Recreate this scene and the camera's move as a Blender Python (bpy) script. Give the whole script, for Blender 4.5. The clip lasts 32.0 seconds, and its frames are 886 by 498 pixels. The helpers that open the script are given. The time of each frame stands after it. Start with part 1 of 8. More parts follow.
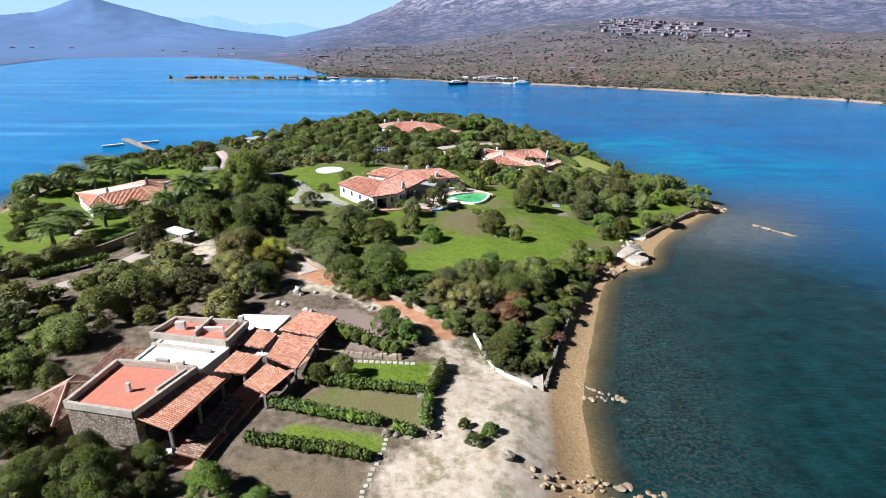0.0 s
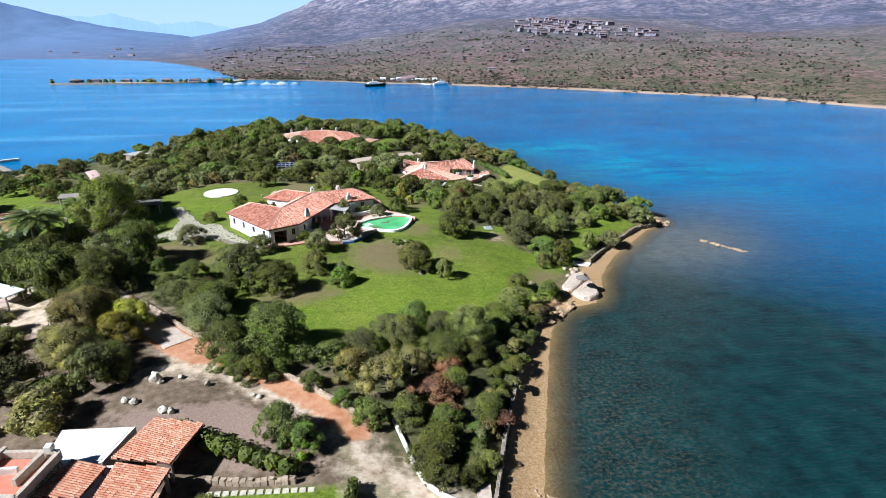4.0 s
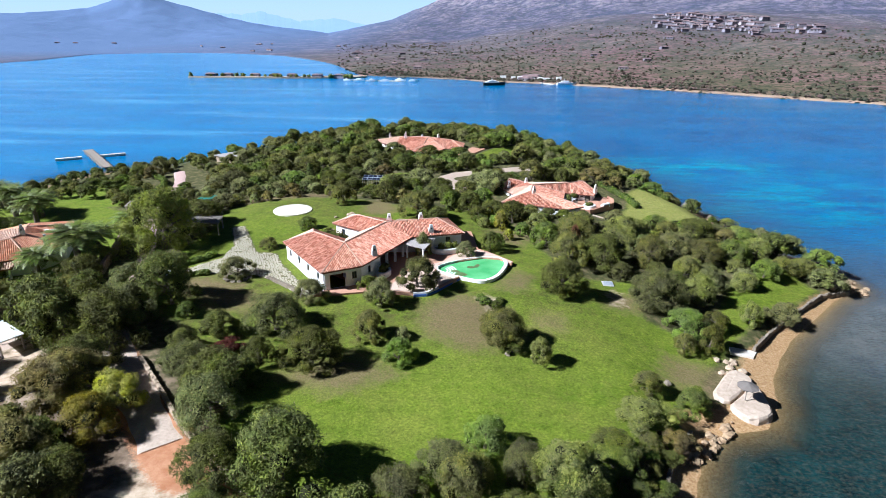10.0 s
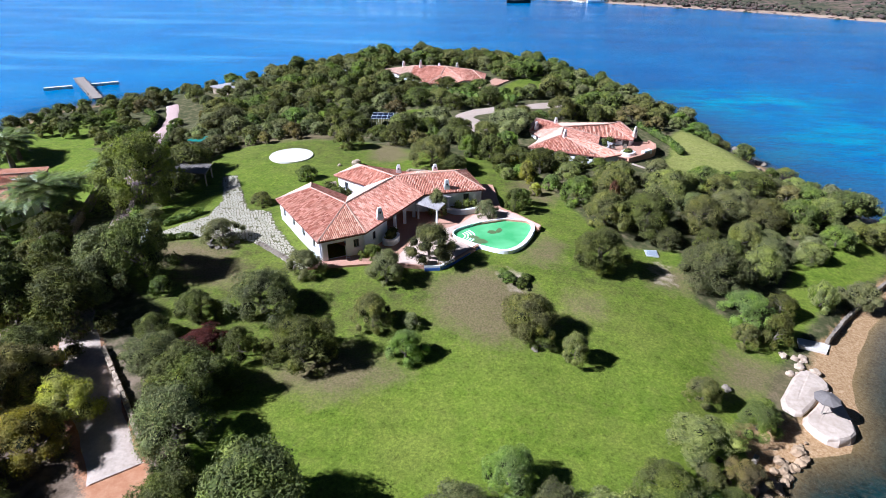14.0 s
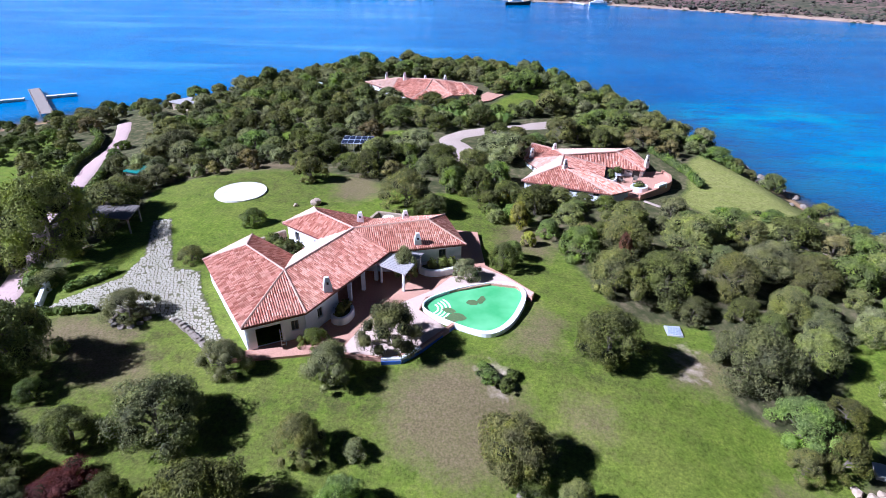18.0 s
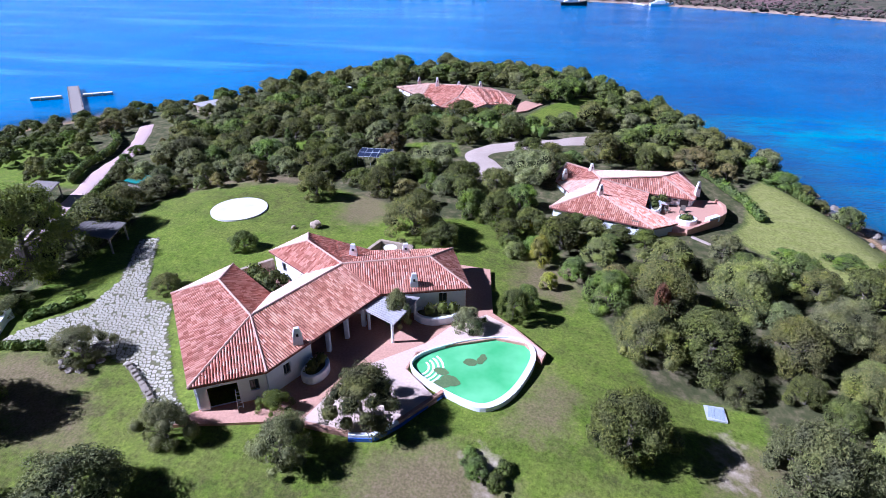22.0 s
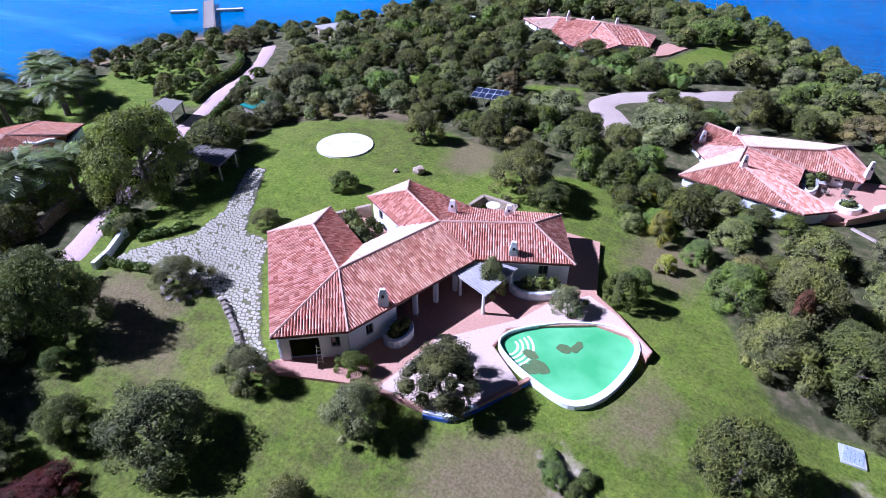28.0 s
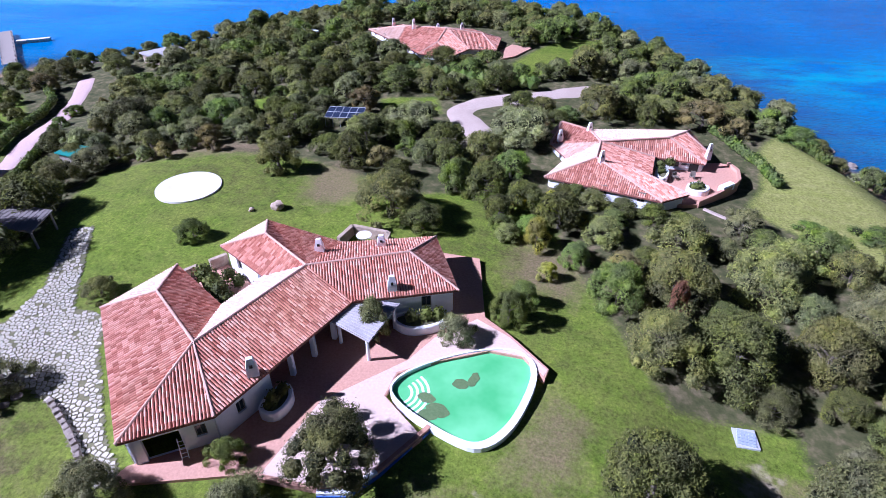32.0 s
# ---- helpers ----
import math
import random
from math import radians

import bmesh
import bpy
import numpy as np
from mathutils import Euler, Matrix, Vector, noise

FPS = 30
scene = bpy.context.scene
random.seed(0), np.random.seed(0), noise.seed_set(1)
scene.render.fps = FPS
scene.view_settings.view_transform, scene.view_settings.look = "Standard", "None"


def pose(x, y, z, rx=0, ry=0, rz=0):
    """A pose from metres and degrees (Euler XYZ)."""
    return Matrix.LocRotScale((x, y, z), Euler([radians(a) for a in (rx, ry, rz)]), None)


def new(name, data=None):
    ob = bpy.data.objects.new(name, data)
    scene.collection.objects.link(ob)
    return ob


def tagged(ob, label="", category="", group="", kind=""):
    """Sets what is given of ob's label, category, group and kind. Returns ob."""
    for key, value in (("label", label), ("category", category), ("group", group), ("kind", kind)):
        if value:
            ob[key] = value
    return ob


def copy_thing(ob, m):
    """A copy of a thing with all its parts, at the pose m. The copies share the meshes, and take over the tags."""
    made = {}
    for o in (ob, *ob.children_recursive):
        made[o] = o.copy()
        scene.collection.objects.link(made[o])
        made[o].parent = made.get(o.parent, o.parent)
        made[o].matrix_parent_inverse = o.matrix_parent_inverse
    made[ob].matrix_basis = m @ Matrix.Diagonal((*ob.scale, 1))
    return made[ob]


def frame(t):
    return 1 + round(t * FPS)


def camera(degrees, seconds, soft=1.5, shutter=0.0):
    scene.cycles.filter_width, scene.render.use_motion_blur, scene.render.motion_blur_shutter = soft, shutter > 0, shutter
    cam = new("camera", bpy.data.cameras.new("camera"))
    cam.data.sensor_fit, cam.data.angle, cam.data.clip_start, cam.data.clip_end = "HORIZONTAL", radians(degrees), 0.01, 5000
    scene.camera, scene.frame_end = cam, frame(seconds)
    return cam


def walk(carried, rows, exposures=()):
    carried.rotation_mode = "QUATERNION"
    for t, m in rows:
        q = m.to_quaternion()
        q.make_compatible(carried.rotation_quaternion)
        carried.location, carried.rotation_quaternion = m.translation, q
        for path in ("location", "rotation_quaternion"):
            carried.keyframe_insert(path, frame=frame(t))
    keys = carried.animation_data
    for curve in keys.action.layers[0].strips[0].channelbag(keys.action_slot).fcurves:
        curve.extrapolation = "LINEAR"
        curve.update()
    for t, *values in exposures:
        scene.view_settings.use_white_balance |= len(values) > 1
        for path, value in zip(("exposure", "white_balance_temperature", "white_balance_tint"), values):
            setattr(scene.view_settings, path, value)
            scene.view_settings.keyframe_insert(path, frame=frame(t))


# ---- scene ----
cam = camera(75.85, 32.0, soft=0.8)

# seconds, eye x, y, z, heading, tilt and roll in degrees
PATH = [
    (0.0, 0.00, 0.00, 40.50, 0.00, -20.76, 0.12),
    (0.5, 0.16, 2.50, 40.40, -1.15, -20.76, 0.11),
    (1.0, 0.33, 5.01, 40.32, -2.30, -20.75, 0.10),
    (1.5, 0.54, 7.52, 40.25, -3.35, -20.74, 0.10),
    (2.0, 0.80, 10.00, 40.21, -4.58, -20.73, 0.11),
    (2.5, 1.11, 12.48, 40.16, -5.88, -20.72, 0.12),
    (3.0, 1.49, 14.93, 40.12, -6.83, -20.71, 0.13),
    (3.5, 1.92, 17.36, 40.06, -7.46, -20.75, 0.13),
    (5.5, 3.84, 27.06, 39.82, -8.02, -20.76, 0.14),
    (6.0, 4.32, 29.45, 39.78, -7.94, -20.78, 0.14),
    (6.5, 4.80, 31.79, 39.75, -7.92, -20.78, 0.14),
    (7.0, 5.27, 34.08, 39.73, -7.89, -20.81, 0.14),
    (7.5, 5.72, 36.29, 39.69, -7.87, -20.81, 0.15),
    (8.0, 6.12, 38.41, 39.64, -7.88, -20.81, 0.18),
    (8.5, 6.44, 40.40, 39.56, -7.86, -20.79, 0.21),
    (9.0, 6.67, 42.26, 39.46, -4.79, -20.88, 0.25),
    (9.5, 6.79, 44.00, 39.38, 0.99, -20.99, 0.23),
    (10.0, 6.80, 45.64, 39.31, 4.19, -21.07, 0.23),
    (10.5, 6.73, 47.22, 39.28, 5.19, -21.10, 0.23),
    (11.0, 6.61, 48.73, 39.29, 5.83, -21.08, 0.24),
    (11.5, 6.48, 50.17, 39.30, 6.19, -21.90, 0.20),
    (12.0, 6.35, 51.61, 39.32, 6.18, -24.64, 0.19),
    (12.5, 6.23, 53.12, 39.34, 6.13, -27.91, 0.17),
    (13.0, 6.10, 54.77, 39.36, 6.19, -28.59, 0.16),
    (13.5, 5.97, 56.62, 39.37, 6.12, -28.61, 0.15),
    (14.0, 5.86, 58.65, 39.36, 6.08, -28.58, 0.14),
    (14.5, 5.81, 60.80, 39.33, 6.15, -28.59, 0.12),
    (16.5, 5.86, 69.82, 39.12, 6.39, -28.55, 0.07),
    (17.0, 6.16, 72.03, 39.04, 6.47, -28.67, 0.05),
    (17.5, 6.74, 74.17, 38.96, 6.31, -28.60, 0.10),
    (18.0, 7.50, 76.20, 38.88, 6.22, -28.55, 0.15),
    (18.5, 8.29, 78.09, 38.80, 6.25, -28.53, 0.18),
    (19.0, 9.02, 79.80, 38.72, 6.40, -28.54, 0.19),
    (19.5, 9.59, 81.33, 38.65, 6.54, -28.53, 0.17),
    (20.0, 10.02, 82.69, 38.58, 7.27, -28.54, 0.15),
    (20.5, 10.34, 83.90, 38.52, 8.62, -28.53, 0.11),
    (21.0, 10.57, 84.99, 38.47, 8.93, -28.55, 0.08),
    (21.5, 10.73, 85.99, 38.42, 9.64, -28.57, 0.04),
    (22.0, 10.85, 86.92, 38.40, 11.78, -28.66, 0.00),
    (22.5, 10.92, 87.80, 38.41, 14.46, -28.61, -0.03),
    (23.0, 10.96, 88.59, 38.45, 17.74, -28.64, -0.07),
    (23.5, 10.94, 89.23, 38.52, 21.00, -28.61, -0.10),
    (24.0, 10.88, 89.70, 38.57, 23.41, -28.63, -0.14),
    (24.5, 10.78, 90.03, 38.59, 24.63, -28.70, -0.20),
    (25.0, 10.65, 90.29, 38.58, 25.38, -29.22, -0.22),
    (25.5, 10.51, 90.53, 38.56, 25.78, -30.34, -0.22),
    (26.0, 10.35, 90.80, 38.54, 25.90, -33.06, -0.21),
    (26.5, 10.19, 91.12, 38.54, 25.82, -35.36, -0.21),
    (28.5, 9.56, 92.57, 38.56, 23.55, -35.31, -0.21),
    (29.0, 9.44, 92.84, 38.57, 22.79, -35.23, -0.20),
    (29.5, 9.38, 93.00, 38.57, 22.34, -35.27, -0.22),
    (30.0, 9.34, 93.20, 38.56, 22.24, -35.35, -0.23),
    (30.5, 9.27, 93.63, 38.54, 20.45, -35.38, -0.25),
    (31.0, 9.16, 94.47, 38.47, 18.34, -35.35, -0.25),
    (31.5, 9.01, 95.60, 38.38, 14.19, -35.18, -0.25),
    (32.0, 8.86, 96.86, 38.30, 9.71, -34.89, -0.24),
]


def flown(x, y, z, heading, tilt, roll):
    return pose(x, y, z, 0, 0, heading) @ pose(0, 0, 0, 90 + tilt) @ pose(0, 0, 0, 0, 0, roll)


walk(cam, [(row[0], flown(*row[1:])) for row in PATH], [(0.0, 0.86, 5350, 9), (9.0, 0.90, 5400, 11), (13.0, 0.90, 5180, 16), (19.0, 0.92, 4830, 28), (26.0, 0.84, 4630, 34), (30.0, 0.90, 4640, 37), (32.0, 0.90, 4760, 37)])

# ---- world, sun ----
SUN_DIR = Vector((0.749, 0.225, -0.616)).normalized()
world = bpy.data.worlds.new("sky")
scene.world = world
world.use_nodes = True
wn = world.node_tree
sky = wn.nodes.new("ShaderNodeTexSky")
sky.sky_type, sky.sun_disc = "NISHITA", False
sky.sun_elevation = radians(38.2)
sky.sun_rotation = math.atan2(-SUN_DIR.x, -SUN_DIR.y)
sky.air_density, sky.dust_density, sky.ozone_density = 0.7, 0.0, 3.0
wn.nodes["Background"].inputs[1].default_value = 0.0092
wn.links.new(sky.outputs[0], wn.nodes["Background"].inputs[0])
lamp = bpy.data.lights.new("sun", "SUN")
lamp.energy, lamp.angle, lamp.color = 5.0, radians(0.55), (1.0, 0.95, 0.87)
sun = new("sun", lamp)
sun.rotation_euler = SUN_DIR.to_track_quat("-Z", "Y").to_euler()


# ---- materials ----
def mat(name, build, rough=0.8, metal=0.0, spec=0.3):
    m = bpy.data.materials.new(name)
    m.use_nodes = True
    nt = m.node_tree
    b = nt.nodes["Principled BSDF"]
    b.inputs["Roughness"].default_value = rough
    b.inputs["Metallic"].default_value = metal
    b.inputs["Specular IOR Level"].default_value = spec
    build(nt, b)
    return m


def node(nt, kind, **values):
    n = nt.nodes.new(kind)
    for key, value in values.items():
        n.inputs[key].default_value = value
    return n


def place(nt, scale=None):
    g = nt.nodes.new("ShaderNodeNewGeometry")
    return g.outputs["Position"]


def noise_tex(nt, scale, detail=4.0, rough=0.55, at=None):
    n = node(nt, "ShaderNodeTexNoise", Scale=scale, Detail=detail, Roughness=rough)
    nt.links.new(at or place(nt), n.inputs["Vector"])
    return n.outputs["Fac"]


def ramp(nt, fac, *stops):
    r = nt.nodes.new("ShaderNodeValToRGB")
    e = r.color_ramp.elements
    while len(e) < len(stops):
        e.new(0.5)
    for k, (pos, col) in zip(e, stops):
        k.position, k.color = pos, (*col, 1) if len(col) == 3 else col
    nt.links.new(fac, r.inputs[0])
    return r.outputs[0]


def blend(nt, fac, a, b):
    m = nt.nodes.new("ShaderNodeMix")
    m.data_type = "RGBA"
    for sock, v in ((m.inputs[0], fac), (m.inputs[6], a), (m.inputs[7], b)):
        if isinstance(v, bpy.types.NodeSocket):
            nt.links.new(v, sock)
        else:
            sock.default_value = v if isinstance(v, float) else (*v, 1)
    return m.outputs[2]


def calc(nt, op, a, b=0.0):
    m = nt.nodes.new("ShaderNodeMath")
    m.operation = op
    for sock, v in zip(m.inputs, (a, b)):
        if isinstance(v, bpy.types.NodeSocket):
            nt.links.new(v, sock)
        else:
            sock.default_value = v
    return m.outputs[0]


def bump(nt, b, fac, strength, dist=0.05):
    k = node(nt, "ShaderNodeBump", Strength=strength, Distance=dist)
    nt.links.new(fac, k.inputs["Height"])
    nt.links.new(k.outputs[0], b.inputs["Normal"])


def speckled(c1, c2, c3=None, small=6.0, big=0.4, relief=0.3, dist=0.03):
    """Two scales of variation between two or three colours."""
    def build(nt, b):
        f = noise_tex(nt, small, 6)
        g = noise_tex(nt, big, 3)
        col = ramp(nt, f, (0.3, c1), (0.7, c2))
        col = blend(nt, calc(nt, "MULTIPLY", ramp(nt, g, (0.45, (0, 0, 0)), (0.7, (1, 1, 1))), 0.7), col, c3 or c1)
        nt.links.new(col, b.inputs["Base Color"])
        if relief:
            bump(nt, b, f, relief, dist)
    return build


def plain(c):
    def build(nt, b):
        b.inputs["Base Color"].default_value = (*c, 1)
    return build


def leafy(c1, c2, c3):
    """Leaf sprays: each differs a little, whole boughs and whole trees differ more."""
    def build(nt, b):
        g = nt.nodes.new("ShaderNodeNewGeometry")
        o = nt.nodes.new("ShaderNodeObjectInfo")
        col = ramp(nt, g.outputs["Random Per Island"], (0.0, c1), (0.5, c2), (1.0, c3))
        h = node(nt, "ShaderNodeHueSaturation")
        bough = noise_tex(nt, 0.55, 3, 0.6)
        hue = calc(nt, "ADD", calc(nt, "MULTIPLY", o.outputs["Random"], 0.035), calc(nt, "MULTIPLY", bough, 0.03))
        nt.links.new(calc(nt, "ADD", hue, 0.468), h.inputs["Hue"])
        nt.links.new(ramp(nt, bough, (0.3, (0.8, 0.8, 0.8)), (0.7, (1.1, 1.1, 1.1))), h.inputs["Saturation"])
        tree = calc(nt, "ADD", calc(nt, "MULTIPLY", o.outputs["Random"], 0.6), 0.72)
        nt.links.new(calc(nt, "MULTIPLY", tree, ramp(nt, bough, (0.32, (0.72, 0.72, 0.72)), (0.68, (1.3, 1.3, 1.3)))), h.inputs["Value"])
        nt.links.new(col, h.inputs["Color"])
        nt.links.new(h.outputs[0], b.inputs["Base Color"])
        tr = nt.nodes.new("ShaderNodeBsdfTranslucent")
        nt.links.new(h.outputs[0], tr.inputs["Color"])
        mx = node(nt, "ShaderNodeMixShader", Fac=0.15)
        nt.links.new(b.outputs[0], mx.inputs[1])
        nt.links.new(tr.outputs[0], mx.inputs[2])
        nt.links.new(mx.outputs[0], nt.nodes["Material Output"].inputs["Surface"])
    return build


LEAF = {
    "g": ((0.038, 0.055, 0.016), (0.070, 0.096, 0.027), (0.115, 0.145, 0.042)),
    "o": ((0.062, 0.080, 0.028), (0.110, 0.135, 0.048), (0.170, 0.190, 0.075)),
    "l": ((0.075, 0.110, 0.020), (0.135, 0.180, 0.035), (0.200, 0.245, 0.060)),
    "y": ((0.105, 0.120, 0.018), (0.175, 0.190, 0.030), (0.260, 0.265, 0.050)),
    "v": ((0.078, 0.098, 0.050), (0.130, 0.158, 0.084), (0.200, 0.232, 0.130)),
    "d": ((0.035, 0.042, 0.022), (0.065, 0.075, 0.034), (0.105, 0.112, 0.055)),
    "t": ((0.075, 0.075, 0.034), (0.120, 0.116, 0.055), (0.175, 0.165, 0.085)),
    "s": ((0.052, 0.072, 0.034), (0.090, 0.120, 0.054), (0.140, 0.172, 0.082)),
    "r": ((0.045, 0.018, 0.016), (0.080, 0.030, 0.024), (0.120, 0.052, 0.038)),
    "k": ((0.080, 0.040, 0.030), (0.130, 0.068, 0.050), (0.190, 0.110, 0.085)),
    "b": ((0.035, 0.060, 0.016), (0.065, 0.100, 0.026), (0.105, 0.145, 0.042)),
    "c": ((0.030, 0.048, 0.016), (0.055, 0.080, 0.026), (0.090, 0.115, 0.042)),
    "e": ((0.085, 0.110, 0.028), (0.145, 0.178, 0.048), (0.215, 0.245, 0.080)),
}
LEAF = {k: tuple((r * 1.68, g * 1.36, b * 0.95) if k in "gsc" else (r * 1.72, g * 1.72, b * 0.95) if k == "e" else (r * 1.72, g * 1.48, b * 0.95) if k != "l" else (r * 1.2, g * 1.17, b * 0.9) for r, g, b in v) for k, v in LEAF.items()}
leaf_mat = {k: mat("leaves_" + k, leafy(*v), 0.7, 0, 0.12) for k, v in LEAF.items()}
# near-black crown filling: the shade between boughs is put into its colour
m_core_shade = mat("under_leaves", speckled((0.022, 0.026, 0.010), (0.045, 0.048, 0.020), relief=0.6, dist=0.2), 0.9, 0, 0.1)
m_bark = mat("bark", speckled((0.10, 0.08, 0.06), (0.2, 0.17, 0.13), relief=0.6), 0.9)
m_frond = mat("palm_frond", leafy((0.085, 0.115, 0.022), (0.15, 0.19, 0.036), (0.24, 0.27, 0.06)), 0.5)


def tile_build(a, b_, c):
    def build(nt, b):
        g = nt.nodes.new("ShaderNodeNewGeometry")
        col = ramp(nt, g.outputs["Random Per Island"], (0.0, a), (0.5, b_), (1.0, c))
        st = ramp(nt, noise_tex(nt, 0.6, 5, 0.6), (0.42, (0, 0, 0)), (0.72, (1, 1, 1)))
        col = blend(nt, calc(nt, "MULTIPLY", st, 0.4), col, (0.52, 0.30, 0.21))
        nt.links.new(col, b.inputs["Base Color"])
        bump(nt, b, noise_tex(nt, 12, 4), 0.3, 0.02)
    return build


m_tile = mat("clay_tile", tile_build((0.40, 0.135, 0.082), (0.66, 0.29, 0.195), (0.82, 0.47, 0.35)), 0.85)
# paler copy of the clay tile, laid on chosen roof planes
m_tile_pale = mat("pale_clay_tile", tile_build((0.56, 0.36, 0.26), (0.68, 0.47, 0.36), (0.78, 0.60, 0.48)), 0.85)
m_ridge = mat("ridge_tile", speckled((0.50, 0.30, 0.22), (0.66, 0.46, 0.36)), 0.9)
m_tile_old = mat("old_clay_tile", tile_build((0.22, 0.115, 0.075), (0.34, 0.19, 0.125), (0.54, 0.38, 0.27)), 0.9)
m_tile_orange = mat("orange_clay_tile", tile_build((0.50, 0.19, 0.105), (0.62, 0.28, 0.165), (0.70, 0.40, 0.26)), 0.85)
m_tile_bed = mat("tile_bed", speckled((0.20, 0.075, 0.055), (0.28, 0.11, 0.08)), 0.9)
m_white = mat("white_render", speckled((0.84, 0.85, 0.86), (0.90, 0.91, 0.92), (0.78, 0.78, 0.78), 3.0, 0.5, 0.15), 0.8)
m_cream = mat("cream_concrete", speckled((0.66, 0.62, 0.54), (0.78, 0.74, 0.66), (0.55, 0.50, 0.42), 4.0, 0.5, 0.2), 0.85)
m_palepave = mat("pale_pink_paving", speckled((0.58, 0.43, 0.34), (0.70, 0.55, 0.45), (0.62, 0.48, 0.38), 5.0, 0.4, 0.2), 0.8)
m_terra = mat("terracotta_paving", speckled((0.46, 0.245, 0.165), (0.60, 0.345, 0.24), (0.52, 0.30, 0.21), 5.0, 0.35, 0.2), 0.8)
m_redroof = mat("red_roof_screed", speckled((0.56, 0.17, 0.10), (0.66, 0.24, 0.15), (0.5, 0.2, 0.14), 2.0, 0.3, 0.1), 0.8)


def masonry(c1, c2, c3, size):
    """Rubble stones with darker recessed joints."""
    def build(nt, b):
        v = node(nt, "ShaderNodeTexVoronoi", Scale=size)
        v.feature = "DISTANCE_TO_EDGE"
        w = node(nt, "ShaderNodeTexVoronoi", Scale=size)
        for n in (v, w):
            nt.links.new(place(nt), n.inputs["Vector"])
        col = ramp(nt, w.outputs["Color"], (0.2, c1), (0.5, c2), (0.8, c3))
        col = blend(nt, ramp(nt, noise_tex(nt, 5, 5), (0.4, (0, 0, 0)), (0.7, (0.5, 0.5, 0.5))), col, c1)
        joint = ramp(nt, v.outputs["Distance"], (0.02, (0, 0, 0)), (0.1, (1, 1, 1)))
        nt.links.new(blend(nt, joint, (0.10, 0.08, 0.06), col), b.inputs["Base Color"])
        bump(nt, b, joint, 0.9, 0.08)
    return build


m_stone = mat("granite_masonry", masonry((0.26, 0.19, 0.13), (0.40, 0.31, 0.22), (0.52, 0.43, 0.33), 3.6), 0.9)
m_granite = mat("granite", speckled((0.20, 0.165, 0.125), (0.33, 0.28, 0.22), (0.16, 0.13, 0.10), 3.0, 0.6, 0.7, 0.1), 0.9)
m_sandrock = mat("pale_rock", speckled((0.36, 0.27, 0.19), (0.52, 0.42, 0.31), (0.27, 0.21, 0.15), 3.0, 0.5, 0.6, 0.1), 0.9)
m_wood = mat("weathered_wood", speckled((0.28, 0.24, 0.20), (0.42, 0.37, 0.32), (0.34, 0.29, 0.25), 5.0, 0.8, 0.3), 0.85)
m_thatch = mat("grey_reed", speckled((0.34, 0.32, 0.31), (0.50, 0.47, 0.46), (0.3, 0.28, 0.27), 9.0, 0.8, 0.5), 0.9)
m_dark = mat("dark_opening", speckled((0.02, 0.018, 0.016), (0.035, 0.03, 0.028), relief=0), 0.6)
m_glass = mat("window_glass", plain((0.03, 0.04, 0.05)), 0.08, 0, 0.6)
m_blue = mat("blue_paint", speckled((0.05, 0.12, 0.42), (0.08, 0.18, 0.52)), 0.6)
m_shutter = mat("green_grey_shutter", speckled((0.16, 0.14, 0.11), (0.22, 0.19, 0.15)), 0.7)
m_asphalt = mat("pink_drive", speckled((0.50, 0.34, 0.30), (0.62, 0.46, 0.42), (0.50, 0.38, 0.34), 5.0, 0.3, 0.2), 0.9)
m_gravel = mat("pale_gravel", speckled((0.40, 0.31, 0.25), (0.54, 0.44, 0.36), (0.42, 0.33, 0.26), 6.0, 0.3, 0.3), 0.9)
m_pale_platform = mat("bleached_rock", speckled((0.46, 0.365, 0.28), (0.62, 0.52, 0.42), (0.38, 0.295, 0.22), 2.0, 0.45, 0.5, 0.08), 0.9)
m_slip = mat("old_concrete", speckled((0.45, 0.36, 0.285), (0.60, 0.50, 0.41), (0.34, 0.26, 0.19), 3.0, 0.3, 0.3), 0.9)
m_bleached = mat("bleached_stone", speckled((0.50, 0.45, 0.36), (0.70, 0.65, 0.55), (0.30, 0.27, 0.21), 4.0, 1.1, 0.7, 0.1), 0.9)
m_slab = mat("pale_flagstone", speckled((0.44, 0.405, 0.30), (0.62, 0.57, 0.46), (0.40, 0.37, 0.25), 4.0, 0.7, 0.3), 0.85)
m_bed = mat("paving_joint", speckled((0.12, 0.12, 0.055), (0.21, 0.19, 0.10)), 0.95)
m_metal = mat("painted_steel", speckled((0.55, 0.56, 0.57), (0.65, 0.66, 0.67), relief=0), 0.45, 0.3)
m_panel = mat("solar_cell", plain((0.03, 0.04, 0.07)), 0.15, 0, 0.6)
m_canvas = mat("grey_canvas", speckled((0.17, 0.15, 0.135), (0.24, 0.215, 0.195)), 0.9)


# ---- geometry helpers ----
def from_arrays(name, verts, faces, material=None, parent=None, label="", smooth=False):
    me = bpy.data.meshes.new(name)
    me.from_pydata([tuple(v) for v in verts], [], faces)
    me.update()
    if smooth:
        me.polygons.foreach_set("use_smooth", [True] * len(me.polygons))
    if material:
        me.materials.append(material)
    ob = new(name, me)
    if parent:
        ob.parent = parent
    if label:
        ob["label"] = label
    return ob


def part(name, bm, material, parent=None, label=""):
    me = bpy.data.meshes.new(name)
    bm.normal_update()
    bm.to_mesh(me)
    bm.free()
    me.materials.append(material)
    ob = new(name, me)
    if parent:
        ob.parent = parent
    if label:
        ob["label"] = label
    return ob


def thing(name, at, label, category, group="", kind=""):
    ob = new(name)
    ob.location = at
    ob.empty_display_size = 0.2
    return tagged(ob, label, category, group, kind)


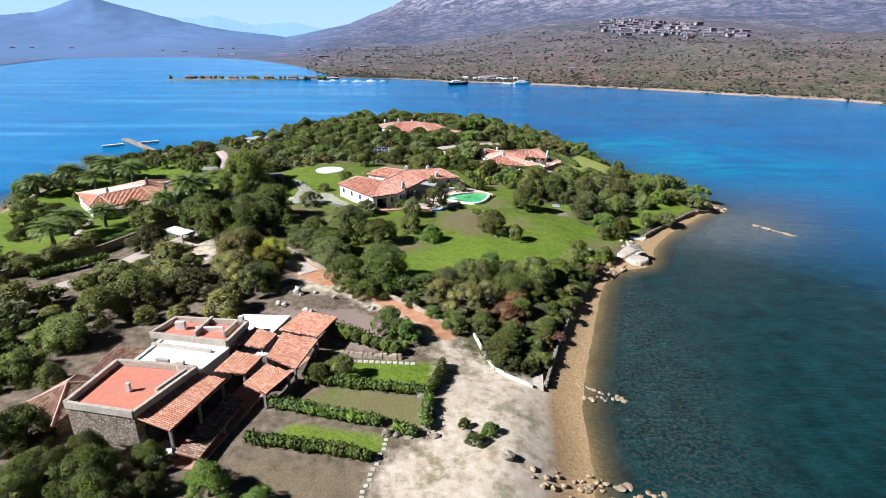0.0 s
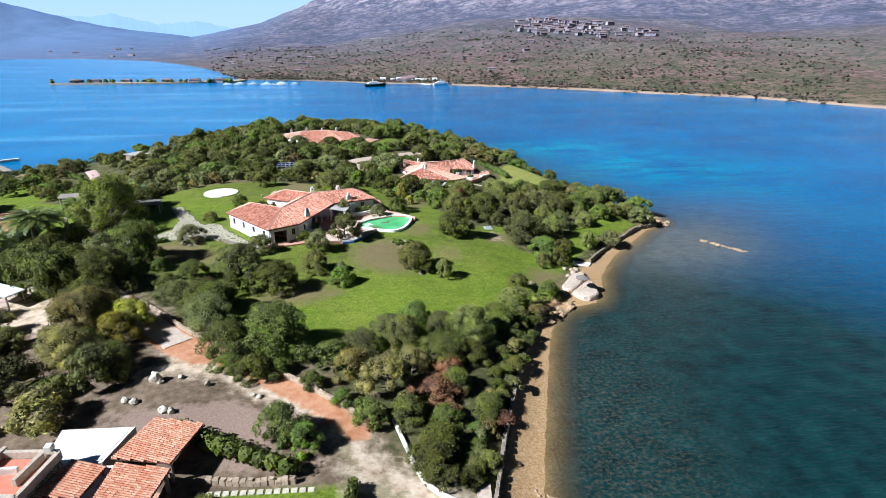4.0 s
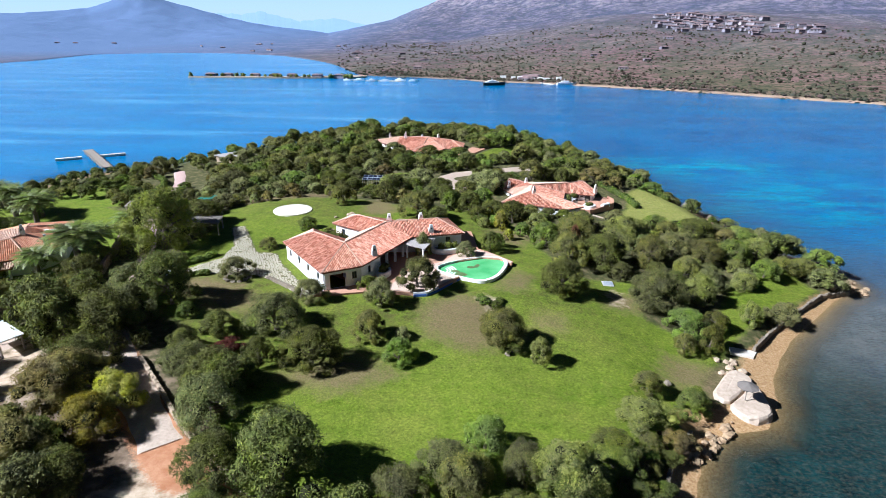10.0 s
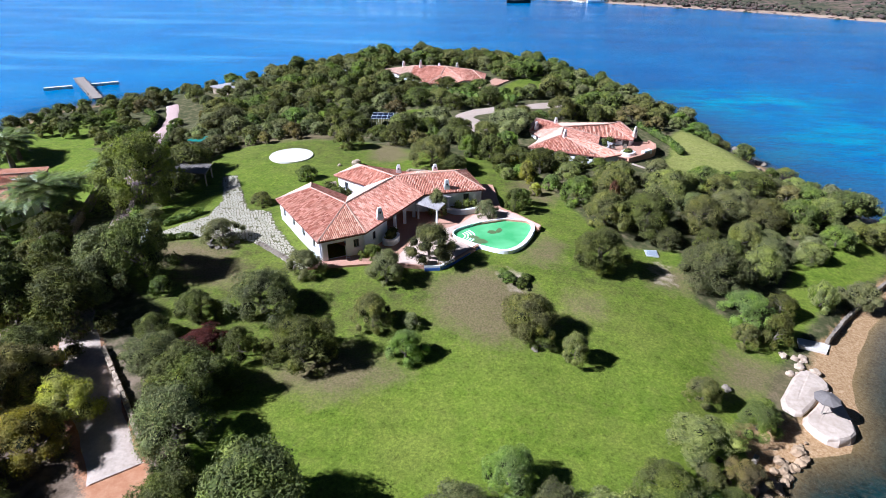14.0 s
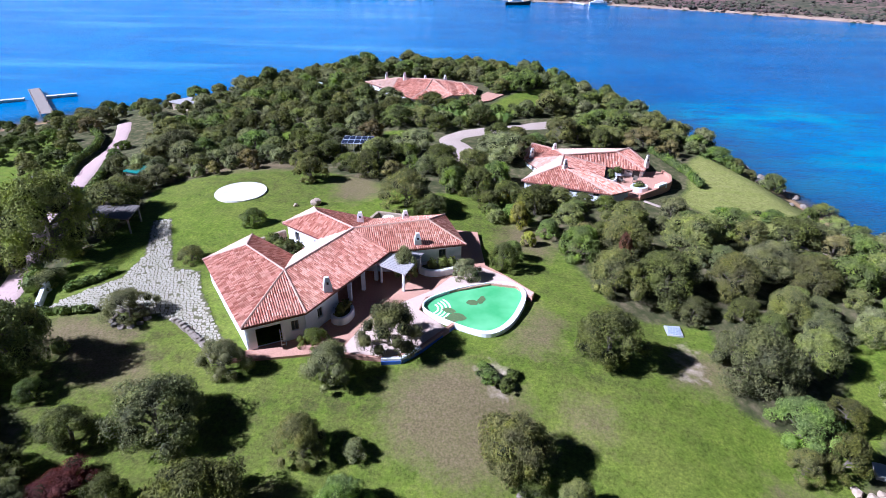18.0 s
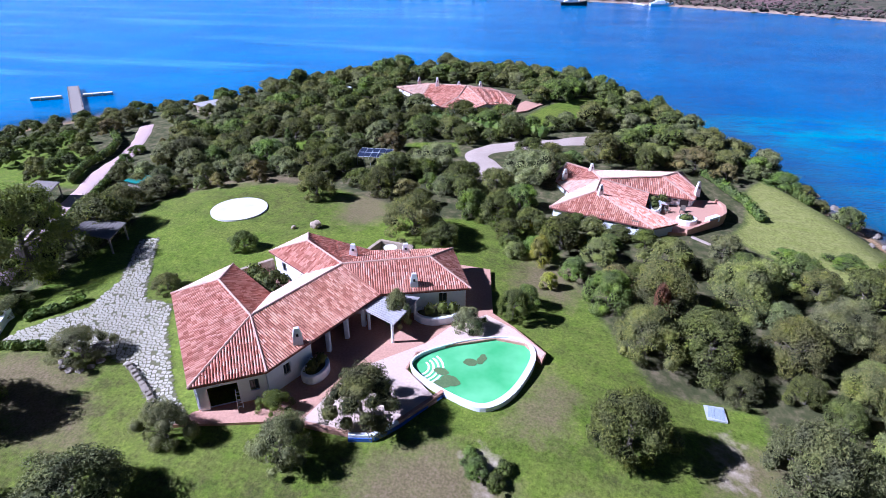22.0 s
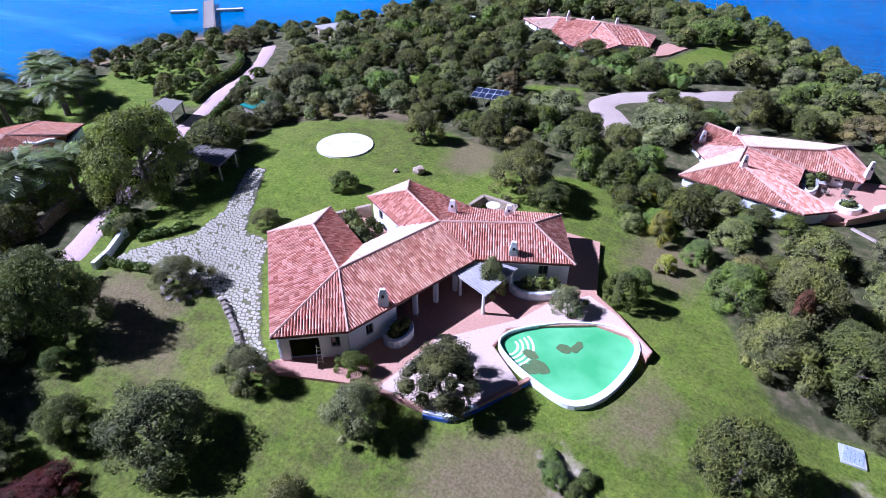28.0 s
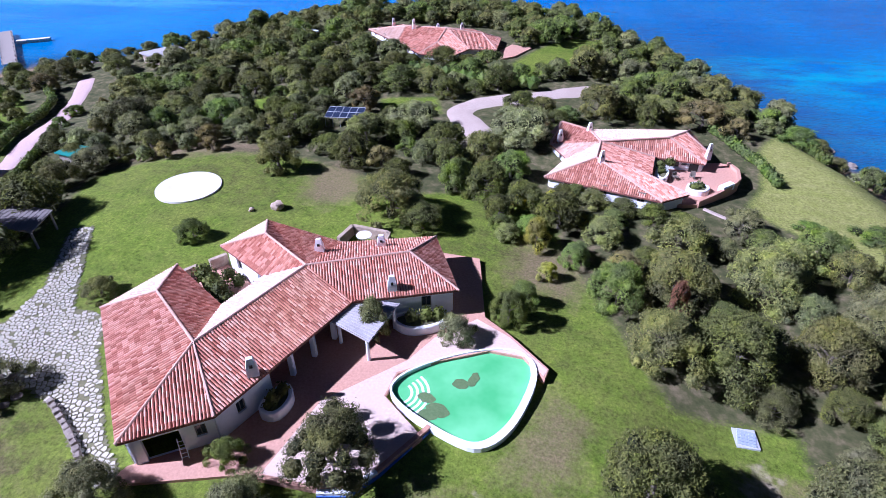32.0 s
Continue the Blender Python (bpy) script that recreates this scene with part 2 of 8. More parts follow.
def add_box(bm, p, q, bevel=0.0):
    """An upright box between two corners."""
    m = Matrix.LocRotScale([(a + b) / 2 for a, b in zip(p, q)], None, [max(abs(a - b), 0.001) for a, b in zip(p, q)])
    got = bmesh.ops.create_cube(bm, size=1, matrix=m)
    if bevel:
        edges = list({e for v in got["verts"] for e in v.link_edges})
        bmesh.ops.bevel(bm, geom=edges, offset=bevel, segments=2, affect="EDGES")


def add_bar(bm, p, q, width, z0, z1):
    """A straight upright slab from p to q in plan."""
    p, q = Vector(p[:2]), Vector(q[:2])
    d = (q - p).normalized()
    n = Vector((-d.y, d.x)) * width / 2
    ring = [p - n, q - n, q + n, p + n]
    lo = [bm.verts.new((*c, z0)) for c in ring]
    hi = [bm.verts.new((*c, z1)) for c in ring]
    bm.faces.new(lo[::-1])
    bm.faces.new(hi)
    for i in range(4):
        bm.faces.new((lo[i], lo[(i + 1) % 4], hi[(i + 1) % 4], hi[i]))


def add_tube(bm, p, q, r0, r1, sides=8, caps=True):
    p, q = Vector(p), Vector(q)
    turn = (q - p).to_track_quat("Z", "Y").to_matrix()
    rings = []
    for c, r in ((p, r0), (q, r1)):
        rings.append([bm.verts.new(c + turn @ Vector((r * math.cos(a), r * math.sin(a), 0)))
                      for a in (2 * math.pi * k / sides for k in range(sides))])
    for i in range(sides):
        bm.faces.new((rings[0][i], rings[0][(i + 1) % sides], rings[1][(i + 1) % sides], rings[1][i]))
    if caps:
        bm.faces.new(rings[0][::-1])
        bm.faces.new(rings[1])


def prism(bm, ring, z0, z1):
    """A flat-topped solid over a plan outline, wound anticlockwise."""
    lo = [bm.verts.new((x, y, z0)) for x, y in ring]
    hi = [bm.verts.new((x, y, z1)) for x, y in ring]
    bm.faces.new(lo[::-1])
    bm.faces.new(hi)
    n = len(ring)
    for i in range(n):
        bm.faces.new((lo[i], lo[(i + 1) % n], hi[(i + 1) % n], hi[i]))


def rounded(ring, times=2):
    """The outline with its corners cut round."""
    for _ in range(times):
        out = []
        for i, p in enumerate(ring):
            q = ring[(i + 1) % len(ring)]
            out += [(p[0] * .75 + q[0] * .25, p[1] * .75 + q[1] * .25), (p[0] * .25 + q[0] * .75, p[1] * .25 + q[1] * .75)]
        ring = out
    return ring


# ---- the lie of the land ----
COAST = [
    (-170, -90), (-20, -95), (9, 30), (13, 38), (14.6, 43), (15.2, 48), (15.8, 54), (17, 58.5), (18.6, 63.7), (21.6, 72.6), (24.8, 82), (27, 88), (30.6, 95.4), (34, 96.6), (37.6, 97.4), (40.4, 101.5), (42, 106.5), (45.3, 111.7), (49, 116.6),
    (54.5, 122.2), (61.4, 129.6), (68.1, 134.3), (69, 139), (64, 146), (60, 154), (58, 166), (56, 174), (52.5, 182), (48, 195), (42, 210), (31, 232), (18, 251), (-6, 259),
    (-30, 250), (-50, 237), (-68, 222), (-84, 210), (-98, 204), (-108, 192), (-108, 165), (-110, 148), (-106, 130), (-110, 100), (-130, 70), (-165, 40)]
HEIGHTS_SOUTH = [
    (37, 104, 0.5), (35.4, 100.6, 0.5), (40, 107.5, 0.5), (37.5, 100, .5), (8.4, 118.2, 5.5), (11.8, 121.5, 5.4), (5, 118.4, 5.4), (12.6, 125, 5.3), (-5, 46, 3.0), (-7, 60, 3.0), (-25, 50, 3.0), (-40, 50, 3.6), (-22, 76, 4.3), (-7, 75, 3.6), (8, 62, 1.8), (0, 95, 3.1), (-12, 100, 3.6), (20, 100, 2.6), (12, 110, 3.2), (26, 126, 3.1), (45, 125, 2.0), (0, 122, 5.2),
    (-10, 118, 5.6), (-16, 116, 5.6), (-20, 108, 4.4), (6, 124, 5.5), (12, 128, 4.8), (2, 135, 5.7), (-20, 128, 5.8), (-30, 122, 5.6), (-35, 135, 5.9), (-30, 150, 6.35), (-20, 145, 6.2), (-8, 150, 6.2)]
HEIGHTS_NORTH = [
    (-45, 122, 4.6), (-48, 128, 4.7), (-60, 152, 4.0), (-68, 178, 3.0), (-95, 190, 1.4), (-74, 130, 2.5), (-66, 126, 2.5), (-85, 135, 1.7), (-60, 110, 3.0), (-65, 95, 3.0), (20, 150, 4.6), (25, 160, 4.7), (18, 170, 5.6), (0, 178, 6.2), (10, 184, 6.2),
    (40, 165, 3.6), (50, 160, 3.0), (35, 150, 3.5), (-20, 190, 6.8), (-10, 205, 7.2), (0, 215, 7.2), (-25, 225, 7.0), (10, 235, 5.0), (35, 205, 4.2), (-50, 200, 5.5), (-50, 170, 5.2), (15, 140, 4.4)]


def poly_dist(ring, x, y):
    """Signed distance to a plan outline, positive inside."""
    P = np.array(ring, float)
    Q = np.roll(P, -1, 0)
    d = np.full(np.shape(x), 1e9)
    ins = np.zeros(np.shape(x), bool)
    for (ax, ay), (bx, by) in zip(P, Q):
        ex, ey = bx - ax, by - ay
        t = np.clip(((x - ax) * ex + (y - ay) * ey) / (ex * ex + ey * ey + 1e-9), 0, 1)
        d = np.minimum(d, np.hypot(x - ax - t * ex, y - ay - t * ey))
        if ay != by:
            ins ^= ((ay > y) != (by > y)) & (x < (bx - ax) * (y - ay) / (by - ay) + ax)
    return np.where(ins, d, -d)


def relief(x, y):
    x, y = np.asarray(x, float), np.asarray(y, float)
    total, weight = 0, 0
    for a, b, z in HEIGHTS_SOUTH + HEIGHTS_NORTH:
        k = 1 / ((x - a) ** 2 + (y - b) ** 2 + 30) ** 1.6
        total, weight = total + k * z, weight + k
    base = total / weight
    s = poly_dist(COAST, x, y)
    u = np.clip(s / 9, 0, 1)
    land = base * (u * u * (3 - 2 * u)) * .9 + np.clip(s, 0, 4) * .1 * base / 4
    return np.where(s > 0, np.maximum(land, np.minimum(s * .14, .5)), np.maximum(.07 * s - .0012 * s * s, -9))


GX, GY, STEP = np.arange(-200, 120.1, 1.25), np.arange(-130, 310.1, 1.25), 1.25
MX, MY = np.meshgrid(GX, GY)
rough_land = 0.10 * np.sin(MX * .9 + 1.3 * np.sin(MY * .31)) * np.sin(MY * .7 + np.sin(MX * .23)) 
LAND = relief(MX, MY)
LAND = LAND + rough_land * np.clip(LAND / 3, 0, 1) * 0.5


# the lawn stands behind the sea wall
WALL_SOUTH = [(12.2, 57.4), (15.1, 65.9), (20.0, 78.4), (25.5, 90.3), (29.0, 95.6)]
WALL_EAST = [(42.4, 112.6), (46.8, 117.6), (51.5, 122.4), (59.8, 130.0), (65.4, 132.4)]
TERRACE = [[(x - .45, y + .1) for x, y in WALL_SOUTH] + [(26, 98), (18, 86), (12, 72), (8, 60)], [(x - .35, y + .35) for x, y in WALL_EAST] + [(60, 135), (46, 124), (39, 114)]]
for ring, top in zip(TERRACE, (1.2, 1.1)):
    LAND = np.where(poly_dist(ring, MX, MY) > 0, np.maximum(LAND, top), LAND)


def ground(x, y):
    """Height of the land at a place in plan."""
    i, j = (x - GX[0]) / STEP, (y - GY[0]) / STEP
    a, b = int(i), int(j)
    u, v = i - a, j - b
    return float((LAND[b, a] * (1 - u) + LAND[b, a + 1] * u) * (1 - v) + (LAND[b + 1, a] * (1 - u) + LAND[b + 1, a + 1] * u) * v)

# ---- ground ----
LAWN = [(-15, 84), (-6, 80), (22, 84), (30, 98), (34, 106), (44, 118), (60, 131), (55, 138), (46, 130), (36, 112), (29, 116),
        (30, 127), (21, 127), (17, 136), (13, 146), (10, 158), (-4, 153), (-20, 160), (-36, 161), (-45, 152), (-42, 140), (-44, 120),
        (-40, 112), (-30, 106), (-22, 95)]
LAWN_COVE = [(34, 159), (37.5, 165), (40.5, 177), (44, 181.5), (48, 177), (53, 171), (57, 165), (58, 159.5), (55, 150.5), (45, 149), (41.5, 152.5), (38, 155)]
LAWN_PALMS = [(-62, 104), (-70, 92), (-92, 92), (-105, 128), (-102, 150), (-92, 163), (-75, 157), (-61, 150), (-55, 135), (-58, 120)]
LAWN_ORCHARD = [(-62, 156), (-75, 157), (-92, 163), (-100, 176), (-96, 186), (-84, 184), (-72, 172)]
LAWN_HILL = [(2, 198), (10, 215), (16, 226), (23, 222), (15, 205), (7, 195)]
LAWN_GLADE = [(-40, 175), (-34.6, 182), (-29.5, 178), (-33, 174)]
LAWN_HEDGE = [(-15.5, 181.5), (-7, 184), (-5, 177.5), (-14, 177)]
VILLA_LAWNS = [[(-13.4, 60), (-0.5, 60), (-1, 55), (-12, 55)], [(-16, 51.7), (-12.6, 54.2), (-2, 52.4), (-1.9, 47.5)],
               [(-17.5, 45.5), (-15.6, 48.3), (-5.3, 46.3), (-6.6, 42.9)]]
DRY = [[(-36.8, 118.6), (-32, 119), (-27, 117.6), (-26, 115), (-33, 113), (-37, 115)], [(0, 107), (6, 104), (12, 108), (10, 114), (4, 117), (-1, 113)], [(-18, 157.5), (-13.7, 160), (-9.1, 152.1), (-13, 148.7), (-16.2, 149.8)],
       [(28, 103), (34, 103), (36, 108), (30, 109)], [(24, 118), (29, 117), (30, 122), (26, 123)], [(-34, 114), (-27, 110), (-22, 111), (-25, 115), (-31, 117)],
       [(-16, 97), (-8, 95), (-2, 99), (-8, 103)], [(14, 111), (17, 110), (18, 113), (15, 114)],
       [(-19.4, 41.8), (-18.6, 43.6), (-6.7, 41.9), (-8, 37), (-19.1, 37)], [(-16, 51.4), (-12.8, 54.2), (-2, 53), (-1.8, 47.4), (-9, 49.4)], [(8, 140), (14, 138), (15, 146), (9, 147)], [(-46, 155), (-34, 159), (-26, 161), (-26, 164), (-42, 164)], [(9, 119), (13, 119), (14, 124), (12, 126)], [(2, 112), (6, 110), (7, 113), (3, 115)]]
DIRT = [(-24, 78), (-20, 85), (-12.5, 79.5), (-6.5, 75.5), (-0.5, 69.5), (2, 64), (8, 59), (14.4, 57), (14.2, 52), (13.6, 46), (11, 36), (8, 27), (-5, 27), (-6, 42), (-1.2, 47), (-0.2, 60), (-3, 68), (-8, 72), (-14, 76.5), (-20, 78)]
BARE = [[(24.6, 118.6), (27.0, 118.4), (27.4, 122.4), (26.2, 124.4), (25.2, 122)], [(6.6, 116.2), (8, 117), (9.9, 115.3), (9.4, 113.2), (7.5, 113.2)], [(-3.5, 168), (0, 165), (3, 168), (0, 172)]]
DIRT_LANE = [(-49, 93), (-48.5, 101), (-42.4, 100.2), (-38.6, 95), (-39.1, 90)]
YARD = [(-25, 71), (-12, 73), (-7, 68), (-9, 62), (-17, 65)]


def part_of(*rings, soft=1.2):
    w = np.zeros(MX.shape)
    for ring in rings:
        w = np.maximum(w, np.clip(poly_dist(ring, MX, MY) / soft * .5 + .5, 0, 1))
    return w


def add_layer(me, name, values):
    me.attributes.new(name, "FLOAT", "POINT").data.foreach_set("value", np.asarray(values, np.float32).ravel())


def grid_faces(nx, ny):
    a = (np.arange(ny - 1)[:, None] * nx + np.arange(nx - 1)[None]).ravel()
    return np.stack([a, a + 1, a + nx + 1, a + nx], 1).tolist()


def ground_build(nt, b):
    def layer(name):
        a = nt.nodes.new("ShaderNodeAttribute")
        a.attribute_name = name
        return a.outputs["Fac"]

    def cut(name, n, soft=0.12):
        f = calc(nt, "ADD", layer(name), calc(nt, "MULTIPLY", calc(nt, "SUBTRACT", n, 0.5), 0.9))
        return ramp(nt, f, (0.5 - soft, (0, 0, 0)), (0.5 + soft, (1, 1, 1)))
    fine, mid, big = noise_tex(nt, 5, 6, 0.65), noise_tex(nt, 0.9, 5, 0.6), noise_tex(nt, 0.13, 4)
    earth = ramp(nt, mid, (0.3, (0.09, 0.065, 0.04)), (0.5, (0.17, 0.125, 0.085)), (0.7, (0.27, 0.20, 0.14)))
    scrub = ramp(nt, mid, (0.3, (0.045, 0.055, 0.018)), (0.5, (0.09, 0.09, 0.035)), (0.72, (0.20, 0.16, 0.09)))
    floor = blend(nt, cut("earth", mid, 0.3), scrub, earth)
    grass = ramp(nt, mid, (0.25, (0.074, 0.122, 0.008)), (0.5, (0.140, 0.204, 0.014)), (0.75, (0.235, 0.278, 0.032)))
    grass = blend(nt, calc(nt, "MULTIPLY", ramp(nt, big, (0.5, (0, 0, 0)), (0.66, (1, 1, 1))), 0.6), grass, (0.215, 0.24, 0.036))
    grass = blend(nt, calc(nt, "MULTIPLY", ramp(nt, noise_tex(nt, 0.45, 6, 0.7), (0.5, (0, 0, 0)), (0.62, (1, 1, 1))), 0.4), grass, (0.10, 0.125, 0.022))
    # real wear and tree shade both go into this dark olive tint
    grass = blend(nt, calc(nt, "MULTIPLY", layer("worn"), ramp(nt, noise_tex(nt, 0.7, 7, 0.72), (0.36, (0.1, 0.1, 0.1)), (0.60, (0.95, 0.95, 0.95)))), grass, ramp(nt, fine, (0.3, (0.056, 0.054, 0.016)), (0.7, (0.125, 0.104, 0.040))))
    grass = blend(nt, cut("mown", fine, 0.3), grass, ramp(nt, mid, (0.3, (0.25, 0.255, 0.06)), (0.7, (0.33, 0.32, 0.10))))
    grass = blend(nt, calc(nt, "MULTIPLY", ramp(nt, noise_tex(nt, 9, 5, 0.75), (0.42, (0, 0, 0)), (0.6, (1, 1, 1))), 0.3), grass, (0.040, 0.066, 0.012))
    lay = nt.nodes.new("ShaderNodeMapping")
    lay.inputs["Rotation"].default_value, lay.inputs["Scale"].default_value = (0, 0, 0.75), (0.12, 1.0, 1.0)
    nt.links.new(place(nt), lay.inputs["Vector"])
    mowing = ramp(nt, noise_tex(nt, 0.55, 4, 0.6, lay.outputs[0]), (0.35, (0, 0, 0)), (0.65, (1, 1, 1)))
    grass = blend(nt, calc(nt, "MULTIPLY", mowing, 0.35), grass, (0.205, 0.25, 0.032))
    blades = ramp(nt, noise_tex(nt, 3.2, 9, 0.82), (0.36, (0.5, 0.5, 0.5)), (0.64, (1.45, 1.45, 1.45)))
    turf = nt.nodes.new("ShaderNodeMix")
    turf.data_type, turf.blend_type = "RGBA", "MULTIPLY"
    turf.inputs[0].default_value = 1.0
    nt.links.new(grass, turf.inputs[6])
    nt.links.new(blades, turf.inputs[7])
    grass = turf.outputs[2]
    dry = ramp(nt, fine, (0.3, (0.11, 0.085, 0.04)), (0.5, (0.19, 0.14, 0.075)), (0.7, (0.28, 0.20, 0.13)))
    dirt = ramp(nt, mid, (0.28, (0.34, 0.24, 0.155)), (0.45, (0.52, 0.40, 0.285)), (0.72, (0.68, 0.57, 0.44)))
    dirt = blend(nt, calc(nt, "MULTIPLY", ramp(nt, noise_tex(nt, 0.28, 6, 0.7), (0.52, (0, 0, 0)), (0.62, (1, 1, 1))), 0.65), dirt, (0.17, 0.155, 0.065))
    track = ramp(nt, mid, (0.3, (0.40, 0.17, 0.08)), (0.7, (0.56, 0.31, 0.18)))
    sand = ramp(nt, noise_tex(nt, 3.5, 8, 0.8), (0.34, (0.23, 0.13, 0.055)), (0.5, (0.41, 0.26, 0.125)), (0.66, (0.56, 0.40, 0.235)))
    col = blend(nt, cut("lawn", fine, 0.2), floor, grass)
    col = blend(nt, calc(nt, "MULTIPLY", cut("dry", mid, 0.3), 0.78), col, dry)
    col = blend(nt, cut("yard", mid), col, ramp(nt, fine, (0.3, (0.22, 0.15, 0.11)), (0.7, (0.34, 0.25, 0.2))))
    col = blend(nt, cut("dirt", mid, 0.25), col, dirt)
    col = blend(nt, cut("track", fine), col, track)
    col = blend(nt, cut("sand", mid, 0.2), col, sand)
    nt.links.new(col, b.inputs["Base Color"])
    bump(nt, b, fine, 0.5, 0.08)


m_ground = mat("ground", ground_build, 0.95, 0, 0.15)
TRACK_EDGE = [(-17, 82.5), (-13.2, 79.4), (-8, 75), (-3, 70.6), (0.5, 67)]
TRACK = [(-18, 82), (-20.8, 84.3), (-26.5, 90.3), (-31, 95), (-34.8, 99), (-38, 102)]
land = from_arrays("ground", np.stack([MX.ravel(), MY.ravel(), LAND.ravel()], 1), grid_faces(len(GX), len(GY)), m_ground, smooth=True)
tagged(land, "headland of lawn, dry grass, dirt and sandy shore", "ground", kind="structure")


def line_dist(points, x, y):
    d = np.full(np.shape(x), 1e9)
    for (ax, ay), (bx, by) in zip(points, points[1:]):
        ex, ey = bx - ax, by - ay
        t = np.clip(((x - ax) * ex + (y - ay) * ey) / (ex * ex + ey * ey), 0, 1)
        d = np.minimum(d, np.hypot(x - ax - t * ex, y - ay - t * ey))
    return d


shore = poly_dist(COAST, MX, MY)
east_beach = np.clip((MX + 30) / 20, 0, 1) * np.clip((140 - MY) / 10, 0, 1)
add_layer(land.data, "lawn", part_of(LAWN, LAWN_COVE, LAWN_PALMS, LAWN_ORCHARD, LAWN_HILL, LAWN_GLADE, LAWN_HEDGE, *VILLA_LAWNS))
# worn turf, stretched over lawn that is darkened to look shaded
add_layer(land.data, "worn", np.maximum(part_of([(-44, 98), (-20, 98), (-4, 102), (8, 108), (10, 117), (-4, 116), (-16, 115), (-28, 132), (-40, 122)], [(10, 128), (14, 124), (14, 148), (6, 152), (0, 146), (6, 134)], soft=7),
                                        .8 * part_of([(8, 104), (16, 106), (24, 112), (26, 122), (24, 134), (12, 134), (10, 117)], [(-14, 146), (-16, 160), (-44, 160), (-44, 150), (-22, 144)], soft=7)))
add_layer(land.data, "mown", part_of(LAWN_COVE))
add_layer(land.data, "dry", part_of(*DRY, soft=2.5))
add_layer(land.data, "dirt", np.maximum(part_of(DIRT, DIRT_LANE, soft=2.5), .62 * part_of(*BARE, soft=1.5)))
add_layer(land.data, "yard", part_of(YARD, soft=2))
add_layer(land.data, "track", np.maximum(np.clip(.5 + (2.2 - line_dist(TRACK, MX, MY)) / 2, 0, 1), np.clip(.5 + (1.3 - line_dist(TRACK_EDGE, MX, MY)) / 1.5, 0, 1)))
add_layer(land.data, "earth", part_of([(-78, 64), (-48, 30), (14, 26), (2, 70), (-20, 90), (-38, 104), (-60, 98)], soft=5))
add_layer(land.data, "sand", np.clip(.5 + (1.2 + 2.6 * east_beach - shore) / 2.5, 0, 1) * (1 - part_of(*TERRACE, soft=.8)))

# ---- sea ----
sx = np.concatenate([[-4600, -2600, -1400, -800, -500, -350], np.arange(-240, 200, 3.0), [240, 300, 400, 600, 900, 1500, 2600, 4600]])
sy = np.concatenate([[-4600, -2000, -900, -400, -250], np.arange(-160, 340, 3.0), [380, 440, 520, 640, 800, 1000, 1400, 2200, 4600]])
WX, WY = np.meshgrid(sx, sy)


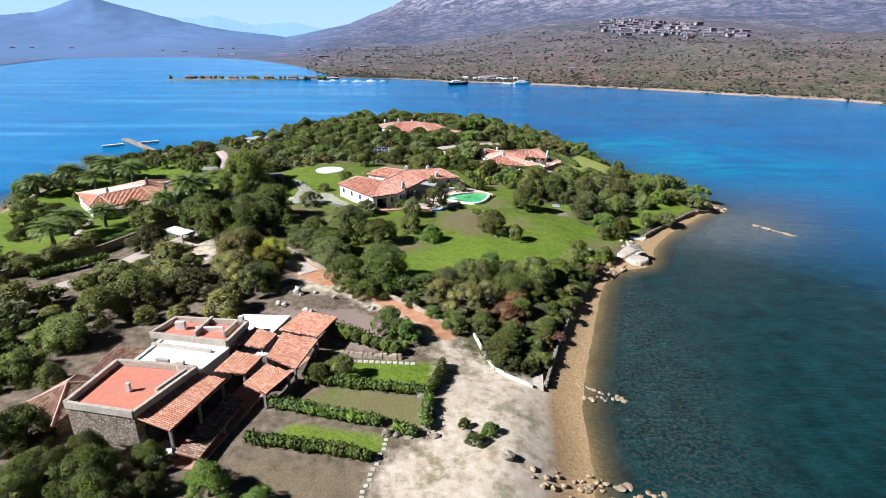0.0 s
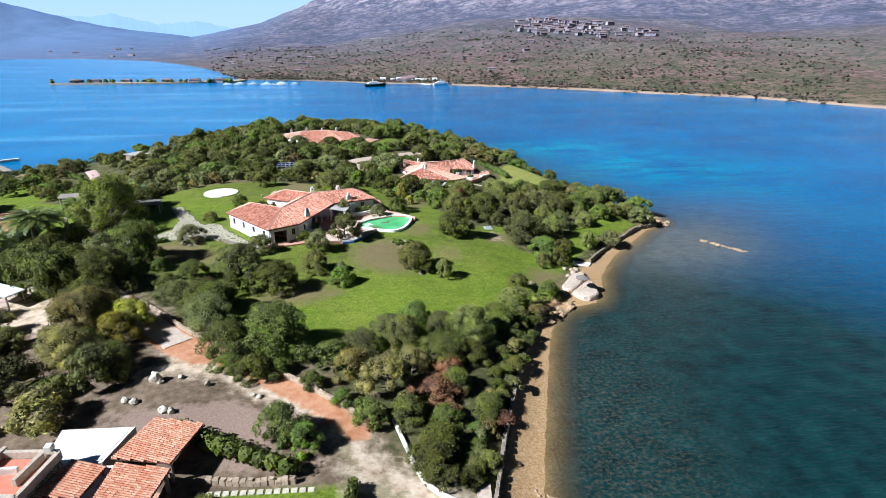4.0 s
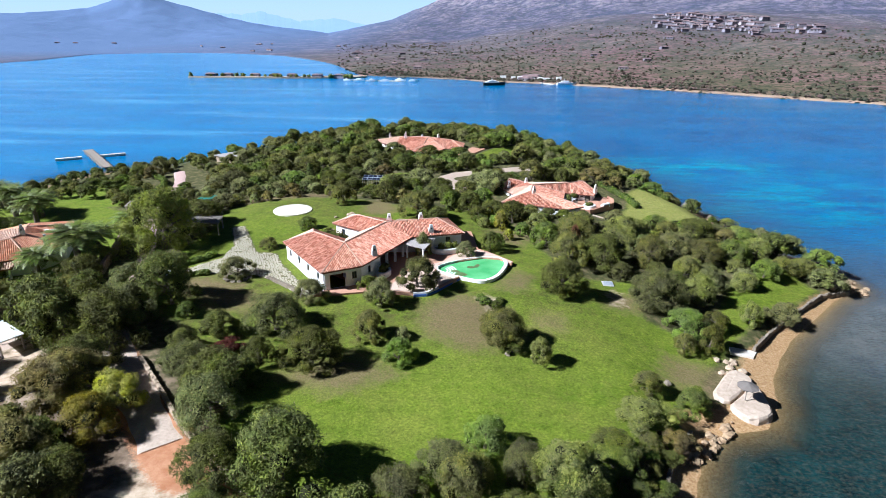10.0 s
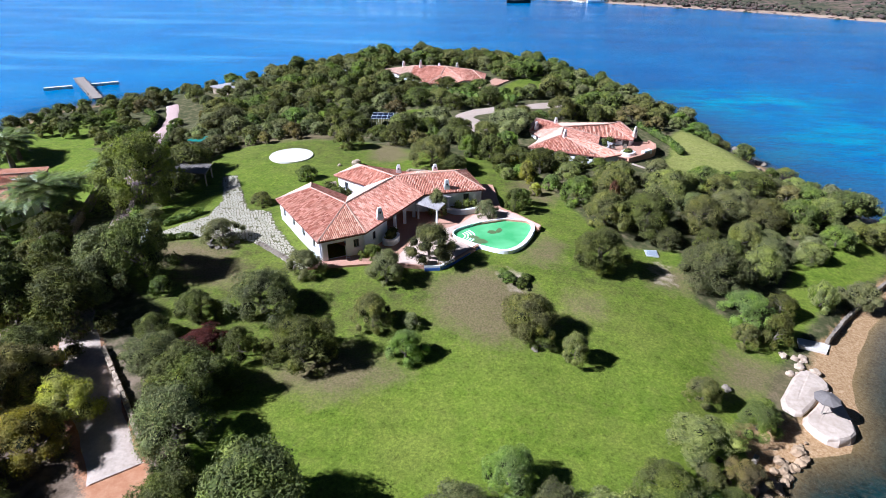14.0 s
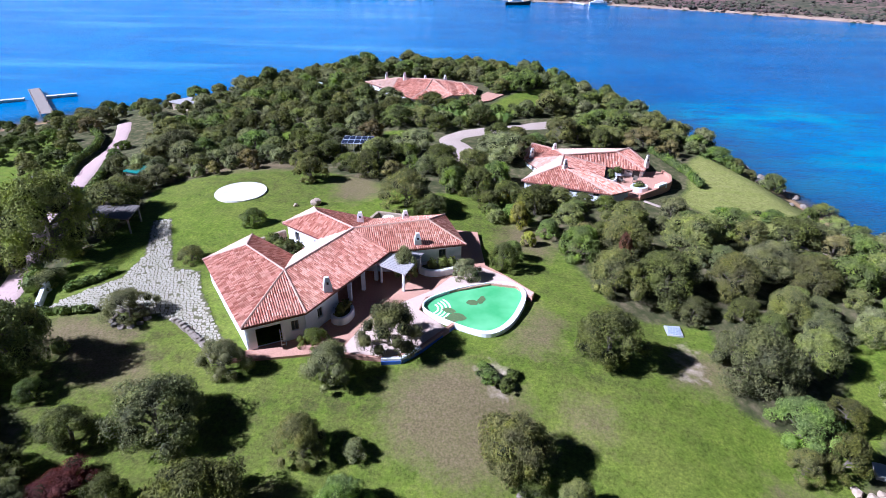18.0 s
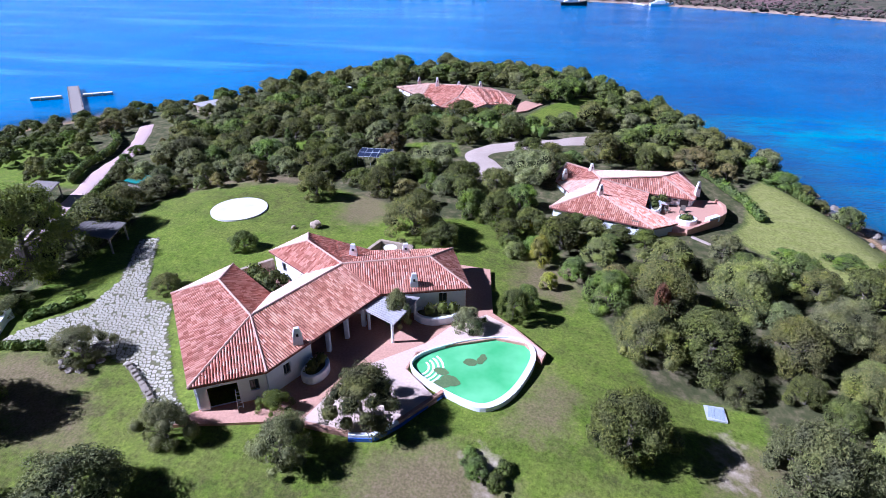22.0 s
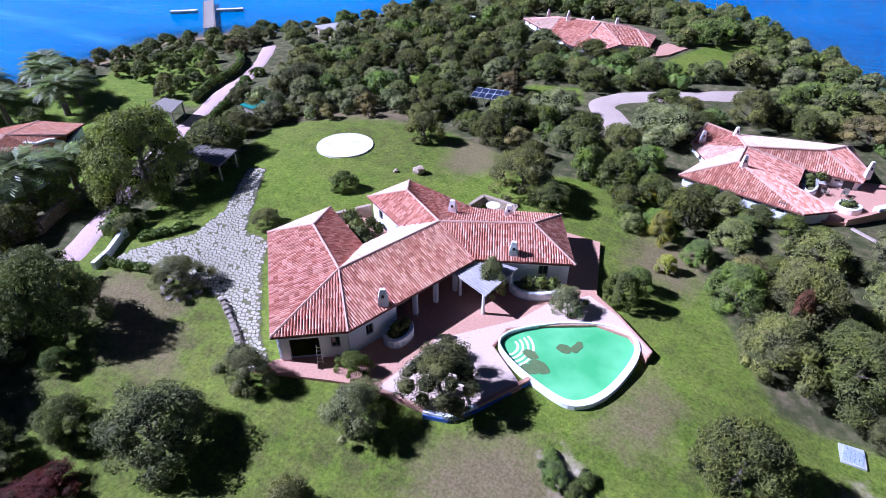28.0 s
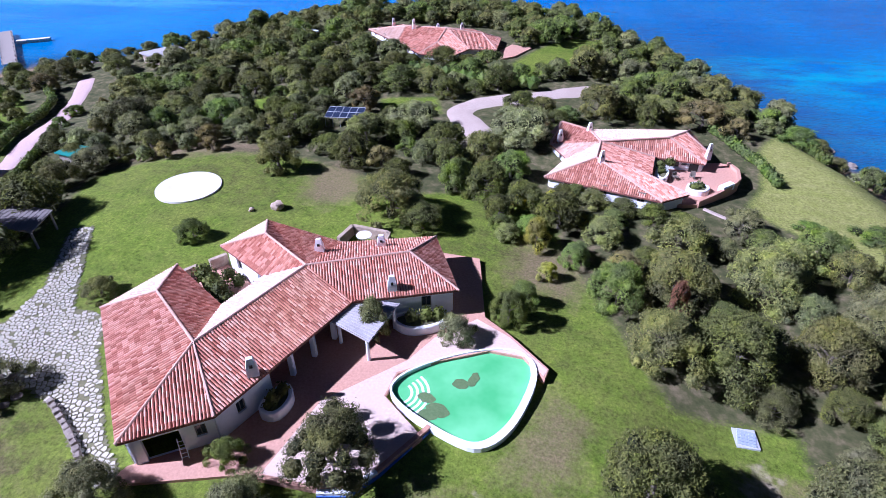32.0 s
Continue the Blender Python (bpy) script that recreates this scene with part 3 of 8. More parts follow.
def water_build(nt, b):
    def layer(name):
        a = nt.nodes.new("ShaderNodeAttribute")
        a.attribute_name = name
        return a.outputs["Fac"]

    def along(x, y, turn=0.0):
        st = nt.nodes.new("ShaderNodeMapping")
        st.inputs["Rotation"].default_value = (0, 0, turn)
        st.inputs["Scale"].default_value = (x, y, 1.0)
        nt.links.new(place(nt), st.inputs["Vector"])
        return st.outputs[0]
    d = layer("depth")
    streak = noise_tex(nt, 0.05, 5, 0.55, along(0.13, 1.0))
    patch = noise_tex(nt, 0.03, 5, 0.6)
    bed = noise_tex(nt, 0.3, 6, 0.7)
    deep = ramp(nt, patch, (0.35, (0.002, 0.10, 0.28)), (0.55, (0.003, 0.135, 0.35)), (0.75, (0.008, 0.185, 0.40)))
    # paler west side and streaks: glitter and sky reflection put into the colour
    shiny = calc(nt, "MULTIPLY", ramp(nt, streak, (0.54, (0, 0, 0)), (0.68, (1, 1, 1))), layer("shiny"))
    deep = blend(nt, layer("shiny"), deep, ramp(nt, patch, (0.35, (0.006, 0.16, 0.42)), (0.75, (0.02, 0.25, 0.52))))
    deep = blend(nt, shiny, deep, (0.09, 0.36, 0.60))
    sands = calc(nt, "MULTIPLY", layer("sandbank"), ramp(nt, noise_tex(nt, 0.09, 6, 0.65, along(0.6, 1.3)), (0.42, (0, 0, 0)), (0.6, (1, 1, 1))))
    deep = blend(nt, sands, deep, (0.010, 0.28, 0.40))
    weed = ramp(nt, bed, (0.35, (0.004, 0.016, 0.017)), (0.55, (0.007, 0.032, 0.033)), (0.75, (0.014, 0.050, 0.050)))
    col = blend(nt, calc(nt, "ADD", layer("weed"), calc(nt, "MULTIPLY", calc(nt, "SUBTRACT", patch, 0.5), 0.3)), deep, weed)
    col = blend(nt, calc(nt, "MULTIPLY", layer("bank"), 0.8), col, ramp(nt, bed, (0.3, (0.085, 0.10, 0.095)), (0.7, (0.16, 0.16, 0.145))))
    stones = ramp(nt, noise_tex(nt, 1.9, 7, 0.8), (0.46, (0, 0, 0)), (0.66, (1, 1, 1)))
    col = blend(nt, calc(nt, "MULTIPLY", stones, layer("shoal")), col, (0.105, 0.09, 0.062))
    nt.links.new(col, b.inputs["Base Color"])
    wave = calc(nt, "ADD", noise_tex(nt, 2.2, 4, 0.6, along(0.35, 1.0)), calc(nt, "MULTIPLY", noise_tex(nt, 0.45, 3, 0.5, along(0.3, 1.0)), 1.6))
    # wave glints are multiplied into the base colour
    crest_glint = ramp(nt, noise_tex(nt, 3.6, 3, 0.6, along(0.45, 1.0, 0.5)), (0.40, (0.82, 0.82, 0.82)), (0.64, (1.25, 1.25, 1.25)))
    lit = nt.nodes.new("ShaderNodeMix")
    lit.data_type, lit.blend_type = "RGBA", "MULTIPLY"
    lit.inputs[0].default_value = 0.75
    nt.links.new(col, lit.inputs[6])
    nt.links.new(crest_glint, lit.inputs[7])
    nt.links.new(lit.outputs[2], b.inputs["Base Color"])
    bump(nt, b, wave, 0.6, 0.3)
    nt.links.new(ramp(nt, streak, (0.4, (0.2, 0.2, 0.2)), (0.65, (0.1, 0.1, 0.1))), b.inputs["Roughness"])
    clear = nt.nodes.new("ShaderNodeBsdfTransparent")
    clear.inputs[0].default_value = (0.86, 0.88, 0.8, 1)
    mx = nt.nodes.new("ShaderNodeMixShader")
    nt.links.new(ramp(nt, calc(nt, "DIVIDE", d, 2.5), (0.0, (0.06, 0.06, 0.06)), (0.12, (0.45, 0.45, 0.45)), (0.42, (1, 1, 1))), mx.inputs[0])
    nt.links.new(clear.outputs[0], mx.inputs[1])
    nt.links.new(b.outputs[0], mx.inputs[2])
    nt.links.new(mx.outputs[0], nt.nodes["Material Output"].inputs["Surface"])


def swell(cx, cy, rx, ry):
    return np.exp(-(((WX - cx) / rx) ** 2 + ((WY - cy) / ry) ** 2))


def ease(v):
    v = np.clip(v, 0, 1)
    return v * v * (3 - 2 * v)


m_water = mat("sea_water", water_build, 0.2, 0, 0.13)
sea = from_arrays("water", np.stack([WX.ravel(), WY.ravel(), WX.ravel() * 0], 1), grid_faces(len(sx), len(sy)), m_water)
sounding = np.clip(-relief(WX, WY), 0, 9)
east = ease((WX - 2) / 14) * ease((110 - WY) / 30) + ease((WX - 5) / 35) * (1 - ease((110 - WY) / 30))
add_layer(sea.data, "depth", sounding * (1 + 2.2 * east))
# weed on the bed; its long northward fade also imitates sky reflection
add_layer(sea.data, "weed", east * ease((205 - WY) / 140) * (1.2 - .75 * ease((WX - 55 - .35 * (60 - WY)) / 80)) + .55 * np.exp(-sounding / 1.2) * (1 - east * ease((205 - WY) / 140)))
add_layer(sea.data, "shiny", .85 * ease((60 - WX) / 200))
add_layer(sea.data, "sandbank", np.clip(.9 * swell(66, 225, 34, 12) + .8 * swell(92, 188, 36, 26) + .35 * swell(160, 388, 45, 14) + .3 * swell(220, 345, 40, 22), 0, 1))
add_layer(sea.data, "bank", np.clip(.9 * swell(58, 119, 19, 13) + .5 * swell(72, 126, 16, 12) + .35 * swell(88, 142, 20, 14), 0, 1))
add_layer(sea.data, "shoal", (.5 * np.exp(-((sounding - .8) / .95) ** 2) + .4 * swell(25, 74, 7, 15) + .2 * swell(24, 52, 8, 8)) * east)
tagged(sea, "calm blue sea, paler over the shallows", "sea", kind="structure")
bed = from_arrays("seabed", [(-4600, -4600, -9.5), (4600, -4600, -9.5), (4600, 4600, -9.5), (-4600, 4600, -9.5)], [(0, 1, 2, 3)], m_sandrock)
tagged(bed, "sandy sea floor under the water", "seabed", kind="structure")

# ---- the mainland and its mountains, round the bay ----
EYE = (5.0, 45.0)
AZ = [-60, -45, -38, -34.3, -31.9, -30.2, -27.5, -23.5, -19, -15, -12, -9, -6.4, -4.6, -2.5, 0, 6, 12, 20, 28, 36, 46, 60]
SKY = [0.0, 0.012, 0.021, 0.0277, 0.041, 0.0465, 0.034, 0.0155, 0.001, -0.006, 0.003, 0.0145, 0.032, 0.045, 0.060, 0.085, 0.12, 0.13, 0.12, 0.11, 0.09, 0.06, 0.03]
FAR = [2600, 2600, 2600, 2700, 2700, 2700, 2700, 2600, 2500, 2500, 2400, 2300, 2200, 2200, 2200, 2100, 2000, 1900, 1800, 1700, 1600, 1500, 1400]
SHORE = [700, 800, 950, 1120, 1140, 1150, 1140, 1100, 980, 760, 545, 530, 520, 508, 500, 480, 468, 450, 435, 420, 420, 400, 400]
RISE = [0.02, 0.02, 0.02, 0.02, 0.02, 0.02, 0.015, 0.012, 0.01, 0.012, 0.02, 0.025, 0.03, 0.035, 0.04, 0.05, 0.075, 0.09, 0.10, 0.11, 0.11, 0.1, 0.1]
az = np.linspace(-60, 60, 481)
ks = np.concatenate([np.linspace(0, 0.25, 40)[:-1], np.linspace(0.25, 1.0, 60), [1.08, 1.2, 1.35]])
far_v = []
for a in az:
    s, d0, d1, rise = (np.interp(a, AZ, t) for t in (SKY, SHORE, FAR, RISE))
    top = 40 + s * d1
    for k in ks:
        d = d0 + k * (d1 - d0)
        x, y = EYE[0] + d * math.sin(radians(a)), EYE[1] + d * math.cos(radians(a))
        n = noise.fractal(Vector((x * .0022, y * .0022, 3.1)), 1.0, 2.1, 6)
        m = noise.fractal(Vector((x * .009, y * .009, 7.7)), 1.0, 2.1, 4)
        base = min(rise * (d - d0), 50, top * 0.6)
        z = base + (top - base) * max(0, min(1, k)) ** float(np.interp(top, [60, 220], [2.5, 5.0]))
        if k > 1:
            z = top * (1 - (k - 1) * 2)
        z += n * min(0.35 * z, 26) * (1 - 0.75 * max(0, k) ** 3) + m * min(0.2 * z, 5)
        far_v.append((x, y, max(z, -0.6) + (1.0 if k > 0 else -0.8)))


def hill_build(nt, b):
    sep = nt.nodes.new("ShaderNodeSeparateXYZ")
    nt.links.new(place(nt), sep.inputs[0])
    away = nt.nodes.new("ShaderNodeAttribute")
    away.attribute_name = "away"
    f, g, h = noise_tex(nt, 0.12, 6, 0.7), noise_tex(nt, 0.012, 5, 0.6), noise_tex(nt, 0.03, 7, 0.7)
    col = ramp(nt, f, (0.3, (0.145, 0.082, 0.078)), (0.5, (0.205, 0.126, 0.118)), (0.7, (0.27, 0.178, 0.162)))
    col = blend(nt, ramp(nt, g, (0.42, (0, 0, 0)), (0.58, (0.6, 0.6, 0.6))), col, (0.155, 0.130, 0.080))
    col = blend(nt, ramp(nt, h, (0.48, (0, 0, 0)), (0.58, (0.8, 0.8, 0.8))), col, (0.085, 0.088, 0.052))
    spots = ramp(nt, noise_tex(nt, 0.2, 5, 0.7), (0.49, (0, 0, 0)), (0.55, (0.85, 0.85, 0.85)))
    col = blend(nt, spots, col, (0.062, 0.070, 0.042))
    pale = ramp(nt, noise_tex(nt, 0.11, 6, 0.8), (0.62, (0, 0, 0)), (0.68, (0.75, 0.75, 0.75)))
    col = blend(nt, pale, col, (0.36, 0.28, 0.235))
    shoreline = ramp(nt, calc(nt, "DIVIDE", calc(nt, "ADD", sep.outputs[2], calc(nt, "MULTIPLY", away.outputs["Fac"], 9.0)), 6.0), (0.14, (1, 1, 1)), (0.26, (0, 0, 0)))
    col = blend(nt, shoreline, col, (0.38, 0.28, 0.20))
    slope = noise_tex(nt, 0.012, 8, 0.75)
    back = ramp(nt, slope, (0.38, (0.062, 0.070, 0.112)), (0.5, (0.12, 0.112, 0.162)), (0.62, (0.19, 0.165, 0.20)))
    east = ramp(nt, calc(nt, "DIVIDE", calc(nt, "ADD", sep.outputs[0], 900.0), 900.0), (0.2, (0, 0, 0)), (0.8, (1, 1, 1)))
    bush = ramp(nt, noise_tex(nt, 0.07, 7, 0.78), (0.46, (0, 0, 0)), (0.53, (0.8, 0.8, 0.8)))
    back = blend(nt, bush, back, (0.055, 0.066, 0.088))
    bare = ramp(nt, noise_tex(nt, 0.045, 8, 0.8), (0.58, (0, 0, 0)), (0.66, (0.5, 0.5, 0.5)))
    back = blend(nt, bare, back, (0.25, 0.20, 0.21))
    # western slopes take a flat haze blue as their colour
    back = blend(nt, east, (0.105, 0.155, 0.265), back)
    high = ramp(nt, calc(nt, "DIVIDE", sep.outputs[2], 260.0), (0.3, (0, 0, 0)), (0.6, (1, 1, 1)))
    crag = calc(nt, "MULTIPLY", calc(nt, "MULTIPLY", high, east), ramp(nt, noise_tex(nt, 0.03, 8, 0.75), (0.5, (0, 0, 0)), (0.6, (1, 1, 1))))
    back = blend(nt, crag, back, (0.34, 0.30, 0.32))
    # bluish haze grows with distance, put into both base colour and emission
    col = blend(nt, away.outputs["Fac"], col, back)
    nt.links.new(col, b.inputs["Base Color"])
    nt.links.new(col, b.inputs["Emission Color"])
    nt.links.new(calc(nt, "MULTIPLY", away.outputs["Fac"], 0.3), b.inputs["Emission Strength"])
    bump(nt, b, h, 0.5, 6.0)


m_hill = mat("hazy_maquis_hillside", hill_build, 1.0, 0, 0.0)
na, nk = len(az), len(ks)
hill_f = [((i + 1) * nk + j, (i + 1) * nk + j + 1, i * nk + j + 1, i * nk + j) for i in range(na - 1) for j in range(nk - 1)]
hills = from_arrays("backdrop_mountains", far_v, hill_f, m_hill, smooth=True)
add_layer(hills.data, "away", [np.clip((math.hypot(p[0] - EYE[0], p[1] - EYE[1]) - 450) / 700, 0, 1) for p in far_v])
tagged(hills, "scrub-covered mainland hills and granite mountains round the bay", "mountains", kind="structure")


def air_build(nt, b):
    sep = nt.nodes.new("ShaderNodeSeparateXYZ")
    nt.links.new(place(nt), sep.inputs[0])
    col = ramp(nt, calc(nt, "DIVIDE", sep.outputs[2], 1000.0), (0.0, (0.36, 0.44, 0.50)), (0.35, (0.30, 0.42, 0.54)), (1.0, (0.20, 0.34, 0.54)))
    b.inputs["Base Color"].default_value = (0, 0, 0, 1)
    nt.links.new(col, b.inputs["Emission Color"])
    b.inputs["Emission Strength"].default_value = 1.0


m_air = mat("clear_sky", air_build, 1.0, 0, 0.0)
bm = bmesh.new()
prev = None
for a in np.linspace(-70, 70, 57):
    x, y = EYE[0] + 4450 * math.sin(radians(a)), EYE[1] + 4450 * math.cos(radians(a))
    cur = [bm.verts.new((x, y, z)) for z in (-20, 250, 500, 1000)]
    if prev:
        for i in range(3):
            bm.faces.new((prev[i], prev[i + 1], cur[i + 1], cur[i]))
    prev = cur
tagged(part("backdrop_sky", bm, m_air), "clear pale blue sky above the bay", "sky", kind="structure")


# the ridge glows: its haze blue is emission over a near-black base
def ridge_glow_build(nt, b):
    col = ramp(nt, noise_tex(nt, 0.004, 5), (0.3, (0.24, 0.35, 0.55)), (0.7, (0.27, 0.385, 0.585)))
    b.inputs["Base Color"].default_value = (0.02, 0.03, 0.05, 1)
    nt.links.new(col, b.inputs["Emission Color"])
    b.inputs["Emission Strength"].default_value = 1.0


m_pale = mat("far_ridge", ridge_glow_build, 1.0, 0, 0.0)
bm = bmesh.new()
RIDGE = [(-27, 0.020), (-24, 0.0225), (-22.3, 0.021), (-20.8, 0.0262), (-19.4, 0.020), (-17.4, 0.012), (-15.8, 0.0145), (-14, 0.0166), (-12, 0.0085), (-10, 0.004), (-8, 0.0)]
prev = None
for a in np.linspace(-27, -8, 96):
    s = np.interp(a, [q[0] for q in RIDGE], [q[1] for q in RIDGE]) + .0006 * math.sin(a * 5.1) + .0004 * math.sin(a * 11.3)
    d = 3900
    x, y = EYE[0] + d * math.sin(radians(a)), EYE[1] + d * math.cos(radians(a))
    cur = [bm.verts.new((x * k, y * k, z)) for k, z in ((0.9, -5), (0.97, 40 + s * d * .5), (1.0, 40 + s * d), (1.05, -5))]
    if prev:
        for i in range(3):
            bm.faces.new((prev[i], cur[i], cur[i + 1], prev[i + 1]))
    prev = cur
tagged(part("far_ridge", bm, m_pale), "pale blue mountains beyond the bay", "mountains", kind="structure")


# ---- roofs ----
def tile_field(name, rings, material, parent, pitch=0.23, course=0.42, label="", pale=()):
    """Barrel tiles in rows down each roof plane; each ring lists its eave edge first."""
    verts, faces, tint = [], [], []
    for number, ring in enumerate(rings):
        ring = [Vector(p) for p in ring]
        u = (ring[1] - ring[0])
        u.z = 0
        u.normalize()
        n = (ring[1] - ring[0]).cross(ring[2] - ring[0])
        if len(ring) > 3:
            n += (ring[2] - ring[0]).cross(ring[3] - ring[0])
        n.normalize()
        if n.z < 0:
            n = -n
        up = Vector((0, 0, 1))
        v = Vector((-u.y, u.x, 0))
        mid = sum(ring, Vector()) / len(ring)
        if v.dot(mid - ring[0]) < 0:
            v = -v
        tris = [(ring[0], ring[i], ring[i + 1]) for i in range(1, len(ring) - 1)]

        def top(x, y):
            for a, b, c in tris:
                d = (b.y - c.y) * (a.x - c.x) + (c.x - b.x) * (a.y - c.y)
                if abs(d) < 1e-6:
                    continue
                l1 = ((b.y - c.y) * (x - c.x) + (c.x - b.x) * (y - c.y)) / d
                l2 = ((c.y - a.y) * (x - c.x) + (a.x - c.x) * (y - c.y)) / d
                if l1 > -.02 and l2 > -.02 and l1 + l2 < 1.02:
                    return l1 * a.z + l2 * b.z + (1 - l1 - l2) * c.z
            return mid.z - (n.x * (x - mid.x) + n.y * (y - mid.y)) / n.z
        flat = [((p - ring[0]).dot(u), (p - ring[0]).dot(v)) for p in ring]
        lo, hi = min(a for a, _ in flat), max(a for a, _ in flat)
        s = lo + pitch / 2
        while s < hi:
            cross = []
            for (a, b), (c, d) in zip(flat, flat[1:] + flat[:1]):
                if (a <= s) != (c <= s):
                    cross.append(b + (d - b) * (s - a) / (c - a))
            cross.sort()
            for v0, v1 in zip(cross[::2], cross[1::2]):
                k = v0
                while k < v1 - 0.05:
                    e = min(k + course * 1.06, v1)
                    w0, w1 = pitch * .42, pitch * .35
                    jit = random.uniform(-.012, .012)
                    base = len(verts)
                    for q, w, lift in ((k, w0, .040), (e, w1, .026)):
                        for ang in (0, 45, 90, 135, 180):
                            du, dz = -math.cos(radians(ang)) * w, math.sin(radians(ang)) * .11 + lift
                            p = ring[0] + u * (s + jit + du) + v * q
                            c = ring[0] + u * s + v * q
                            verts.append((p.x, p.y, top(c.x, c.y) + dz))
                    for i in range(4):
                        faces.append((base + i, base + i + 1, base + 6 + i, base + 5 + i))
                    faces.append((base, base + 4, base + 3, base + 2, base + 1))
                    tint += [1 if number in pale else 0] * 5
                    k += course
            s += pitch
    ob = from_arrays(name, verts, faces, material, parent, label)
    if pale:
        ob.data.materials.append(m_tile_pale)
        ob.data.polygons.foreach_set("material_index", tint)
    ob["kind"] = "stuff"
    return ob


def roof_bed(rings, parent, thick=0.14):
    for ring in rings:
        bm = bmesh.new()
        hi = [bm.verts.new(p) for p in ring]
        lo = [bm.verts.new((p[0], p[1], p[2] - thick)) for p in ring]
        for i in range(1, len(ring) - 1):
            bm.faces.new((hi[0], hi[i], hi[i + 1]))
            bm.faces.new((lo[0], lo[i + 1], lo[i]))
        for i in range(len(ring)):
            j = (i + 1) % len(ring)
            bm.faces.new((lo[i], lo[j], hi[j], hi[i]))
        part("roof_deck", bm, m_tile_bed, parent)


def ridge_caps(lines, parent, r=0.12, material=None):
    bm = bmesh.new()
    for p, q in lines:
        p, q = Vector(p), Vector(q)
        n = max(1, int((q - p).length / .45))
        for i in range(n):
            a, b = p.lerp(q, i / n), p.lerp(q, (i + 1.08) / n)
            add_tube(bm, a + Vector((0, 0, .06)), b + Vector((0, 0, .09)), r, r * .88, 7)
    return part("ridge_tiles", bm, material or m_ridge, parent)


def wall_piece(bm, p, q, z0, z1, thick, holes=()):
    """A wall from p to q with openings (start, end, sill, head) along it."""
    p, q = Vector(p[:2]), Vector(q[:2])
    d = (q - p)
    length = d.length
    d.normalize()
    at = 0.0
    for s, e, lo, hi in sorted(holes):
        if s > at:
            add_bar(bm, p + d * at, p + d * s, thick, z0, z1)
        if lo > z0:
            add_bar(bm, p + d * s, p + d * e, thick, z0, lo)
        if hi < z1:
            add_bar(bm, p + d * s, p + d * e, thick, hi, z1)
        at = e
    if at < length:
        add_bar(bm, p + d * at, q, thick, z0, z1)
    bmesh.ops.remove_doubles(bm, verts=bm.verts[:], dist=0.001)


def window_in(p, q, s, e, lo, hi, parent, frame_mat=None):
    """Frame, sill and dark pane in an opening."""
    p, q = Vector(p[:2]), Vector(q[:2])
    d = (q - p).normalized()
    a, b = p + d * s, p + d * e
    w = new("window")
    w.parent = parent
    bm = bmesh.new()
    add_bar(bm, a, a + d * .08, .12, lo, hi)
    add_bar(bm, b - d * .08, b, .12, lo, hi)
    add_bar(bm, a + d * .08, b - d * .08, .12, hi - .08, hi)
    add_bar(bm, a + d * .08, b - d * .08, .12, lo, lo + .08)
    add_bar(bm, (a + b) / 2 - d * .03, (a + b) / 2 + d * .03, .1, lo + .08, hi - .08)
    w0 = part("window_frame", bm, frame_mat or m_shutter, parent)
    bm = bmesh.new()
    add_bar(bm, a + d * .07, b - d * .07, .03, lo + .07, hi - .07)
    part("pane", bm, m_glass, w0)
    bpy.data.objects.remove(w)


def walls_of(parent, loop, z0, z1, thick=0.4, gaps=(), material=None, windows=1.0, tall=1.15, sill=1.0, own=None):
    """Walls round an outline, with windows spaced along the longer sides; gaps lists the sides left open."""
    frames = []
    n = len(loop)
    for i in range(n):
        if i in gaps:
            continue
        p, q = loop[i], loop[(i + 1) % n]
        length = math.dist(p[:2], q[:2])
        holes = []
        k = int(length / 3.4) if windows else 0
        for j in range(k):
            c = length * (j + .5) / k
            holes.append((c - .42, c + .42, z0 + sill, z0 + sill + tall))
        if own and i in own:
            holes = own[i]
        bm = bmesh.new()
        wall_piece(bm, p, q, z0 - .8, z1, thick, holes)
        part("wall", bm, material or m_white, parent)
        frames += [(p, q, *h) for h in holes if h[1] - h[0] < 1.5]
    for p, q, s, e, lo, hi in frames:
        window_in(p, q, s, e, lo, hi, parent)


def chimney(x, y, z0, z1, parent, w=0.7, turn=0.0):
    """A white tapered chimney with a gabled cap and smoke holes."""
    bm = bmesh.new()
    lo = [(-w * .55, -w * .4), (w * .55, -w * .4), (w * .55, w * .4), (-w * .55, w * .4)]
    rings = [(z0, 1.0), (z0 + (z1 - z0) * .5, 0.92), (z0 + (z1 - z0) * .72, 0.72), (z1, 0.5)]
    prev = None
    for z, k in rings:
        cur = [bm.verts.new((a * k, b * k, z)) for a, b in lo]
        if prev:
            for i in range(4):
                bm.faces.new((prev[i], prev[(i + 1) % 4], cur[(i + 1) % 4], cur[i]))
        prev = cur
    bm.faces.new(prev)
    bmesh.ops.rotate(bm, verts=bm.verts, cent=(0, 0, 0), matrix=Matrix.Rotation(turn, 3, "Z"))
    bmesh.ops.translate(bm, verts=bm.verts, vec=(x, y, 0))
    c = part("chimney", bm, m_white, parent, "white rendered chimney")
    bm = bmesh.new()
    add_box(bm, (-w * .14, -w * .42, z0 + (z1 - z0) * .55), (w * .14, w * .42, z0 + (z1 - z0) * .7))
    bmesh.ops.rotate(bm, verts=bm.verts, cent=(0, 0, 0), matrix=Matrix.Rotation(turn, 3, "Z"))
    bmesh.ops.translate(bm, verts=bm.verts, vec=(x, y, 0))
    part("smoke_hole", bm, m_dark, c)


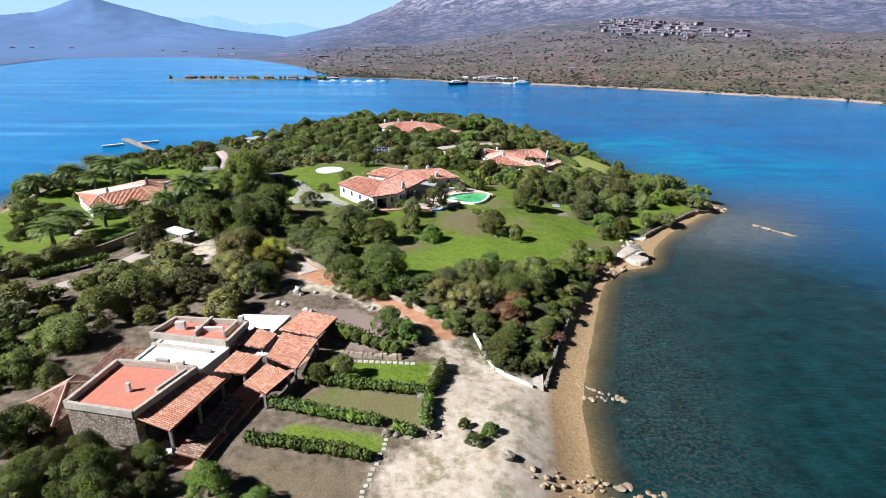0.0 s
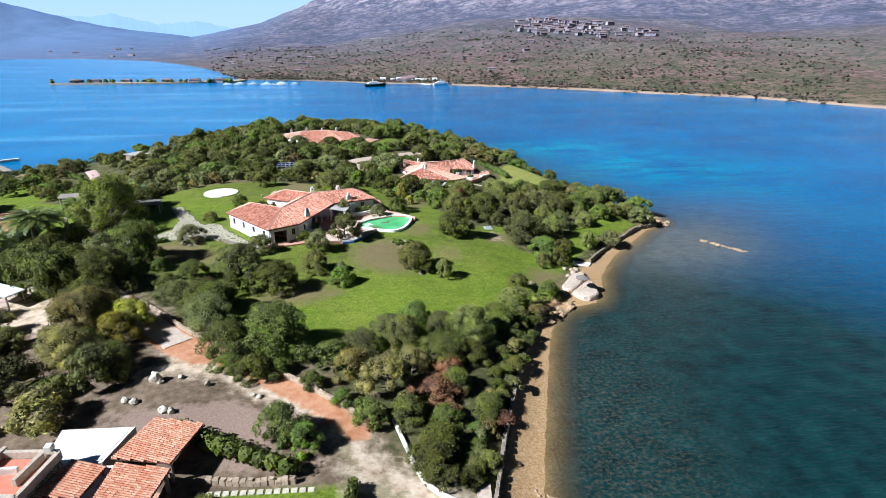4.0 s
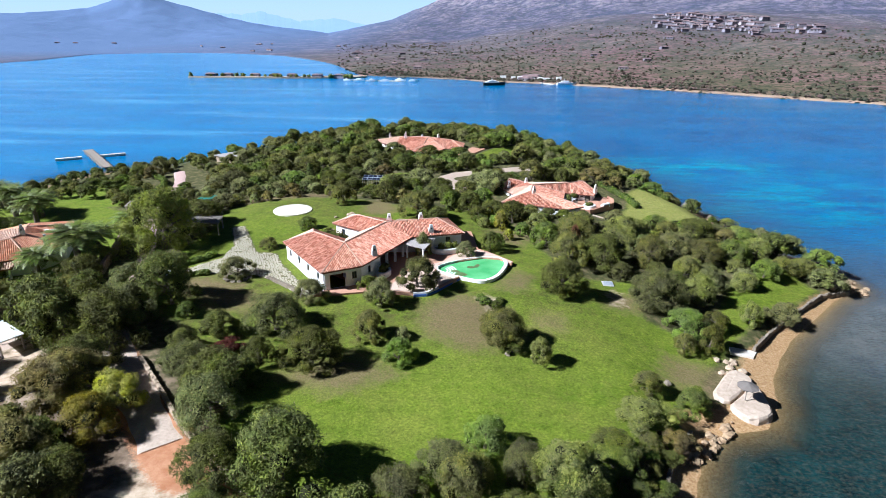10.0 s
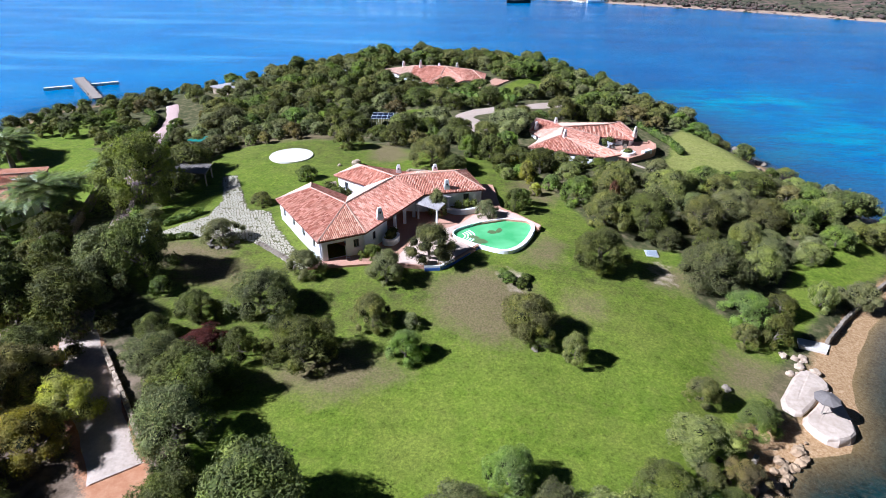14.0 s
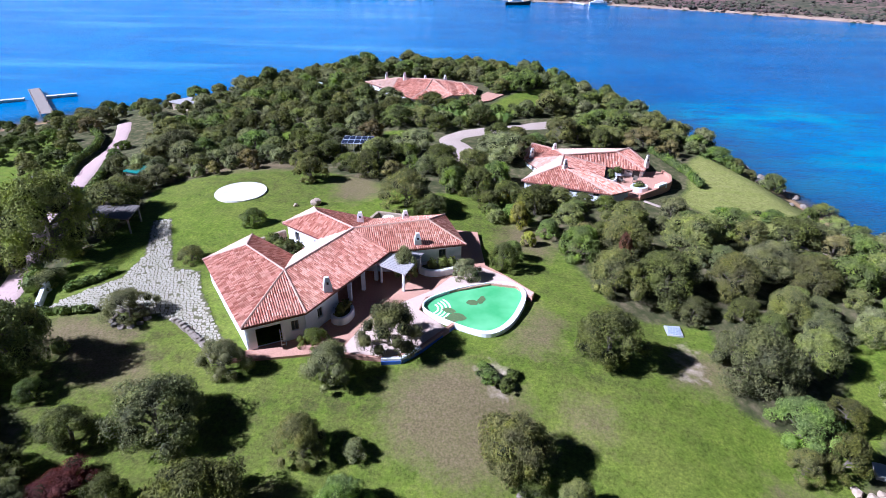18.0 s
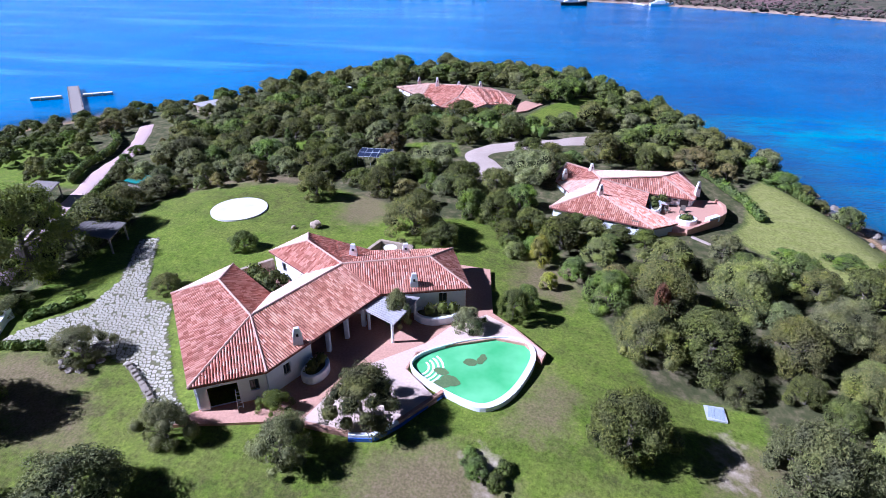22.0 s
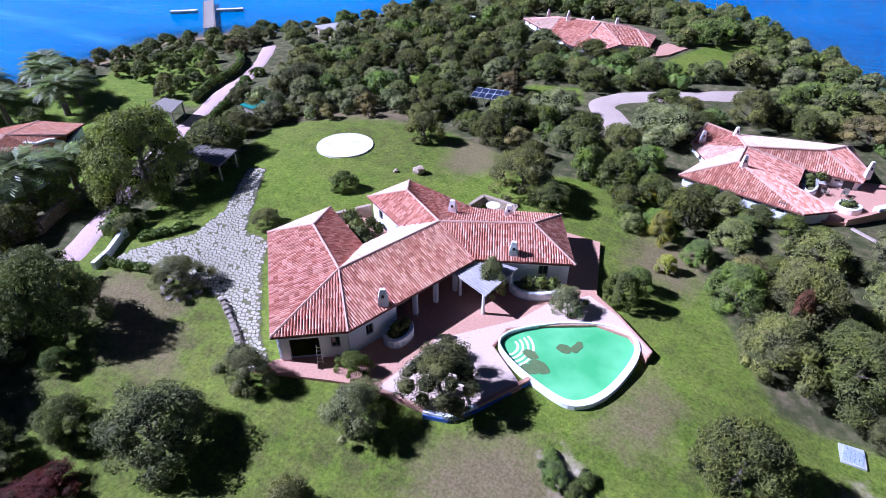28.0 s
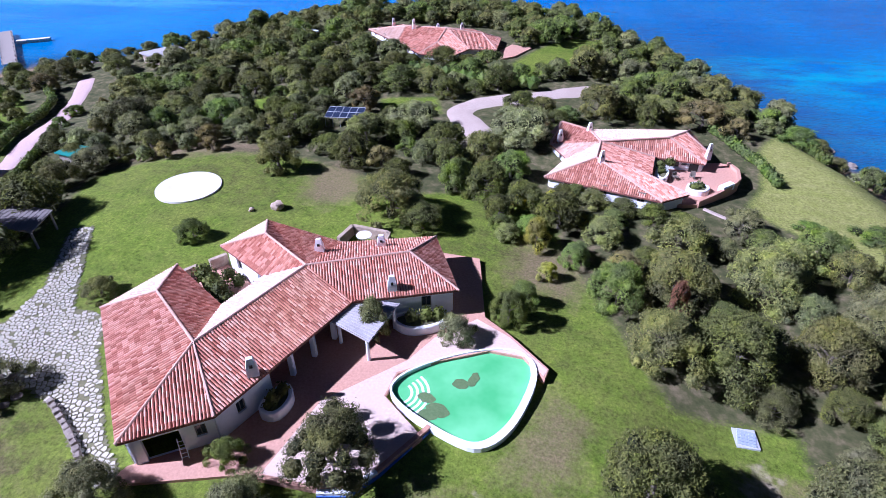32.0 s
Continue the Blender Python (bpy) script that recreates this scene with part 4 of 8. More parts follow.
def inset(loop, d):
    """The outline moved inwards by d, wound either way."""
    P = [Vector(p[:2]) for p in loop]
    area = sum(a.x * b.y - b.x * a.y for a, b in zip(P, P[1:] + P[:1]))
    out = []
    for i, p in enumerate(P):
        a, b = (p - P[i - 1]).normalized(), (P[(i + 1) % len(P)] - p).normalized()
        na, nb = Vector((-a.y, a.x)), Vector((-b.y, b.x))
        m = (na + nb)
        m = m / max(m.dot(na), .35)
        out.append(tuple(p + m * d * (1 if area > 0 else -1)))
    return out


# ---- the pool villa ----
A, S, F = (-24.1, 126.5, 8.4), (-14.8, 115.0, 8.4), (-9.8, 118.0, 8.4)
V1, E, NE, NB = (-4.4, 130.6, 8.3), (3.9, 133.6, 8.2), (0.6, 141.3, 8.2), (-7.8, 138.6, 8.4)
C, N, NW, N2, M = (-14.6, 128.3, 8.5), (-21.2, 132.9, 8.4), (-18.8, 136.2, 8.4), (-16.4, 141.2, 8.4), (-12.9, 132.4, 8.5)
J, R1, K, RE, R2 = (-13.3, 122.5, 10.15), (-19.4, 127.6, 9.85), (-8.8, 132.5, 10.1), (-0.8, 136.2, 9.8), (-14.4, 136.9, 9.8)
villa = thing("pool_villa", (-9, 128, 5.6), "low white villa with hipped terracotta tile roofs and a deep veranda", "house")
villa.location = (0, 0, 0)
PLANES = [(S, A, R1, J), (F, S, J), (V1, F, J, K), (E, V1, K, RE), (NE, E, RE), (NB, NE, RE, K), (C, M, K, J), (N, C, J, R1),
          (A, N, R1), (M, NW, R2, K), (NW, N2, R2), (N2, NB, K, R2)]
roof_bed(PLANES, villa)
tile_field("roof_tiles", PLANES, m_tile, villa, label="terracotta barrel tiles, paler on some planes", pale=(6, 8, 10))
ridge_caps([(S, J), (F, J), (A, R1), (N, R1), (R1, J), (J, K), (K, RE), (RE, E), (RE, NE), (NW, R2), (N2, R2), (R2, K)], villa)
LOOP = inset([A, S, F, V1, E, NE, NB, N2, NW, M, C, N], 0.55)
walls_of(villa, LOOP, 5.6, 8.25, gaps=(2,), own={1: [(0.7, 3.0, 5.6, 7.75), (3.9, 4.6, 6.6, 7.7)]})
FRONT = (LOOP[2][0] + .43 * 4.6, LOOP[2][1] + .9 * 4.6)
bm = bmesh.new()
wall_piece(bm, LOOP[2], FRONT, 4.8, 8.2, .4, [(1.6, 2.3, 6.6, 7.7)])
wall_piece(bm, FRONT, (-12.3, 122.6), 4.8, 8.2, .4)
part("wall", bm, m_white, villa)
window_in(LOOP[2], FRONT, 1.6, 2.3, 6.6, 7.7, villa)
back = [LOOP[2], (-13.2, 120.6), (-8.6, 130.9), LOOP[3]]
bm = bmesh.new()
for p, q in zip(back, back[1:]):
    n = int(math.dist(p, q) / 2.6)
    length = math.dist(p, q)
    wall_piece(bm, p, q, 5.0, 8.3, .35, [((j + .5) * length / n - .6, (j + .5) * length / n + .6, 5.65, 7.8) for j in range(n)] if length > 6 else ())
part("veranda_wall", bm, m_white, villa)
bm = bmesh.new()
add_bar(bm, (-13.5, 120.9), (-9.1, 130.9), .05, 5.6, 7.9)
part("glazing", bm, m_glass, villa)
for i in range(3):
    t = .5 + .17 * i
    bm = bmesh.new()
    x, y = LOOP[2][0] + (LOOP[3][0] - LOOP[2][0]) * t, LOOP[2][1] + (LOOP[3][1] - LOOP[2][1]) * t
    add_box(bm, (x - .2, y - .2, 5.6), (x + .2, y + .2, 8.25), 0.04)
    part("veranda_column", bm, m_white, villa)
for x, y, z0, z1, turn in ((-8.8, 121.7, 8.6, 10.2, .5), (-1.5, 132.4, 8.3, 10.0, .3), (-3.8, 137.8, 8.9, 10.2, .3), (-8.9, 135.8, 9.2, 10.6, .2)):
    chimney(x, y, z0, z1, villa, 0.75, turn)

# ---- the pool and its terrace ----
POOL = [(0.1, 124.3), (0.4, 125.6), (1.7, 126.9), (4.4, 128.7), (7.3, 129.8), (9.3, 129.9), (10.3, 128.9), (10.4, 127.0), (9.4, 123.6), (8.3, 121.7), (7.0, 120.7), (5.5, 121.0), (3.5, 121.9), (1.5, 123.0)]
pool_ring = rounded(POOL, 2)
deck_ring = [(-16.0, 113.8), (-8, 115.9), (-2, 115.8), (0.8, 117.2), (3.3, 120.7)] + [(-0.1, 123.8), (0.3, 126.1), (3.1, 127.8), (7.0, 129.6), (9.7, 129.3), (11.4, 127.3)] + \
            [(11.7, 128.4), (8.6, 131.6), (6.2, 133.6), (4.8, 142.0), (0.2, 142.5), (-4.4, 131.2), (-9.3, 132.6), (-15.0, 121.0), (-10.6, 118.2), (-15.2, 115.4)]
bm = bmesh.new()
prism(bm, deck_ring, 4.2, 5.62)
PALE = [(-6.4, 116.3), (-2, 116.0), (0.6, 117.4), (3.2, 120.8), (-0.2, 123.8), (0.2, 126.2), (3.0, 127.9), (7.0, 129.7), (9.8, 129.4), (11.3, 127.6), (11.6, 128.3), (8.5, 131.4), (5.6, 133.2), (2.4, 130.4), (0.8, 127.6), (-4.6, 122.6)]
terrace = tagged(part("terrace", bm, m_terra), "terracotta-paved terrace round the pool", "terrace", kind="structure")
bm = bmesh.new()
prism(bm, PALE, 5.5, 5.634)
tagged(part("pavement", bm, m_palepave), "sun-bleached pale pink paving beside the pool", "paving", kind="structure")
pool = thing("swimming_pool", (0, 0, 0), "free-form swimming pool with green water and a white rim", "swimming pool")
inner = pool_ring
outer = []
for i, p in enumerate(inner):
    o = inner[(i + 1) % len(inner)]
    q = inner[i - 1]
    n = Vector((o[1] - q[1], q[0] - o[0])).normalized() * -1
    w = .16 + .42 * max(0, n.dot(Vector((.62, -.78)))) ** .7
    outer.append((p[0] + n.x * w, p[1] + n.y * w))
bm = bmesh.new()
for z0, z1, a, b_ in ((5.50, 5.74, outer, inner),):
    n = len(a)
    va = [bm.verts.new((*p, z1)) for p in a]
    vb = [bm.verts.new((*p, z1)) for p in b_]
    wa = [bm.verts.new((*p, 3.6)) for p in a]
    wb = [bm.verts.new((*p, 4.3)) for p in b_]
    for i in range(n):
        j = (i + 1) % n
        bm.faces.new((va[i], va[j], vb[j], vb[i]))
        bm.faces.new((wa[i], wa[j], va[j], va[i]))
        bm.faces.new((vb[i], vb[j], wb[j], wb[i]))
part("rim", bm, m_white, pool, "white rendered rim")
bm = bmesh.new()
bm.faces.new([bm.verts.new((*p, 4.3)) for p in inner])
m_pool_floor = mat("pale_green_basin", speckled((0.20, 0.62, 0.34), (0.28, 0.70, 0.42), (0.12, 0.42, 0.24), 0.8, 0.35, 0), 0.6)
part("floor", bm, m_pool_floor, pool)
bm = bmesh.new()
bm.faces.new([bm.verts.new((*p, 5.40)) for p in inner])


def pool_build(nt, b):
    f = noise_tex(nt, 0.35, 3, 0.5)
    nt.links.new(ramp(nt, f, (0.3, (0.10, 0.44, 0.15)), (0.7, (0.20, 0.60, 0.26))), b.inputs["Base Color"])
    bump(nt, b, noise_tex(nt, 2.0, 2), 0.05, 0.05)


m_poolwater = mat("green_pool_water", pool_build, 0.08, 0, 0.4)
part("water", bm, m_poolwater, pool, "milky green pool water")

# ---- helipad-like round plate on the lawn ----
bm = bmesh.new()
hz = ground(-30.3, 150) + 0.07
bmesh.ops.create_cone(bm, cap_ends=True, segments=48, radius1=3.74, radius2=3.70, depth=0.3, matrix=pose(-30.4, 149.9, hz - 0.15))
tagged(part("round_pad", bm, m_cream), "round pale concrete landing pad set in the lawn", "landing pad")

# ---- trees ----
def crown_mesh(name, kind, seed, cards=1300, size=0.30, lobes=9, spread=1.0, tall=1.0, cone=False, core=1):
    """A crown about 3 m in radius and 4.4 m high, of leaf sprays over uneven boughs round cores, some coloured dark as
    shade, its foot at z = 1.
    """
    rng = np.random.RandomState(seed)
    boughs = []
    for i in range(lobes):
        t = (i + .5) / lobes
        a = i * 2.39996 + rng.uniform(-.35, .35)
        if cone:
            r = 1.25 * (1 - t) + .4
            boughs.append((.75 * (1 - t) * math.cos(a), .75 * (1 - t) * math.sin(a), 1.2 + 4.3 * t, r, r))
            continue
        up = math.sin(math.radians(-22 + 112 * t ** .85))
        out = math.sqrt(max(0, 1 - up * up))
        k = rng.uniform(.66, 1.06) * (1 + .22 * math.sin(2 * a + seed) * out + .12 * math.sin(3 * a + 2 * seed))
        r = rng.uniform(.5, .98) * (26 / lobes) ** .3
        boughs.append((2.2 * spread * out * k * math.cos(a), 2.2 * spread * out * k * math.sin(a), 2.15 + 2.05 * tall * up * (.75 + .25 * k), r, r * rng.uniform(.7, .9)))
    B = np.array(boughs)
    share = B[:, 3] ** 2
    pick = rng.choice(lobes, cards, p=share / share.sum())
    n = rng.normal(size=(cards, 3))
    n /= np.linalg.norm(n, axis=1)[:, None]
    away = B[pick, :3] - np.array((0, 0, 1.6))
    away /= np.linalg.norm(away, axis=1)[:, None] + 1e-6
    flip = (n * away).sum(1) < -.35
    n[flip] = -n[flip]
    lump = 1 + .14 * np.sin(6 * n[:, 0] + pick) * np.cos(5 * n[:, 1] + 2 * pick)
    k = (rng.uniform(.76, 1.12, cards) + (rng.uniform(size=cards) < .15) * rng.uniform(0, .3, cards)) * lump
    c = B[pick, :3] + n * k[:, None] * B[pick][:, [3, 3, 4]]
    f = .75 * n + .25 * away + np.array((0, 0, .2)) + rng.normal(scale=.62, size=(cards, 3))
    f /= np.linalg.norm(f, axis=1)[:, None]
    t = n * .5 + rng.normal(scale=.8, size=(cards, 3))
    t -= f * (f * t).sum(1)[:, None]
    t /= np.linalg.norm(t, axis=1)[:, None]
    s = np.cross(f, t)
    h = (rng.uniform(.55, 1.25, cards) * size)[:, None]
    tri = np.stack([c + t * h, c - t * h * .7 + s * h * .34, c - t * h * .7 - s * h * .34], 1).reshape(-1, 3)
    verts = tri.tolist()
    faces = np.arange(cards * 3).reshape(-1, 3).tolist()
    bm = bmesh.new()
    bmesh.ops.create_icosphere(bm, subdivisions=core, radius=1.0)
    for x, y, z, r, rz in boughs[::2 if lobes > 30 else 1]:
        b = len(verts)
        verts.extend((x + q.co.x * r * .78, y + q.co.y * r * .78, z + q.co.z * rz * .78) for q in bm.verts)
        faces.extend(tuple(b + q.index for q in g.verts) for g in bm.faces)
    # every third core takes the shade-dark material
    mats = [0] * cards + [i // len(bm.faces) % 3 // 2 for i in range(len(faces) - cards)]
    round_faces = [False] * cards + [True] * (len(faces) - cards)
    bm.free()
    me = bpy.data.meshes.new(name)
    me.from_pydata([tuple(v) for v in verts], [], faces)
    me.materials.append(leaf_mat[kind])
    me.materials.append(m_core_shade)
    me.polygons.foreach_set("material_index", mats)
    me.polygons.foreach_set("use_smooth", round_faces)
    me.update()
    return me


def trunk_mesh(name, seed, height=3.2, r=0.2, limbs=5):
    rng = random.Random(seed)
    bm = bmesh.new()
    x = y = 0.0
    z = -.4
    for i in range(4):
        nx, ny, nz = x + rng.uniform(-.15, .15), y + rng.uniform(-.15, .15), z + (height + .4) / 4
        add_tube(bm, (x, y, z), (nx, ny, nz), r * (1.25 - .22 * i), r * (1.25 - .22 * (i + 1)), 7, False)
        x, y, z = nx, ny, nz
        if i > 0:
            for _ in range(limbs // 2):
                a = rng.uniform(0, 6.28)
                add_tube(bm, (x, y, z - .2), (x + 1.4 * math.cos(a), y + 1.4 * math.sin(a), z + rng.uniform(.2, .8)), r * .5, r * .15, 5, False)
    me = bpy.data.meshes.new(name)
    bm.to_mesh(me)
    bm.free()
    me.materials.append(m_bark)
    return me


LOOK = {
    "g": ("evergreen_tree", "dark green evergreen tree with a dense rounded crown", "tree"),
    "o": ("olive_tree", "grey-green wild olive tree with a rounded crown", "tree"),
    "l": ("broadleaf_tree", "light green leafy garden tree", "tree"),
    "y": ("golden_shrub", "bright yellow-green rounded garden shrub", "shrub"),
    "v": ("silver_tree", "silvery olive tree with an airy crown", "tree"),
    "d": ("dark_tree", "dark sparse tree with crooked limbs", "tree"),
    "t": ("thin_tree", "thin brownish-green tree with open branches", "tree"),
    "s": ("pine_tree", "blue-green umbrella pine with a broad crown", "tree"),
    "r": ("red_shrub", "low dark red-leaved garden shrub", "shrub"),
    "b": ("shrub", "low clipped dark green shrub", "shrub"),
    "k": ("dry_brush", "tangle of dead brown brushwood", "shrub"),
    "c": ("juniper", "dark green conical juniper tree", "tree"),
    "e": ("eucalyptus", "tall eucalyptus with a loose olive-green crown", "tree"),
}
SHAPE = {"k": (8000, .12, 22, 1, .7, False), "g": (12500, .125, 44, 1, 1, False), "o": (12500, .12, 42, 1, 1, False), "l": (12000, .125, 38, 1, 1, False), "y": (9000, .12, 22, .9, 1, False),
         "v": (12000, .11, 40, 1, .9, False), "d": (8000, .12, 30, 1.15, 1, False), "t": (8000, .115, 28, 1.15, 1, False), "s": (13500, .11, 44, 1, .9, False),
         "r": (9000, .12, 22, 1, .8, False), "b": (9000, .12, 22, .95, .8, False), "c": (7000, .13, 18, 1, 1, True), "e": (19000, .10, 60, 1.05, 1.2, False)}
models = {}
for kind, (cards, size, lobes, spread, tall, cone) in SHAPE.items():
    for var in range(3 if kind in "go" else 2):
        under_leaves = trunk_mesh("trunk", ord(kind) + var, 1.9 if not cone else 4)
        for close in (0, 1):
            me = crown_mesh("crown", kind, ord(kind) * 10 + var, int(cards * (1.25 if close else .5)), size * (.84 if close else 1.3), lobes if close else lobes * 3 // 4, spread, tall, cone, 1)
            models[kind, var, close] = (me, under_leaves)


def plant(kind, x, y, r, h, turn=None):
    """One tree with its foot on the ground, r metres in radius and h high."""
    name, label, cat = LOOK[kind]
    var = random.randrange(3 if kind in "go" else 2)
    close = -40 < x < 36 and 78 < y < 130 or (-34 < x < 14 and 126 <= y < 150) or (14 <= x < 44 and 118 < y < 146) or (y < 50 and x > -40) or kind == "e"
    crown, trunk = models[kind, var, int(close)]
    root = new(name)
    tagged(root, label, cat, "trees of the headland")
    low = kind in "byr"
    foot = ground(x, y) - 0.02
    a = random.uniform(0, 6.28)
    full = 4.6
    root.matrix_basis = Matrix.LocRotScale((x, y, foot), Euler((random.uniform(-.07, .07), random.uniform(-.07, .07), a)), (r / 2.9 * random.uniform(.88, 1.16), r / 2.9 * random.uniform(.88, 1.12), h / full))
    c = new("crown", crown)
    c.parent = root
    c.location = (0, 0, -1.0 if low else -1.75 if kind == "e" else -0.8 if kind in "dt" else -1.15)
    t = new("trunk", trunk)
    t.parent = root
    return root


TREES_LAWN = [
    (-18.6, 88.6, 3.9, 6.8, "s"), (-22.3, 99.9, 2.5, 2.6, "r"), (-17.9, 99.4, 2.0, 4.3, "g"), (-11.8, 99.9, 3.8, 6.0, "g"), (-18.4, 106.4, 4.3, 6.6, "s"),
    (-6.4, 105.4, 2.2, 4.8, "o"), (-2.3, 101.5, 1.8, 3.8, "l"), (-2.5, 105.8, 1.1, 2.0, "v"), (-6.4, 112.9, 2.5, 5.0, "v"), (9.5, 106.9, 3.2, 5.6, "o"),
    (10.8, 104.7, 1.5, 2.0, "b"), (14.0, 103.4, 1.8, 4.0, "o"), (7.7, 88.2, 2.4, 4.2, "l"), (16.2, 84.2, 4.0, 5.4, "g"), (5.9, 81.8, 3.0, 6.0, "o"),
    (-9.6, 82.4, 4.8, 8.0, "g"), (-14.6, 81.4, 3.2, 6.0, "g"), (-2.0, 117.6, 3.0, 5.6, "d"), (-15.9, 113.0, 2.3, 4.4, "v"), (9.0, 109.2, 1.5, 1.8, "b")]
TREES_SHORE = [
    (25.6, 100.7, 1.7, 3.1, "o"), (25.1, 95.0, 3.2, 4.6, "o"), (30.2, 98.9, 2.4, 3.8, "l"), (25.2, 91.7, 1.6, 3.0, "g"), (36.3, 111.6, 1.8, 4.6, "g"),
    (32.9, 110.6, 1.6, 3.3, "o"), (44.2, 119.0, 1.9, 4.0, "g"), (47.1, 128.4, 2.3, 3.4, "o"), (18.0, 119.4, 3.5, 6.4, "g"), (31.4, 119.6, 4.8, 7.8, "s"),
    (34.2, 114.4, 2.6, 4.6, "g"), (38.2, 122.5, 3.2, 5.6, "g"), (38.8, 116.6, 1.8, 3.1, "g"), (17.6, 138.5, 3.0, 5.6, "g"), (23.0, 139.9, 4.0, 6.6, "o"),
    (20.6, 131.6, 3.7, 6.6, "g"), (26.2, 132.2, 4.0, 7.0, "g"), (31.6, 142.9, 4.1, 6.6, "g"), (34.0, 134.0, 3.6, 6.4, "o"), (38.9, 138.2, 3.6, 5.6, "v")]
TREES_POINT = [
    (43.4, 136.9, 3.4, 5.4, "o"), (48.6, 137.6, 3.2, 5.0, "g"), (35.0, 147.6, 3.0, 4.4, "g"), (25.0, 148.4, 3.4, 4.5, "g"), (46.6, 181.4, 3.6, 3.4, "b"),
    (46.7, 155.2, 2.6, 1.8, "b"), (40.3, 155.9, 1.6, 1.3, "b"), (51.9, 156.0, 1.3, 2.8, "l"), (51.4, 177.6, 1.9, 2.4, "o"), (58.8, 165.0, 2.3, 2.8, "g"), (58.2, 159.2, 2.2, 2.8, "o"), (47.7, 194.5, 2.2, 2.4, "o"), (40.4, 206.0, 3.0, 3.6, "g"), (42.0, 188.0, 2.0, 1.8, "b"),
    (52.6, 186.7, 2.2, 2.4, "o"), (53.8, 175.0, 1.5, 2.6, "v"), (47.6, 130.3, 2.0, 3.4, "v"), (41.6, 127.9, 2.8, 4.1, "s"), (38.9, 130.7, 2.8, 4.9, "g"),
    (52, 132.6, 2.4, 3.8, "g"), (55.5, 134.6, 2.2, 3.4, "o"), (59, 135.4, 2.4, 3.2, "g"), (62.6, 135.8, 1.8, 2.4, "g"), (53.5, 139.6, 3.2, 4.6, "o")]
TREES_HOUSE = [
    (-80.5, 191.0, 3.4, 5.0, "o"), (-84.5, 187.0, 3.2, 4.6, "g"), (-79.0, 184.5, 2.6, 3.8, "t"), (-70.6, 194.0, 3.0, 4.6, "o"),
    (5.5, 156.3, 1.4, 2.3, "y"), (8.0, 153.6, 1.3, 2.0, "y"), (14.2, 156.8, 1.5, 2.4, "l"), (6.3, 148.7, 1.4, 2.2, "l"),
    (4.1, 130.7, 1.8, 3.5, "v"), (-2.4, 130.0, 1.7, 5.6, "v"), (-28.9, 119.6, 2.7, 4.2, "v"), (-28.2, 130.9, 1.9, 2.3, "o"), (-24.5, 140.4, 1.7, 2.9, "l"),
    (-21.6, 156.0, 2.8, 5.0, "o"), (-5.6, 148.2, 3.8, 6.4, "o"), (4.1, 155.2, 3.0, 5.2, "g"), (-1.7, 146.4, 2.6, 4.0, "g"), (8.2, 133.6, 2.0, 4.4, "l"),
    (11.3, 141.1, 1.15, 2.4, "y"), (10.2, 146.2, 1.8, 4.4, "y"), (12.4, 150.2, 3.7, 5.4, "g"), (16.9, 148.8, 2.6, 3.4, "o"), (0.1, 156.4, 2.5, 4.4, "l"),
    (-9.0, 117.0, 1.35, 2.6, "l"), (9.4, 136.6, 1.6, 3.0, "l"), (14.0, 144.4, 1.8, 2.8, "l"), (7.0, 147.0, 1.5, 2.2, "o"), (5.9, 150.6, 2.2, 3.4, "g")]
TREES_GATE = [
    (-46.6, 131.9, 7.0, 14.2, "e"), (-45.4, 142.6, 4.0, 5.7, "g"), (-51.6, 152.4, 2.0, 3.0, "o"), (-46.3, 154.3, 2.6, 3.7, "v"), (-34.4, 111.2, 4.1, 8.6, "g"),
    (-52.4, 119.4, 2.5, 4.4, "o"), (-42.2, 124.9, 1.8, 2.2, "o"), (-30.8, 108.4, 1.2, 2.4, "b"), (-41.1, 113.6, 3.4, 5.7, "s"), (-27.3, 100.8, 1.8, 3.1, "o"),
    (-37.0, 102.2, 3.8, 7.6, "g"), (-46.6, 104.0, 4.2, 8.6, "g"), (-36.0, 95.2, 3.1, 5.3, "g"), (-34.3, 91.4, 3.4, 5.6, "t"), (-28.8, 86.4, 2.8, 4.6, "y"),
    (-26.7, 79.2, 2.5, 4.3, "g"), (-31.2, 82.9, 2.4, 4.5, "g"), (-24.6, 104.6, 2.2, 3.6, "g"), (-21.0, 94.6, 3.0, 5.0, "g"), (-25.0, 97.0, 2.4, 4.0, "s"), (-37.8, 107.6, 3.4, 5.6, "s"), (-44.5, 108.6, 3.0, 5.0, "o"), (-42.6, 101.6, 4.0, 8.2, "g")]
TREES_GATE = [(x, y, r * 1.18, h * 1.1, k) if k != "e" else (x, y, r, h, k) for x, y, r, h, k in TREES_GATE]
